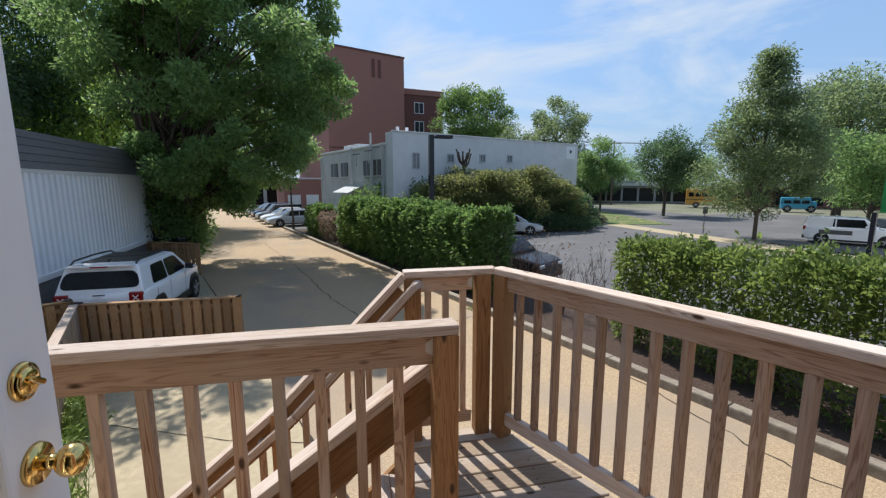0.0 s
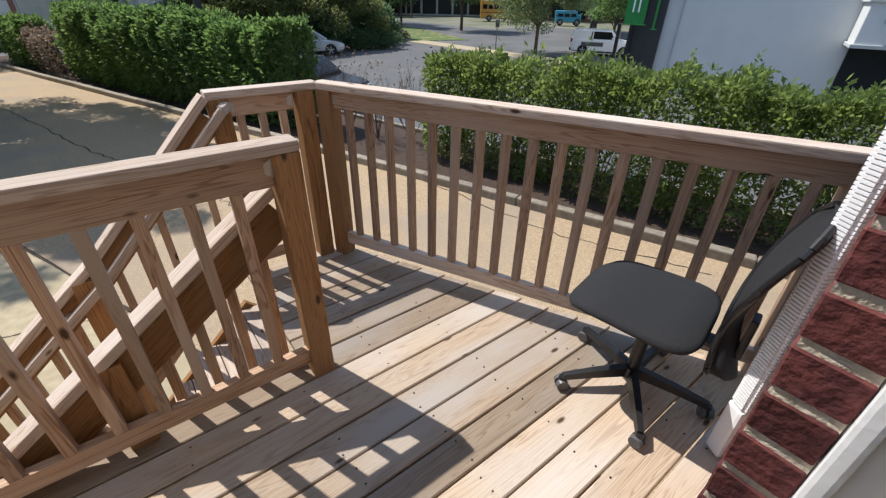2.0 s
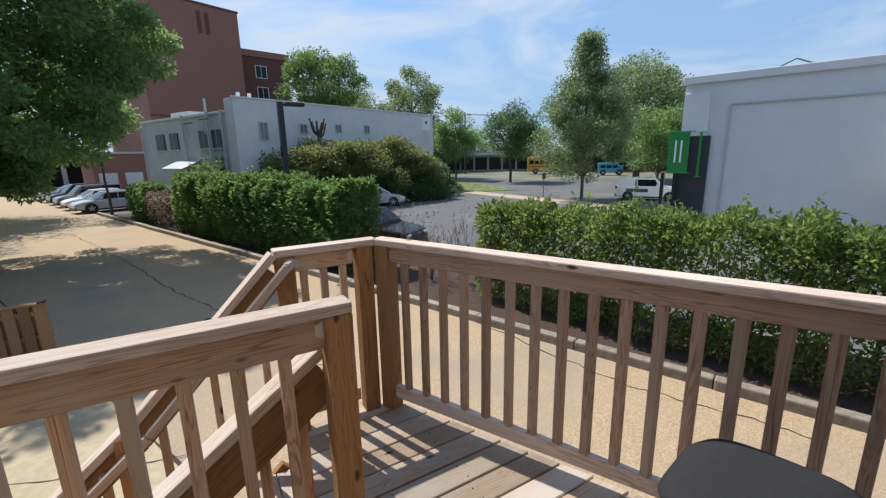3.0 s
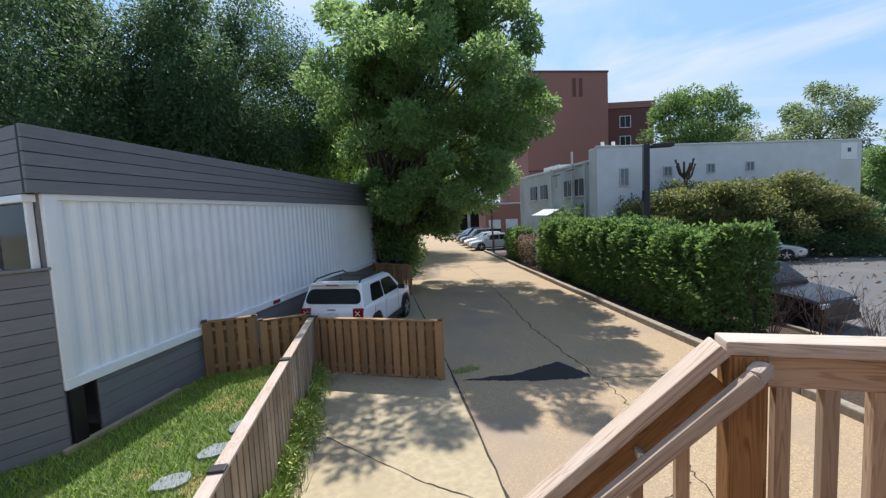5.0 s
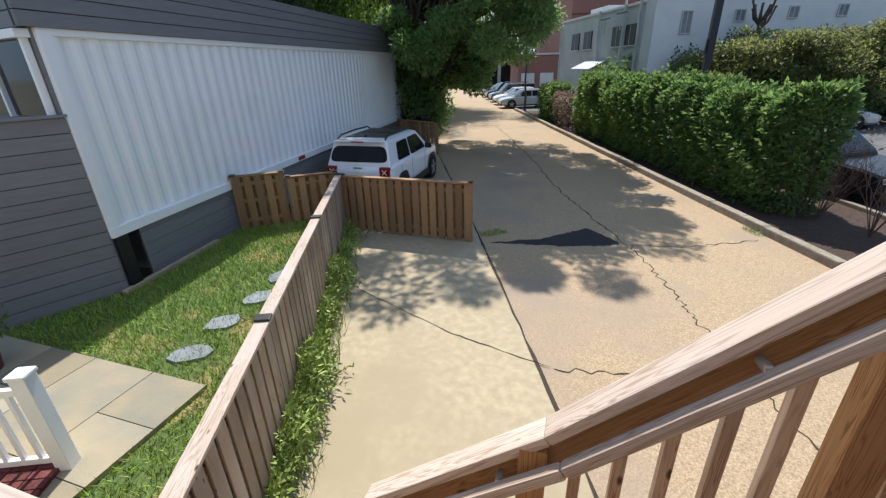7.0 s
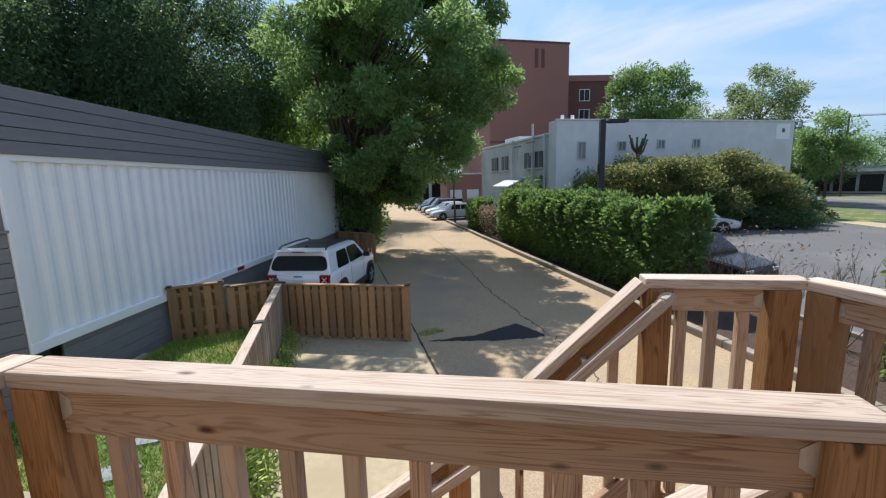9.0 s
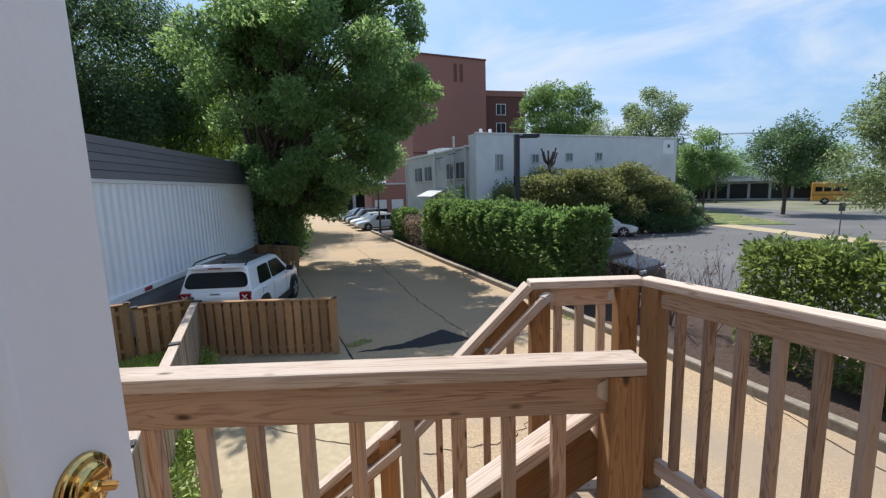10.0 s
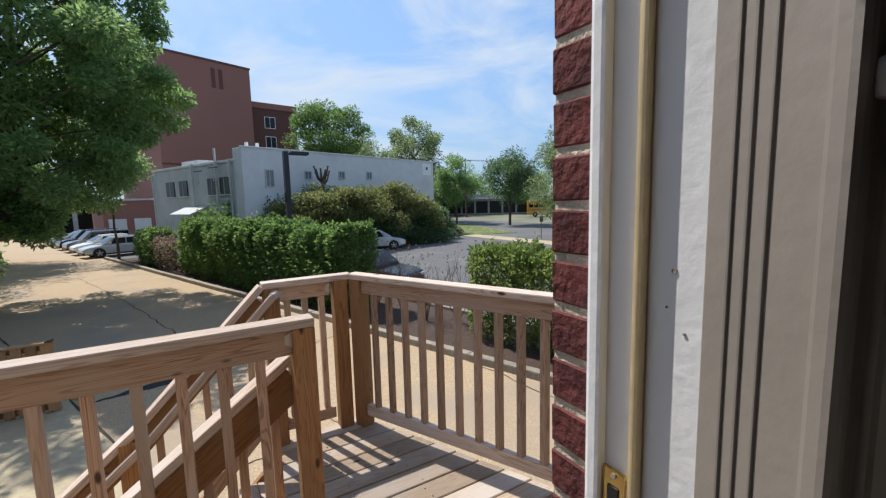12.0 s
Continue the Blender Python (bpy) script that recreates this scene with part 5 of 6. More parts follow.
def compact_suv(m):
    c = thing("compact_suv", m, "boxy white compact SUV with black roof panel on the pad", "car")
    L, HW = 4.23, 0.90

    def side_y(z):
        return 0.865 - (z - 1.04) * 0.24
    prof = ((0.62, 0.00), (0.86, 0.03), (0.985, 0.14), (1.0, 0.34), (1.0, 0.62), (0.985, 0.86), (0.955, 1.0))
    secs = []
    for x, w, z0, z1 in ((-0.02, 0.80, 0.50, 0.92), (0.02, 0.86, 0.40, 1.04), (0.10, 0.885, 0.32, 1.08), (0.35, 0.90, 0.27, 1.085), (1.2, 0.90, 0.25, 1.075), (2.4, 0.90, 0.25, 1.06),
                         (3.05, 0.90, 0.26, 1.055), (3.35, 0.895, 0.27, 1.03), (3.9, 0.87, 0.29, 0.965), (4.12, 0.82, 0.33, 0.90), (4.22, 0.72, 0.42, 0.78)):
        half = [(w * f, z0 + (z1 - z0) * g) for f, g in prof]
        secs.append((x, half + [(-y, z) for y, z in half[::-1]]))
    part("body", loft(secs, CAR_WHITE), CAR_WHITE, c, smooth=True)
    bm = bmesh.new()
    low = [bm.verts.new(v) for v in ((0.03, -0.865, 1.03), (3.22, -0.865, 1.03), (3.22, 0.865, 1.03), (0.03, 0.865, 1.03))]
    mid = [bm.verts.new(v) for v in ((0.27, -0.72, 1.62), (2.44, -0.72, 1.60), (2.44, 0.72, 1.60), (0.27, 0.72, 1.62))]
    top = [bm.verts.new(v) for v in ((0.42, -0.60, 1.675), (2.28, -0.60, 1.655), (2.28, 0.60, 1.655), (0.42, 0.60, 1.675))]
    bm.faces.new(low[::-1])
    bm.faces.new(top)
    for u, v in ((low, mid), (mid, top)):
        for i in range(4):
            k = (i + 1) % 4
            bm.faces.new((u[i], u[k], v[k], v[i]))
    bmesh.ops.bevel(bm, geom=bm.edges[:], offset=0.035, segments=3, affect="EDGES", profile=0.5)
    part("cabin", bm, CAR_WHITE, c)
    # rear window, wide and rounded

    def rear(y, z):
        return Vector((0.035 + (z - 1.03) * 0.407 - 0.012, y, z))
    bm = bmesh.new()
    bm_prism(bm, rounded([rear(-0.79, 1.15), rear(0.79, 1.15), rear(0.70, 1.52), rear(-0.70, 1.52)], 0.2), Vector((0.03, 0, 0)))
    part("rear_window", bm, CAR_GLASS, c, "dark wide rear window")
    block("wiper", c, (0.065, 0.12, 1.19), (0.02, 0.42, 0.016), BLACK_PLASTIC, 0.004)
    block("rear_spoiler", c, (0.30, 0, 1.645), (0.34, 1.28, 0.045), CAR_WHITE, 0.018)
    block("brake_light", c, (0.125, 0, 1.632), (0.02, 0.34, 0.03), RED_LENS, 0.006, label="slim red brake light")

    def screen(y, z):
        return Vector((3.22 - (z - 1.03) * 1.37 + 0.015, y, z))
    bm = bmesh.new()
    bm_prism(bm, rounded([screen(-0.80, 1.09), screen(0.80, 1.09), screen(0.69, 1.54), screen(-0.69, 1.54)], 0.08), Vector((-0.03, 0, -0.01)))
    part("windscreen", bm, CAR_GLASS, c, "dark windscreen")
    for s in (-1, 1):
        def flank(x, z):
            return Vector((x, s * (side_y(z) + 0.008), z))
        for pts in ([(0.62, 1.10), (1.50, 1.08), (1.52, 1.53), (0.80, 1.53)], [(1.58, 1.08), (2.86, 1.08), (2.34, 1.53), (1.60, 1.53)]):
            bm = bmesh.new()
            bm_prism(bm, rounded([flank(*p) for p in pts], 0.09), Vector((0, -s * 0.03, 0)))
            part("side_window", bm, CAR_GLASS, c, "dark tinted side window")
        bm = bmesh.new()
        bm_box(bm, (0, 0, 0), (0.11, 0.20, 0.15), 0.03)
        part("mirror", bm, BLACK_PLASTIC, c, "black door mirror", m=Matrix.Translation((2.72, s * 1.00, 1.14)))
        lamp_ = block("tail_light", c, (0.035, s * 0.715, 0.93), (0.13, 0.27, 0.25), RED_LENS, 0.03, label="square red tail light with a pale cross")
        for rot in (45, -45):
            bm = bmesh.new()
            bm_box(bm, (0, 0, 0), (0.010, 0.17, 0.022), 0.003, Matrix.Rotation(radians(rot), 4, "X"))
            part("cross_bar", bm, WHITE_METAL, lamp_, m=Matrix.Translation((-0.067, 0, 0)))
        block("headlight", c, (4.14, s * 0.60, 0.78), (0.12, 0.24, 0.22), CLEAR_LENS, 0.03, label="round clear headlight")
        block("sill", c, (2.05, s * 0.885, 0.33), (2.1, 0.06, 0.19), BLACK_PLASTIC, 0.02, label="black plastic cladding")
        for x in (0.80, 3.36):
            bm = bmesh.new()
            arch = [(x - 0.46, 0.30), (x - 0.43, 0.56), (x - 0.30, 0.74), (x - 0.16, 0.79), (x + 0.16, 0.79), (x + 0.30, 0.74), (x + 0.43, 0.56), (x + 0.46, 0.30)]
            bm_prism(bm, [Vector((px, s * 0.908, pz)) for px, pz in arch], Vector((0, -s * 0.14, 0)))
            part("wheel_arch", bm, BLACK_PLASTIC, c, "black squared wheel arch")
            wheel(c, x, s * 0.835, 0.35, 0.22, s)
        block("door_handle", c, (1.62, s * 0.905, 0.93), (0.17, 0.03, 0.03), CAR_WHITE, 0.01)
        block("door_handle", c, (0.92, s * 0.905, 0.95), (0.17, 0.03, 0.03), CAR_WHITE, 0.01)
        for x in (0.72, 1.54, 2.66):
            block("door_seam", c, (x, s * 0.9005, 0.72), (0.008, 0.004, 0.55), BLACK_PAINT, 0.0)
        bm = bmesh.new()
        pr = None
        for x, z in ((0.34, 1.655), (0.52, 1.735), (1.4, 1.755), (2.15, 1.73), (2.34, 1.645)):
            p = Vector((x, s * 0.645, z))
            if pr is not None:
                bm_cyl(bm, pr, p, 0.022, seg=8)
            pr = p
        part("roof_rail", bm, BLACK_PLASTIC, c, "black roof rail")
    block("roof_panel", c, (1.40, 0, 1.672), (1.62, 1.12, 0.022), BLACK_PLASTIC, 0.008, m=Matrix.Rotation(0.0, 4, "Y"), label="glossy black roof panel")
    block("roof_strip", c, (1.42, 0, 1.684), (0.07, 1.08, 0.012), BLACK_PLASTIC, 0.004)
    block("antenna", c, (0.62, 0, 1.70), (0.10, 0.035, 0.06), BLACK_PLASTIC, 0.012)
    block("rear_bumper", c, (0.03, 0, 0.42), (0.16, 1.62, 0.26), BLACK_PLASTIC, 0.05, label="black plastic lower bumper")
    block("front_bumper", c, (4.16, 0, 0.42), (0.18, 1.50, 0.24), BLACK_PLASTIC, 0.05)
    block("plate", c, (-0.022, 0, 0.86), (0.012, 0.31, 0.16), WHITE_METAL, 0.003, label="pale number plate")
    block("badge", c, (-0.005, 0, 1.02), (0.02, 0.24, 0.03), ALLOY, 0.006)
    return c


compact_suv(Matrix.Translation((-6.46, 11.5, GZ + 0.012)) @ Matrix.Rotation(radians(92.5), 4, "Z") @ Matrix.Scale(1.05, 4))

# cars in the parking lot
car("black_suv", carm((3.95, 18.45, 0), (6.55, 14.5, 0)), CAR_BLACK, "black SUV parked behind the hedge", 4.7, 1.88, 1.58, 0.05, 1.3, 1.02, 0.36, 1.0)
car("silver_car", carm((8.6, 30.6, 0), (13.0, 29.2, 0)), CAR_SILVER, "silver sedan parked under the golden bushes", 4.6, group="lot cars")
for i, (p, q, pt, lab) in enumerate((((31.2, 61.0), (35.5, 57.6), CAR_BLACK, "black sedan at the street corner"), ((33.0, 68.0), (37.5, 66.0), CAR_DBLUE, "dark blue sedan on the street"))):
    car("sedan", carm((*p, 0), (*q, 0)), pt, lab, 4.7, group="street cars")
# row of parked cars at the far end of the alley
for i, (b, pt, lab, bx) in enumerate(((0.0, CAR_SILVER, "silver sedan in the row along the alley", 0), (2.9, CAR_WHITE, "white sedan in the row along the alley", 0), (5.8, CAR_GREY, "grey SUV in the row along the alley", 1), (8.8, CAR_DBLUE, "dark blue SUV in the row along the alley", 1), (11.8, CAR_GREY, "grey car in the row along the alley", 0))):
    p = al(40.6 + b * 1.15, 7.6 - b * 0.06)
    q = al(40.1 + b * 1.15, 3.0 - b * 0.06)
    car("parked_car", carm(p, q), pt, lab, 4.5, 1.8, 1.68 if bx else 1.45, 0.05 if bx else 0.55, 1.15, 0.98 if bx else 0.9, 0.33, bx, group="cars along the alley")
# white van, blue truck and orange bus on the street
van = car("van", carm((27.9, 22.0, 0), (30.3, 18.0, 0)), CAR_WHITE, "white delivery van with ladder rack on the street", 4.6, 1.8, 1.62, 0.02, 1.35, 1.02, 0.31, 1.0, pillar=1.2, category="van")
for i in range(3):
    beam("roof_bar", van, (0.5 + i * 0.9, -0.7, 1.68), (0.5 + i * 0.9, 0.7, 1.68), 0.04, 0.04, ALLOY)
block("side_stripe", van, (1.5, -0.905, 0.72), (1.5, 0.006, 0.26), GREY_PLASTIC, 0.001)
block("side_stripe", van, (1.5, 0.905, 0.72), (1.5, 0.006, 0.26), GREY_PLASTIC, 0.001)


def bus(name, m, paint, L, W, H, label, category):
    v = thing(name, m, label, category)
    block("body", v, (L * 0.42, 0, 0.45 + (H - 0.45) / 2), (L * 0.84, W, H - 0.45), paint, 0.12)
    block("bonnet", v, (L * 0.91, 0, 0.95), (L * 0.19, W * 0.86, 0.95), paint, 0.12)
    block("stripe", v, (L * 0.42, 0, 1.25), (L * 0.845, W + 0.01, 0.08), BLACK_PAINT, 0.001)
    n = int(L * 0.75 / 0.9)
    for s in (-1, 1):
        for i in range(n):
            block("window", v, (0.7 + i * 0.9, s * (W / 2 + 0.002), H * 0.70), (0.72, 0.02, H * 0.22), CAR_GLASS, 0.0)
        for x in (L * 0.2, L * 0.86):
            wheel(v, x, s * (W / 2 - 0.12), 0.45, 0.25, s)
    block("windscreen", v, (L * 0.84, 0, H * 0.70), (0.03, W * 0.85, H * 0.26), CAR_GLASS, 0.0)
    return v


bus("bus", carm((51.6, 58.6, 0), (57.0, 54.0, 0)), CAR_YELLOW, 7.0, 2.3, 2.9, "orange-yellow bus at the far side of the street", "bus")
bus("food_truck", carm((55.0, 46.0, 0), (58.2, 42.5, 0)), CAR_BLUE, 3.6, 1.8, 1.9, "sky-blue truck on the far street", "truck")

# ---- plants ----


def limb(bm, pts, r0, r1, seg=8):
    n = len(pts) - 1
    for i in range(n):
        bm_cyl(bm, pts[i], pts[i + 1], r0 + (r1 - r0) * i / n, r0 + (r1 - r0) * (i + 1) / n, seg, caps=False)


def tree(name, base, H, crown, material, label, seed=1, n_leaf=14000, leaf=0.16, stems=1, clumps=60, trunk_r=0.2, branch_z=0.25, droop=0.0, shape="round", category="tree", size_c=1.0, shift=(0, 0), deep=(0, 0)):
    """A tree: tapered trunk or several stems, limbs that reach the clumps, and a crown of many leaves gathered in uneven clumps.
    crown: (centre z, half width, half height), above the base."""
    r = random.Random(seed)
    g = np.random.default_rng(seed)
    t = thing(name, Matrix.Translation(base), label, category)
    cz, rw, rh = crown
    cl = []
    tries = 0
    while len(cl) < clumps and tries < 5000:
        tries += 1
        u = Vector((r.uniform(-1, 1), r.uniform(-1, 1), r.uniform(-1, 1)))
        if u.length > 1 or u.length < 0.35:
            continue
        zz = u.z
        k = 1.0
        if shape == "cone":
            k = max(0.12, (1 - zz) * 0.62 + 0.05) * (1.0 if zz > -0.8 else 0.7)
        elif shape == "oval":
            k = (1.0 - 0.42 * max(0.0, zz)) * min(1.0, 0.72 + 0.5 * (zz + 1))
        e = r.uniform(-1, 1) * (1 - 0.5 * abs(zz))
        cl.append(Vector((u.x * rw * k + shift[0] + deep[0] * e, u.y * rw * k + shift[1] + deep[1] * e, cz + zz * rh)))
    bm = bmesh.new()
    tops = []
    for s in range(stems):
        a = 6.283 * s / max(1, stems) + r.uniform(-0.3, 0.3)
        sp = 0.0 if stems == 1 else rw * 0.28
        top = Vector((math.cos(a) * sp, math.sin(a) * sp, H * (0.75 if stems == 1 else 0.62)))
        st = Vector((math.cos(a) * 0.12, math.sin(a) * 0.12, 0)) if stems > 1 else Vector()
        pts = [st.lerp(top, i / 5) + Vector((r.uniform(-1, 1), r.uniform(-1, 1), 0)) * 0.03 * i * (1 if i else 0) for i in range(6)]
        limb(bm, pts, trunk_r * (1 if stems == 1 else 0.6), trunk_r * 0.25, 10)
        tops.append(pts)
    for i, c in enumerate(cl):
        if i % 2 and clumps > 30:
            continue
        pts0 = tops[i % len(tops)]
        f = min(4, max(1, int(5 * min(0.9, max(branch_z, (c.z - 0.35 * rw) / (H * 0.75))))))
        p = pts0[f]
        mid = p.lerp(c, 0.55) + Vector((0, 0, 0.12 * (c - p).length))
        limb(bm, [p, mid, c], trunk_r * 0.28, 0.012, 6)
    part("trunk", bm, BARK, t, "dark ridged trunk and limbs", True)
    cs = np.array([list(c) for c in cl])
    idx = g.integers(0, len(cs), n_leaf)
    rad = (rw / max(2.0, clumps ** (1 / 3)) * 1.25 * size_c) * g.uniform(0.7, 1.35, len(cs))
    d = g.normal(size=(n_leaf, 3))
    d /= np.linalg.norm(d, axis=1)[:, None]
    rr = g.uniform(0.0, 1.0, n_leaf) ** 0.45
    pts = cs[idx] + d * (rr * rad[idx])[:, None] * np.array([1.1, 1.1, 0.8 if droop == 0 else 1.5])
    if droop:
        pts[:, 2] -= np.abs(g.normal(0, droop, n_leaf))
    pts[:, 2] = np.maximum(pts[:, 2], 0.25)
    under("crown", mesh_np("crown", leaves(pts, leaf, g, d, droop=0.25 + droop), 4, material), t, label="uneven leafy crown")
    return t


def on(x, y, z=0.0):
    return Vector((x, y, GZ + z))


tree("street_tree", on(-8.55, 21.6), 13.5, (9.1, 4.8, 6.5), L_TREE, "large multi-stemmed leafy tree beside the alley", 3, 170000, 0.11, 9, 300, 0.24, 0.12, shape="oval", size_c=0.66, shift=(2.75, -0.9), deep=(-0.8, 3.2))
tree("tree", on(-22, 26), 19, (10.5, 6.8, 8.6), L_DARK, "tall dark drooping tree behind the container", 5, 150000, 0.125, 1, 170, 0.35, droop=0.8, size_c=0.72)
tree("tree", on(-15.5, 31), 15.5, (8.2, 5.2, 7.0), L_LIGHT, "tall willowy tree behind the container", 6, 40000, 0.14, 1, 100, 0.3, droop=0.9)
tree("tree", on(-27, 21), 19, (10.5, 7.4, 8.8), L_DARK, "tall dark tree behind the container", 7, 140000, 0.13, 1, 170, 0.35, droop=0.7, size_c=0.72)
tree("tree", on(-13.5, 38), 13, (7.6, 5.0, 5.4), L_LIGHT, "pale sunlit tree behind the alley tree", 8, 36000, 0.15, 1, 70, 0.22)
tree("tree", on(-21, 44), 14, (8, 6, 6), L_LIGHT, "pale sunlit tree in the distance", 18, 24000, 0.2, 1, 60, 0.3)
tree("tree", on(-33, 34), 17, (9, 8, 8), L_DARK, "broad dark tree in the distance", 19, 26000, 0.22, 1, 60, 0.35)
# trees over the white building
tree("tree", on(16.0, 58), 17, (12.2, 4.7, 4.6), L_HEDGE, "rounded green tree behind the white building", 11, 24000, 0.2, 1, 46, 0.3, size_c=0.85)
tree("tree", on(30.5, 62), 17, (10.8, 5.0, 5.6), L_GREY, "grey-green tree behind the white building", 12, 22000, 0.2, 1, 46, 0.3, size_c=0.8)
tree("tree", on(26, 70), 15, (10.0, 4.5, 4.0), L_GREY, "grey-green tree in the distance", 13, 14000, 0.22, 1, 50, 0.3)
# narrow tree on the verge by the street
tree("verge_tree", on(25.0, 22.9), 11.4, (6.7, 4.2, 5.4), L_GREY, "narrow pear-shaped tree with yellowing leaves by the street", 14, 48000, 0.105, 1, 150, 0.13, shape="cone", size_c=0.72)
tree("tree", on(42, 30), 12.5, (7.4, 5.0, 4.8), L_GREY, "leafy tree beyond the street", 15, 22000, 0.18, 1, 60, 0.22)
tree("tree", on(37, 24.5), 8.5, (5.2, 3.2, 3.0), L_TREE, "small leafy street tree", 16, 14000, 0.15, 1, 50, 0.15)
tree("tree", on(50, 36), 15, (8.5, 5.5, 6.0), L_GREY, "tall sparse tree beyond the street", 17, 20000, 0.19, 1, 60, 0.25)
for i, (x, y, h, w, mt) in enumerate(((31, 76, 9, 3.6, L_DARK), (36, 82, 8, 3.5, L_TREE), (42, 79, 9.5, 4.4, L_TREE), (47, 76, 9, 4.2, L_DARK), (55, 80, 10, 5, L_TREE), (62, 70, 10, 5, L_TREE), (66, 56, 10, 5, L_GREY), (70, 45, 12, 6, L_TREE), (73, 33, 12, 6, L_TREE))):
    tree("far_tree", on(x, y), h, (h * 0.6, w, h * 0.36), mt, "leafy tree along the far side of the street", 30 + i, 9000, 0.22, 1, 40, 0.2)
tree("tree", on(34.7, 43.0), 9.2, (6.3, 3.5, 2.8), L_DARK, "round-headed dark green tree by the street", 24, 14000, 0.16, 1, 40, 0.2)
tree("tree", on(31.8, 51.4), 9.6, (6.3, 2.5, 3.2), L_TREE, "slim light green tree at the lot entrance", 25, 12000, 0.16, 1, 36, 0.16)
# slim tree in the bed by the alley
tree("alley_tree", on(*al(36.6, 4.8)[:2]), 7.6, (6.3, 1.9, 1.7), L_TREE, "young slim tree beside the alley", 21, 5000, 0.13, 1, 40, 0.1)


def hedge(name, a0, a1, b, w, h, n, material, label, seed, leaf=0.085, stems=True, gaps=0.0, skew=0.0):
    """A clipped but shaggy hedge: upright stems with leaves thickest at the outside and along an uneven top."""
    g = np.random.default_rng(seed)
    hd = thing(name, ALM @ Matrix.Translation((0, 0, 0)), label, "hedge")
    L = a1 - a0
    u, v, t = g.uniform(0, 1, n), g.uniform(-1, 1, n), g.uniform(0, 1, n)
    nodes = g.uniform(0, 1, 400)
    lump = 0.55 * np.interp(u * L, np.arange(400) * 0.55, nodes) + 0.45 * np.interp(u * L, np.arange(400) * 0.21, nodes[::-1])
    side = np.sign(v) * (1 - np.abs(g.normal(0, 0.22, n)).clip(0, 1))
    mode = g.uniform(0, 1, n)
    vv = np.where(mode < 0.6, side, v)
    top = h * (0.78 + 0.28 * lump)
    tz = np.where(mode > 0.72, 1 - np.abs(g.normal(0, 0.10, n)), t ** 0.8)
    z = 0.12 + (top - 0.12) * tz.clip(0.02, 1.06)
    bulge = (0.66 + 0.50 * np.interp(u * L + 0.8 * np.sin(z * 2.1), np.arange(400) * 0.33 - 1, nodes)) * np.where(tz > 0.86, 1 - (tz - 0.86) * 2.2, 1.0) * (0.72 + 0.28 * np.clip(z / h * 2.2, 0, 1))
    y = a0 + u * L + g.normal(0, 0.05, n)
    ends = np.minimum(u, 1 - u) * L
    vv = vv * np.clip(0.35 + ends * 1.6, 0, 1)
    x = b + vv * w / 2 * bulge
    keep = g.uniform(0, 1, n) > gaps * np.clip(np.sin(y * 2.3 + z * 1.7) + 0.2, 0, 1)
    pts = np.stack([x, y, z], 1)[keep]
    out = np.stack([vv * 0.9, np.zeros(n), (tz - 0.4) * 0.9], 1)[keep]
    ns = int(L * 9)
    su, sv, sh = g.uniform(0.01, 0.99, ns), g.uniform(-0.9, 0.9, ns), g.uniform(0.08, 0.42, ns) ** 1.2
    sl = 0.55 * np.interp(su * L, np.arange(400) * 0.55, nodes) + 0.45 * np.interp(su * L, np.arange(400) * 0.21, nodes[::-1])
    q = np.repeat(np.arange(ns), 14)
    f = g.uniform(-0.5, 1, len(q))
    shoot = np.stack([b + sv[q] * w * 0.42 + g.normal(0, 0.03, len(q)), a0 + su[q] * L + g.normal(0, 0.03, len(q)), h * (0.77 + 0.27 * sl[q]) + f * sh[q]], 1)
    pts = np.concatenate([pts, shoot])
    out = np.concatenate([out, np.tile([0.0, 0.0, 0.6], (len(q), 1))])
    pts[:, 0] -= skew * pts[:, 1]
    under("leaves", mesh_np("leaves", leaves(pts, leaf, g, out), 4, material), hd, label="dense small glossy leaves")
    if stems:
        bm = bmesh.new()
        r = random.Random(seed)
        a = a0 + 0.2
        while a < a1:
            p = Vector((b - skew * a + r.uniform(-0.15, 0.15), a, 0.0))
            for s in range(3):
                q = p + Vector((r.uniform(-0.35, 0.35), r.uniform(-0.3, 0.3), h * r.uniform(0.6, 0.9)))
                bm_cyl(bm, p, q, 0.018, 0.006, 5, caps=False)
            a += r.uniform(0.35, 0.6)
        part("understorey", bm, BARK, hd, "dark thin branching wood")
    return hd


hedge("hedge", 11.3, 25.6, 8.1, 1.8, 2.95, 84000, L_HEDGE, "dense clipped green hedge beside the alley", 2, 0.085, skew=0.068)
hedge("hedge", -10.0, 7.3, 8.1, 1.7, 2.6, 120000, L_HEDGE2, "shaggy green hedge with yellowing tips along the alley", 5, 0.066, gaps=0.45)
hedge("shrub", 28.8, 32.6, 7.9, 1.4, 2.3, 9000, L_HEDGE, "green shrub at the end of the hedge", 7, 0.10, skew=0.068)
hedge("dry_shrub", 25.7, 28.9, 7.7, 1.3, 1.9, 4500, L_BROWN, "half-dead brown shrub in the hedge row", 8, 0.07, gaps=0.6, skew=0.068)


def bare_shrub(p, seed, h=1.5):
    r = random.Random(seed)
    s = thing("bare_shrub", Matrix.Translation(p), "leafless twiggy brown shrub in the mulch bed", "shrub", "bare shrubs")
    bm = bmesh.new()

    def grow(q, d, ln, rad, lev):
        e = q + d * ln
        bm_cyl(bm, q, e, rad, rad * 0.6, 5, caps=False)
        if lev:
            for _ in range(r.choice((2, 3))):
                nd = (d + Vector((r.uniform(-0.6, 0.6), r.uniform(-0.6, 0.6), r.uniform(-0.1, 0.45)))).normalized()
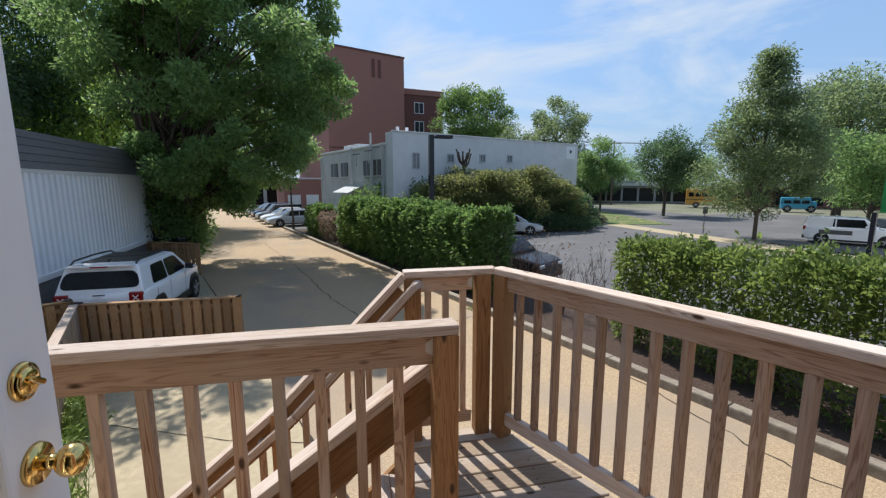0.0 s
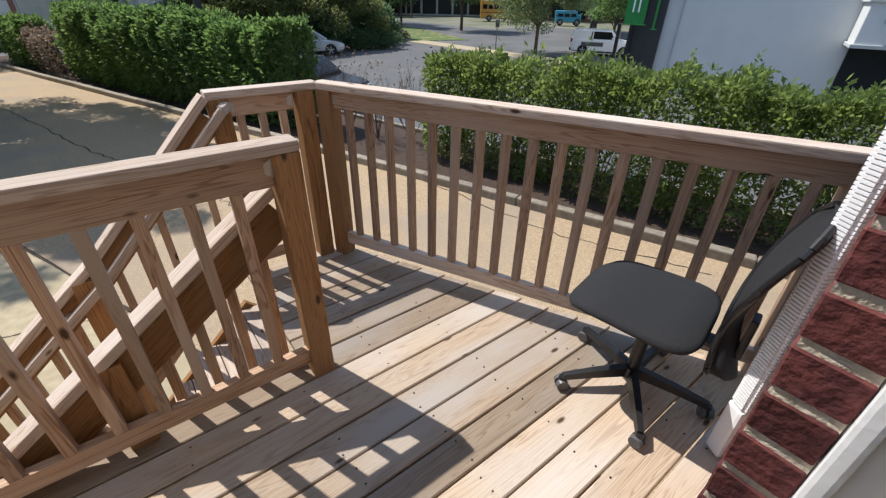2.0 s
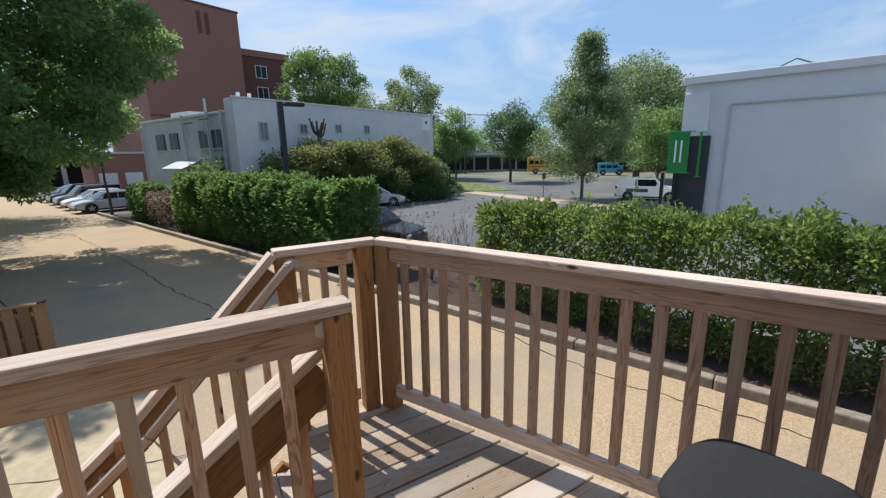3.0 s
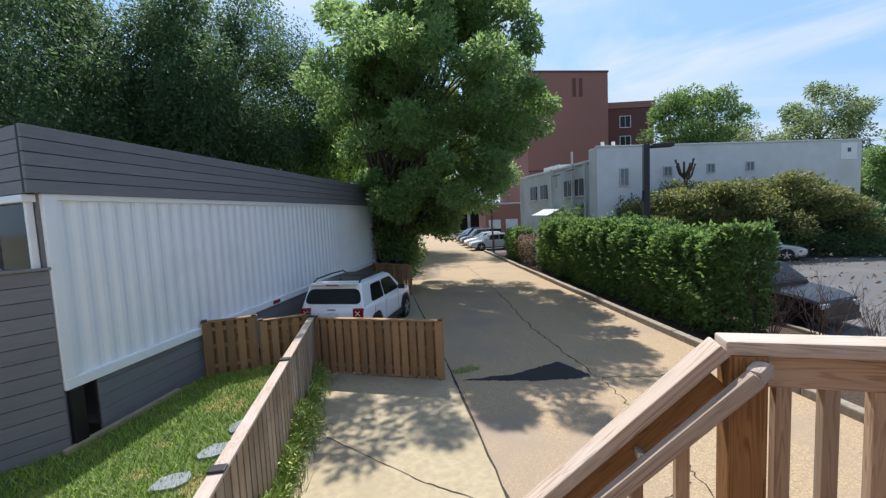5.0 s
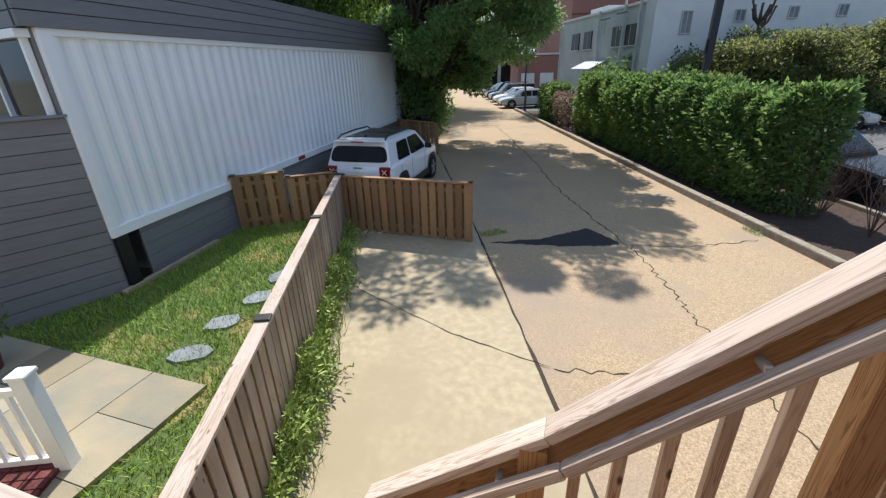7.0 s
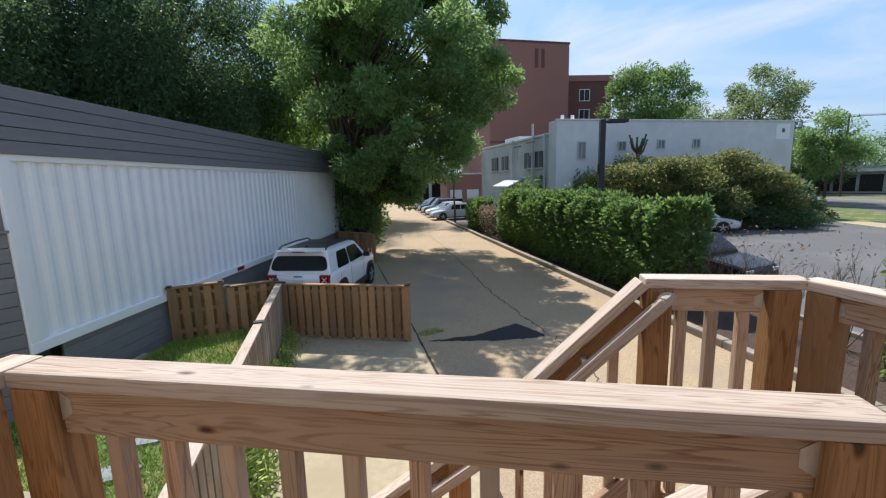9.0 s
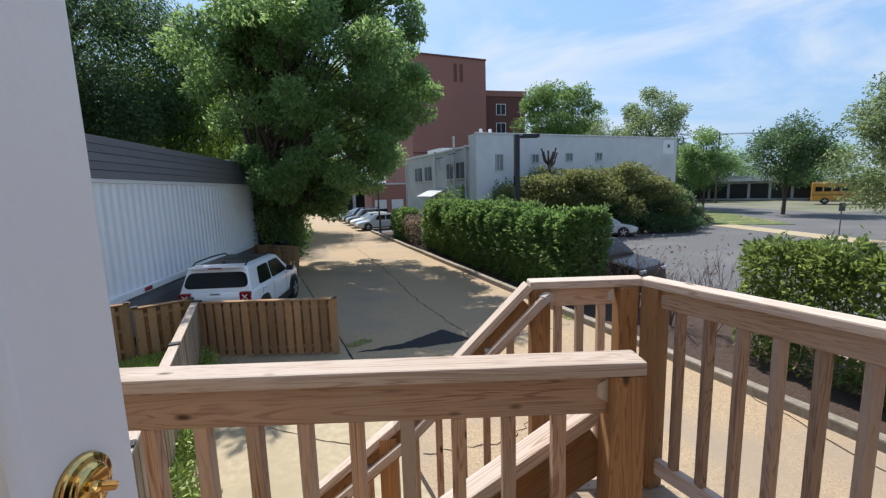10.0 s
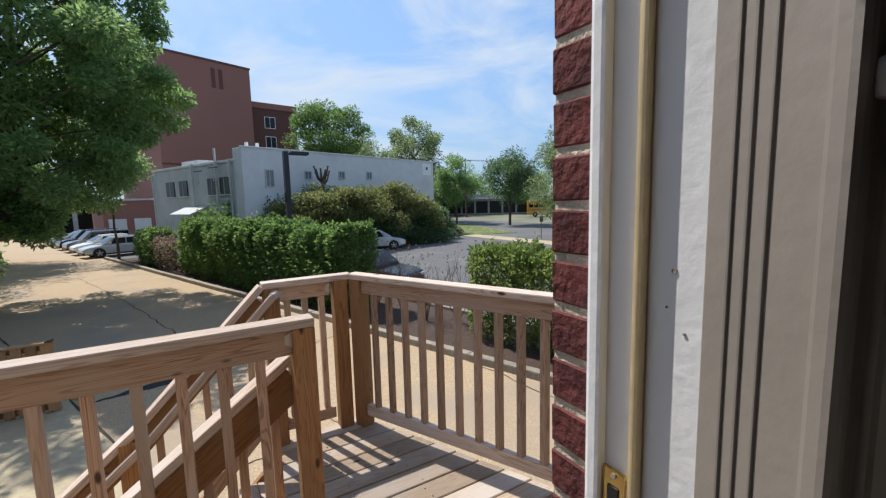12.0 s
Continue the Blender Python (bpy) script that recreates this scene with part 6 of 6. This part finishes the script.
                grow(q.lerp(e, r.uniform(0.5, 1)), nd, ln * r.uniform(0.5, 0.75), rad * 0.6, lev - 1)
    for i in range(9):
        grow(Vector((0, 0, 0)), Vector((r.uniform(-0.45, 0.45), r.uniform(-0.45, 0.45), 1)).normalized(), h * 0.45, 0.012, 3)
    part("twig_crown", bm, TWIG, s)
    g = np.random.default_rng(seed)
    pts = g.normal(size=(70, 3)) * np.array([0.35, 0.35, 0.3]) + np.array([0, 0, h * 0.9])
    under("leaves", mesh_np("leaves", leaves(pts, 0.05, g), 4, L_BROWN), s)


for i, (aa, bb) in enumerate(((12.4, 7.9), (11.3, 7.7), (10.2, 7.9), (9.0, 7.8), (8.2, 8.3))):
    bare_shrub(al(aa, bb, 0.05), 40 + i, 1.9 + 0.15 * (i % 3))


def bush(name, p, rx, ry, h, n, material, label, seed, leaf=0.12, flat=False, low=0.2):
    g = np.random.default_rng(seed)
    b = thing(name, Matrix.Translation(p), label, "bush")
    k = 90
    c = np.stack([g.uniform(-1, 1, k) * rx, g.uniform(-1, 1, k) * ry, g.uniform(low, 0.95, k) * h], 1)
    c[:, 2] *= np.clip(1.15 - (c[:, 0] / rx) ** 2 * 0.45 - (c[:, 1] / ry) ** 2 * 0.35, 0.3, 1.05)
    idx = g.integers(0, k, n)
    d = g.normal(size=(n, 3))
    d /= np.linalg.norm(d, axis=1)[:, None]
    rr = g.uniform(0, 1, n) ** 0.5
    pts = c[idx] + d * rr[:, None] * np.array([rx * 0.26, ry * 0.3, h * (0.09 if flat else 0.17)])
    pts[:, 2] = np.maximum(pts[:, 2], 0.05)
    under("leaves", mesh_np("leaves", leaves(pts, leaf, g, d), 4, material), b)
    bm = bmesh.new()
    for i in range(0, k, 2):
        limb(bm, [Vector((c[i][0] * 0.3, c[i][1] * 0.3, 0)), Vector((c[i][0] * 0.75, c[i][1] * 0.75, c[i][2] * 0.7)), Vector(c[i])], 0.05, 0.012, 5)
    part("trunk", bm, BARK, b)
    return b


bush("golden_bush", on(8.6, 31.5), 4.2, 2.2, 4.9, 40000, L_YELLOW, "broad golden-green layered bush before the white building", 51, 0.115, True, 0.55)
bush("golden_bush", on(13.6, 33.0), 3.6, 2.2, 4.8, 38000, L_YELLOW, "broad golden-green layered bush before the white building", 52, 0.115, True, 0.52)
# two added dark leaf masses colour in the shade below the golden tops
bush("dark_bush", on(9.4, 31.2), 3.8, 1.6, 3.1, 9000, L_DARK, "dark leaves added for the shade under the layered bushes", 58, 0.14)
bush("dark_bush", on(14.6, 32.8), 3.6, 1.6, 3.0, 9000, L_DARK, "dark leaves added for the shade under the layered bushes", 59, 0.14)
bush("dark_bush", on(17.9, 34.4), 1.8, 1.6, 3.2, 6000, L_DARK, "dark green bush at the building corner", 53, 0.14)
bush("dark_bush", on(12.0, 30.8), 5.5, 0.9, 1.4, 8000, L_DARK, "low dark green shrubs along the lot", 54, 0.12)
bush("dark_bush", on(4.6, 33.2), 1.8, 1.4, 3.6, 5000, L_DARK, "dark green bush by the white wall", 55, 0.14)
bush("green_bush", on(*al(33.0, 10.2)[:2]), 1.6, 1.2, 3.5, 5000, L_HEDGE, "upright green bush behind the hedge", 56, 0.13)
bush("undergrowth", on(-8.7, 21.3), 1.35, 1.2, 5.6, 14000, L_TREE, "dark leafy suckers round the foot of the alley tree", 61, 0.12, low=0.3)
bush("low_shrub", on(20.8, 35.8), 1.4, 0.8, 1.0, 2500, L_BROWN, "low reddish shrub at the lot entrance", 57, 0.1)

# ---- buildings ----
FAR_BRICK = mat("far_brick", (0.30, 0.145, 0.115), 0.9, col2=(0.245, 0.11, 0.09), scale=14, stretch=(1, 1, 6), bump=0.2, spots=(0.26, 0.12, 0.098), spot_scale=0.15)
DARK_BRICK = mat("far_dark_brick", (0.14, 0.065, 0.052), 0.9, col2=(0.11, 0.04, 0.032), scale=14, stretch=(1, 1, 6), bump=0.2)
STUCCO = mat("white_stucco", (0.66, 0.67, 0.67), 0.85, col2=(0.60, 0.61, 0.61), scale=1.4, bump=0.15, bump_scale=25, spots=(0.57, 0.575, 0.575), spot_scale=0.35, spot_at=0.55)
GREY_STUCCO = mat("grey_stucco", (0.50, 0.52, 0.52), 0.85, col2=(0.44, 0.455, 0.455), scale=1.2, bump=0.15, bump_scale=25, spots=(0.40, 0.41, 0.41), spot_scale=0.5)
GREEN = mat("green_sign", (0.02, 0.25, 0.05), 0.5, scale=6)
DARK_WALL = mat("charcoal_wall", (0.035, 0.037, 0.04), 0.6, scale=3)
BM = Matrix.Rotation(radians(21.5), 4, "Z")


# grey base colour stands in for light reflected by the panes
GREY_GLASS = mat("grey_reflection_glass", (0.20, 0.22, 0.235), 0.25, col2=(0.13, 0.145, 0.155), scale=3)


def window(owner, x, y, z, w, h, fr=WHITE_METAL, nx=2, glass=DARK_GLASS):
    """A framed window on a wall that faces -y in the building's own axes."""
    wn2 = block("window", owner, (x, y + 0.02, z), (w, 0.05, h), glass, 0.0, label="dark window")
    for dx in (-w / 2, w / 2):
        block("window_frame", wn2, (dx, -0.035, 0), (0.07, 0.06, h + 0.07), fr, 0.004)
    for dz in (-h / 2, h / 2):
        block("window_frame", wn2, (0, -0.035, dz), (w - 0.07, 0.06, 0.07), fr, 0.004)
    for i in range(1, nx):
        block("window_bar", wn2, (-w / 2 + w * i / nx, -0.03, 0), (0.05, 0.04, h - 0.07), fr, 0.003)
    return wn2


wb = thing("white_building", Matrix.Translation((2.42, 32.5, GZ)) @ BM, "long two-storey white painted building behind the lot", "building")
WBH = 7.55
block("wall", wb, (10.4, 0.6, WBH / 2), (20.85, 1.2, WBH), STUCCO, 0.02)
block("rear_wall", wb, (12.4, 5.2, WBH / 2 - 0.1), (16.4, 8.0, WBH - 0.2), STUCCO, 0.02)
block("parapet", wb, (10.4, 0.02, WBH + 0.04), (20.95, 0.18, 0.10), STUCCO, 0.02)
for x, wz, ww, wh in ((1.95, 5.45, 0.62, 1.2), (5.2, 5.75, 0.6, 0.62), (8.5, 5.85, 0.6, 0.62), (11.6, 5.9, 0.6, 0.62)):
    window(wb, x, -0.03, wz, ww, wh, GREY_STUCCO, glass=GREY_GLASS)
block("sign", wb, (19.7, -0.02, 6.75), (1.35, 0.05, 1.2), WHITE_METAL, 0.01)
block("sign_mark", wb, (19.7, -0.05, 6.85), (0.28, 0.02, 0.3), GREY_PLASTIC, 0.01)
block("corner_brick", wb, (20.86, 0.3, WBH / 2 + 1.5), (0.10, 0.5, 3.5), FAR_BRICK, 0.01)
for x in (2.0, 2.8):
    bm = bmesh.new()
    bm_cyl(bm, (x - 1.2, 0.75, WBH - 0.02), (x - 1.2, 0.75, WBH + 0.45), 0.12, seg=12)
    part("roof_vent", bm, WHITE_METAL, wb)
# lower grey wing that runs back along the alley
wing = thing("grey_wing", Matrix.Translation((2.40, 32.72, GZ)) @ Matrix.Rotation(radians(114.5), 4, "Z"), "grey-white two-storey wing with dark windows along the alley", "building")
WH = 6.75
block("wall", wing, (7.9, -1.45, WH / 2), (13.8, 2.8, WH), GREY_STUCCO, 0.02)
block("wall_end", wing, (0.55, -0.35, WH / 2), (0.9, 0.6, WH), GREY_STUCCO, 0.02)
block("parapet", wing, (7.4, -0.02, WH), (14.9, 0.16, 0.16), STUCCO, 0.01)
block("roof_hatch", wing, (9.0, -1.5, WH + 0.25), (3.0, 1.6, 0.55), STUCCO, 0.02)
for x, w in ((2.5, 1.25), (4.3, 1.3), (9.0, 1.4), (11.4, 1.5)):
    wp = block("window", wing, (x, -0.02, 5.0), (w, 0.10, 1.25), DARK_GLASS, 0.0, label="dark window")
    block("window_sill", wp, (0, 0.06, -0.66), (w + 0.15, 0.10, 0.07), STUCCO, 0.004)
    block("window_bar", wp, (0, 0.055, 0), (0.05, 0.02, 1.2), GREY_STUCCO, 0.0)
for x, h in ((1.4, WH + 0.1), (3.3, WH + 1.0), (7.0, WH + 0.1), (14.4, WH - 0.3)):
    bm = bmesh.new()
    bm_cyl(bm, (x, 0.14, 0.2), (x, 0.14, h), 0.085, seg=10)
    part("pipe", bm, GREY_STUCCO, wing, "grey wall pipe")
for x, z in ((3.3, 6.35), (5.6, 6.2)):
    block("pipe_arm", wing, (x, 0.35, z), (1.3, 0.08, 0.08), BLACK_PAINT, 0.01)
    block("pipe_post", wing, (x, 0.35, z - 0.5), (0.08, 0.08, 1.0), GREY_STUCCO, 0.01)
bm = bmesh.new()
bm_prism(bm, [(5.2, 0, 3.5), (8.6, 0, 3.5), (8.6, 1.4, 2.9), (5.2, 1.4, 2.9)], Vector((0, 0, 0.07)))
part("awning", bm, GREY_STUCCO, wing, "pale sloping awning")
block("doorway", wing, (8.2, 0.01, 1.3), (2.6, 0.06, 2.6), BLACK_PAINT, 0.0)
# brick building at the alley's end
endb = thing("brick_shop", Matrix.Translation((*al(58, 8.5)[:2], GZ)) @ Matrix.Rotation(THETA, 4, "Z"), "low red brick building at the alley's end", "building")
block("wall", endb, (2.0, 4.0, 2.2), (7.0, 8.0, 4.4), FAR_BRICK, 0.01)
block("roof_slab", endb, (2.0, 4.0, 4.45), (7.3, 8.3, 0.2), GREY_STUCCO, 0.02)
for i in range(3):
    block("garage_door", endb, (-0.3 + i * 2.3, -0.02, 1.2), (1.6, 0.08, 2.3), STUCCO, 0.01)
garage = thing("parking_garage", Matrix.Translation((*al(78, -9)[:2], GZ)) @ Matrix.Rotation(THETA, 4, "Z"), "dark open garage across the end of the alley", "building")
block("slab", garage, (9.0, 3.0, 4.2), (34.0, 7.0, 1.0), GREY_STUCCO, 0.02)
block("back_wall", garage, (9.0, 6.3, 1.85), (34.0, 0.3, 3.7), DARK_WALL, 0.0)
for i in range(8):
    block("column", garage, (-6.0 + i * 4.3, 0.0, 1.85), (0.5, 0.5, 3.7), GREY_STUCCO, 0.01)
# tall brick block
tall = thing("brick_tower", Matrix.Translation((-3.77, 64.2, GZ)) @ Matrix.Rotation(radians(22), 4, "Z"), "tall windowless red brick tower block", "building")
block("wall", tall, (6.2, 8.0, 11.5), (12.4, 16.0, 23.0), FAR_BRICK, 0.02)
block("coping", tall, (6.2, 8.0, 23.05), (12.6, 16.2, 0.25), DARK_BRICK, 0.02)
for x in (7.2, 8.2):
    block("brick_panel", tall, (x, -0.02, 20.8), (0.5, 0.08, 2.6), DARK_BRICK, 0.0)
for z in (3.0, 9.0):
    block("string_course", tall, (6.2, -0.02, z), (12.42, 0.06, 0.2), DARK_BRICK, 0.0)
for x in (0.6, 2.2):
    bm = bmesh.new()
    bm_cyl(bm, (x, 3, 23.0), (x, 3, 26.0 - x), 0.05, seg=6)
    part("antenna", bm, GREY_PLASTIC, tall)
apt = thing("brick_apartment", Matrix.Translation((7.9, 71.5, GZ)) @ Matrix.Rotation(radians(12), 4, "Z"), "dark brick apartment block with white-framed windows", "building")
block("wall", apt, (3.0, 6.0, 9.4), (8.0, 12.0, 18.8), DARK_BRICK, 0.02)
block("cornice", apt, (3.0, 6.0, 18.7), (8.3, 12.3, 0.9), FAR_BRICK, 0.02)
for z in (10.0, 13.2, 16.2):
    for x in (2.7,):
        window(apt, x, -0.04, z, 1.6, 1.7, WHITE_METAL, 2)

# large pale building on the far side of the lot
PALE = mat("pale_wall_paint", (0.69, 0.695, 0.68), 0.8, col2=(0.65, 0.655, 0.64), scale=1.2, bump=0.12, bump_scale=25, spots=(0.62, 0.625, 0.61), spot_scale=0.3)
RBM = Matrix.Translation((18.75, 11.95, GZ)) @ Matrix.Rotation(radians(-90 + 18.5), 4, "Z")
rb = thing("pale_building", RBM, "large pale grey windowless building across the lot", "building")
RH = 6.5
block("wall", rb, (16.0, 6.0, RH / 2), (32.0, 12.0, RH), PALE, 0.01)
block("parapet", rb, (16.0, 0.0, RH + 0.05), (32.2, 0.3, 0.32), PALE, 0.03)
block("recess_band", rb, (17.0, -0.03, RH - 1.05), (30.5, 0.10, 0.07), GREY_STUCCO, 0.01)
block("recess_band", rb, (1.75, -0.03, 2.7), (0.07, 0.10, 5.4), GREY_STUCCO, 0.01)
block("pilaster", rb, (0.5, -0.06, RH / 2 - 0.2), (1.0, 0.12, RH - 0.6), PALE, 0.01)
block("dark_panel", rb, (0.52, -0.16, 2.1), (1.3, 0.14, 4.2), DARK_WALL, 0.01)
def banner(owner, x, y, z, w, h):
    """A cloth banner between two short rods, beside the wall's corner."""
    b = block("banner", owner, (x, y, z), (w, 0.014, h), GREEN, 0.004, label="green cloth banner with white bars")
    if w > 0.3:
        for dx in (-0.12, 0.10):
            block("banner_mark", b, (dx, -0.009, 0.05), (0.07, 0.004, h * 0.55), WHITE_METAL, 0.0)
    for dz in (-h / 2 - 0.02, h / 2 + 0.02):
        beam("banner_rod", owner, (x - w / 2 - 0.05, y, z + dz), (x + w / 2 + 0.12, y, z + dz), 0.035, 0.035, GREEN, bevel=0.008)
    beam("banner_arm", owner, (x + w / 2 + 0.10, y, z + h / 2 + 0.02), (x + w / 2 + 0.10, -0.05, z + h / 2 + 0.02), 0.035, 0.035, GREEN, bevel=0.008)
    return b


banner(rb, 0.05, -0.55, 3.50, 0.82, 1.75)
banner(rb, 0.86, -0.45, 3.40, 0.09, 1.85)
for dx in (0.0, 0.5):
    block("dark_column", rb, (-0.5 + dx, -0.5, 1.3), (0.14, 0.14, 2.6), BLACK_PAINT, 0.0)
block("canopy", rb, (9.15, -0.75, 3.02), (3.6, 1.5, 1.25), PALE, 0.03)
block("canopy_top", rb, (9.15, -0.75, 3.74), (3.8, 1.7, 0.26), PALE, 0.04)
block("canopy_trim", rb, (9.15, -0.75, 2.34), (3.75, 1.62, 0.12), GREY_STUCCO, 0.02)
for dx in (-1.25, -1.0, 0.9, 1.15):
    block("canopy_mark", rb, (9.15 + dx, -1.502, 3.25), (0.10, 0.012, 0.45), GREY_STUCCO, 0.004, m=None)
block("shop_window", rb, (8.7, -0.03, 1.40), (2.4, 0.08, 2.5), DARK_GLASS, 0.0)
block("shop_pilaster", rb, (10.2, -0.06, 1.40), (0.5, 0.12, 2.5), GREY_STUCCO, 0.01)
block("shop_window", rb, (10.8, -0.03, 1.40), (0.7, 0.08, 2.5), GREY_GLASS, 0.0)
bm = bmesh.new()
for p, q in (((2.0, 2, RH), (3.6, 2, RH + 0.75)), ((3.6, 2, RH + 0.75), (5.2, 2, RH))):
    bm_cyl(bm, p, q, 0.03, seg=6)
part("roof_frame", bm, GREY_PLASTIC, rb)

# shops beyond the street
shop = thing("shop_row", Matrix.Translation((34, 92, GZ)) @ Matrix.Rotation(radians(-38), 4, "Z"), "low shop row with dark glazed front beyond the street", "building")
block("wall", shop, (18, 5, 2.2), (36, 10, 4.4), GREY_STUCCO, 0.02)
block("canopy", shop, (18, -0.6, 3.6), (36.4, 1.4, 0.5), STUCCO, 0.02)
for i in range(12):
    block("shop_window", shop, (1.6 + i * 3.0, -0.04, 1.6), (2.6, 0.1, 2.6), DARK_GLASS, 0.0)
shop2 = thing("brick_shop", Matrix.Translation((62, 62, GZ)) @ Matrix.Rotation(radians(-55), 4, "Z"), "low red brick shop beyond the street", "building")
block("wall", shop2, (12, 5, 2.0), (24, 10, 4.0), FAR_BRICK, 0.02)
block("fascia", shop2, (12, -0.1, 3.4), (24.2, 0.3, 0.7), STUCCO, 0.02)
for i in range(7):
    block("shop_window", shop2, (2 + i * 3.3, -0.04, 1.5), (2.4, 0.1, 2.4), DARK_GLASS, 0.0)

# pavement strips, lamp, utility poles and wires
slab("pavement", [(24.6, -40), (21.2, 46), (23.2, 46), (26.2, -40)], GZ + 0.02, 0.1, PAD, "pale concrete pavement along the street", "pavement")
slab("verge", [(22.2, 34.5), (27.5, 33.2), (33, 52), (28, 53)], GZ + 0.03, 0.1, LAWN, "grass verge at the street corner", "verge")
lamp = thing("parking_lamp", Matrix.Translation((3.5, 22.6, GZ)) @ Matrix.Rotation(radians(8), 4, "Z"), "dark square parking-lot lamp post", "street lamp")
block("pole", lamp, (0, 0, 3.1), (0.25, 0.25, 6.2), BLACK_PAINT, 0.008)
block("arm", lamp, (0.18, 0, 6.08), (0.36, 0.06, 0.08), BLACK_PAINT, 0.006)
block("head", lamp, (0.70, 0, 6.12), (0.9, 0.42, 0.17), BLACK_PAINT, 0.03)
block("conduit_box", lamp, (-0.12, 0, 3.9), (0.10, 0.12, 0.5), BLACK_PAINT, 0.01)
block("base", lamp, (0, 0, 0.2), (0.45, 0.45, 0.5), KERB, 0.04)


def utility_pole(p, h, label):
    u = thing("utility_pole", Matrix.Translation(p) @ Matrix.Rotation(radians(-35), 4, "Z"), label, "utility pole", "utility poles")
    bm = bmesh.new()
    bm_cyl(bm, (0, 0, 0), (0, 0, h), 0.16, 0.11, 10)
    part("pole", bm, BARK, u)
    block("crossarm", u, (0, 0, h - 0.5), (2.2, 0.10, 0.13), BARK, 0.01)
    for x in (-0.95, -0.4, 0.4, 0.95):
        bm = bmesh.new()
        bm_cyl(bm, (x, 0, h - 0.43), (x, 0, h - 0.22), 0.04, 0.03, 8)
        part("insulator", bm, GREY_PLASTIC, u)


P1, P2 = on(44.5, 68.0), on(88, 40)
utility_pole(P1, 11.2, "wooden utility pole with a crossarm by the street")
utility_pole(P2, 11.0, "wooden utility pole further along the street")
for i, (da, z) in enumerate(((-0.9, 10.9), (0.0, 10.8), (0.9, 10.9), (0.2, 5.6), (0.3, 5.0))):
    bm = bmesh.new()
    for s, e in ((P1, P2), (on(2, 104), P1)):
        prev = None
        for j in range(13):
            t = j / 12
            q = s.lerp(e, t) + Vector((da * 0.8, da * 0.6, z - 4 * 0.9 * t * (1 - t)))
            if prev is not None:
                bm_cyl(bm, prev, q, 0.022, seg=4, caps=False)
            prev = q
    tagged(new("wire", finish(bm, "wire", BLACK_PAINT)), "thin dark overhead wire between the utility poles", "wire", "overhead wires")
sign = thing("street_sign", Matrix.Translation(on(24.5, 26.5)), "small sign post on the verge", "sign")
block("post", sign, (0, 0, 1.0), (0.05, 0.05, 2.0), GREY_PLASTIC, 0.004)
block("plate", sign, (0, -0.03, 1.75), (0.4, 0.02, 0.5), GREY_PLASTIC, 0.004)
meter = thing("lamp_bollard", Matrix.Translation(on(25.4, 43.0)), "short dark post at the lot entrance", "bollard")
block("post", meter, (0, 0, 0.5), (0.25, 0.25, 1.0), BLACK_PAINT, 0.02)


# bins behind the far fence, and the pollarded stump before the white wall
def wheelie_bin(m):
    b = thing("wheelie_bin", m, "dark blue-black wheeled rubbish bin behind the board fence", "bin", "bins")
    bm = bmesh.new()
    low = [bm.verts.new((x * 0.22, y * 0.24, 0.06)) for x, y in ((-1, -1), (1, -1), (1, 1), (-1, 1))]
    up = [bm.verts.new((x * 0.29, y * 0.31, 1.0)) for x, y in ((-1, -1), (1, -1), (1, 1), (-1, 1))]
    bm.faces.new(low[::-1])
    bm.faces.new(up)
    for i in range(4):
        bm.faces.new((low[i], low[(i + 1) % 4], up[(i + 1) % 4], up[i]))
    bmesh.ops.bevel(bm, geom=bm.edges[:], offset=0.03, segments=2, affect="EDGES")
    part("body", bm, BLACK_PLASTIC, b)
    block("lid", b, (0.02, 0, 1.04), (0.66, 0.66, 0.07), CAR_DBLUE, 0.03, label="domed dark blue lid")
    beam("handle", b, (-0.36, -0.22, 1.0), (-0.36, 0.22, 1.0), 0.03, 0.03, BLACK_PLASTIC, bevel=0.012)
    for s in (-1, 1):
        bm = bmesh.new()
        bm_cyl(bm, (-0.24, s * 0.24, 0.10), (-0.24, s * 0.30, 0.10), 0.10, seg=18)
        part("wheel", bm, RUBBER, b)


for bx, by in ((-8.75, 20.75), (-8.0, 20.42)):
    wheelie_bin(Matrix.Translation((bx, by, GZ + 0.012)) @ Matrix.Rotation(radians(62), 4, "Z") @ Matrix.Diagonal((1.0, 1.0, 1.32, 1.0)))
stump = thing("pollarded_tree", Matrix.Translation(on(8.0, 33.0)), "pollarded bare tree with stubby knuckled branches", "tree")
bm = bmesh.new()
limb(bm, [Vector((0, 0, 0)), Vector((0.05, 0, 2.6)), Vector((0, 0, 5.3))], 0.16, 0.11, 8)
rstump = random.Random(12)
for i in range(9):
    a = 6.283 * i / 9
    p = Vector((0, 0, 4.9 + 0.05 * i))
    q = p + Vector((math.cos(a) * 0.35, math.sin(a) * 0.35, 0.35))
    e = q + Vector((math.cos(a) * rstump.uniform(0.1, 0.35), math.sin(a) * rstump.uniform(0.1, 0.35), rstump.uniform(0.4, 0.9)))
    limb(bm, [p, q, e], 0.09, 0.055, 6)
    bmesh.ops.create_icosphere(bm, subdivisions=1, radius=0.085, matrix=Matrix.Translation(e))
part("trunk", bm, BARK, stump, "stubby cut branches")
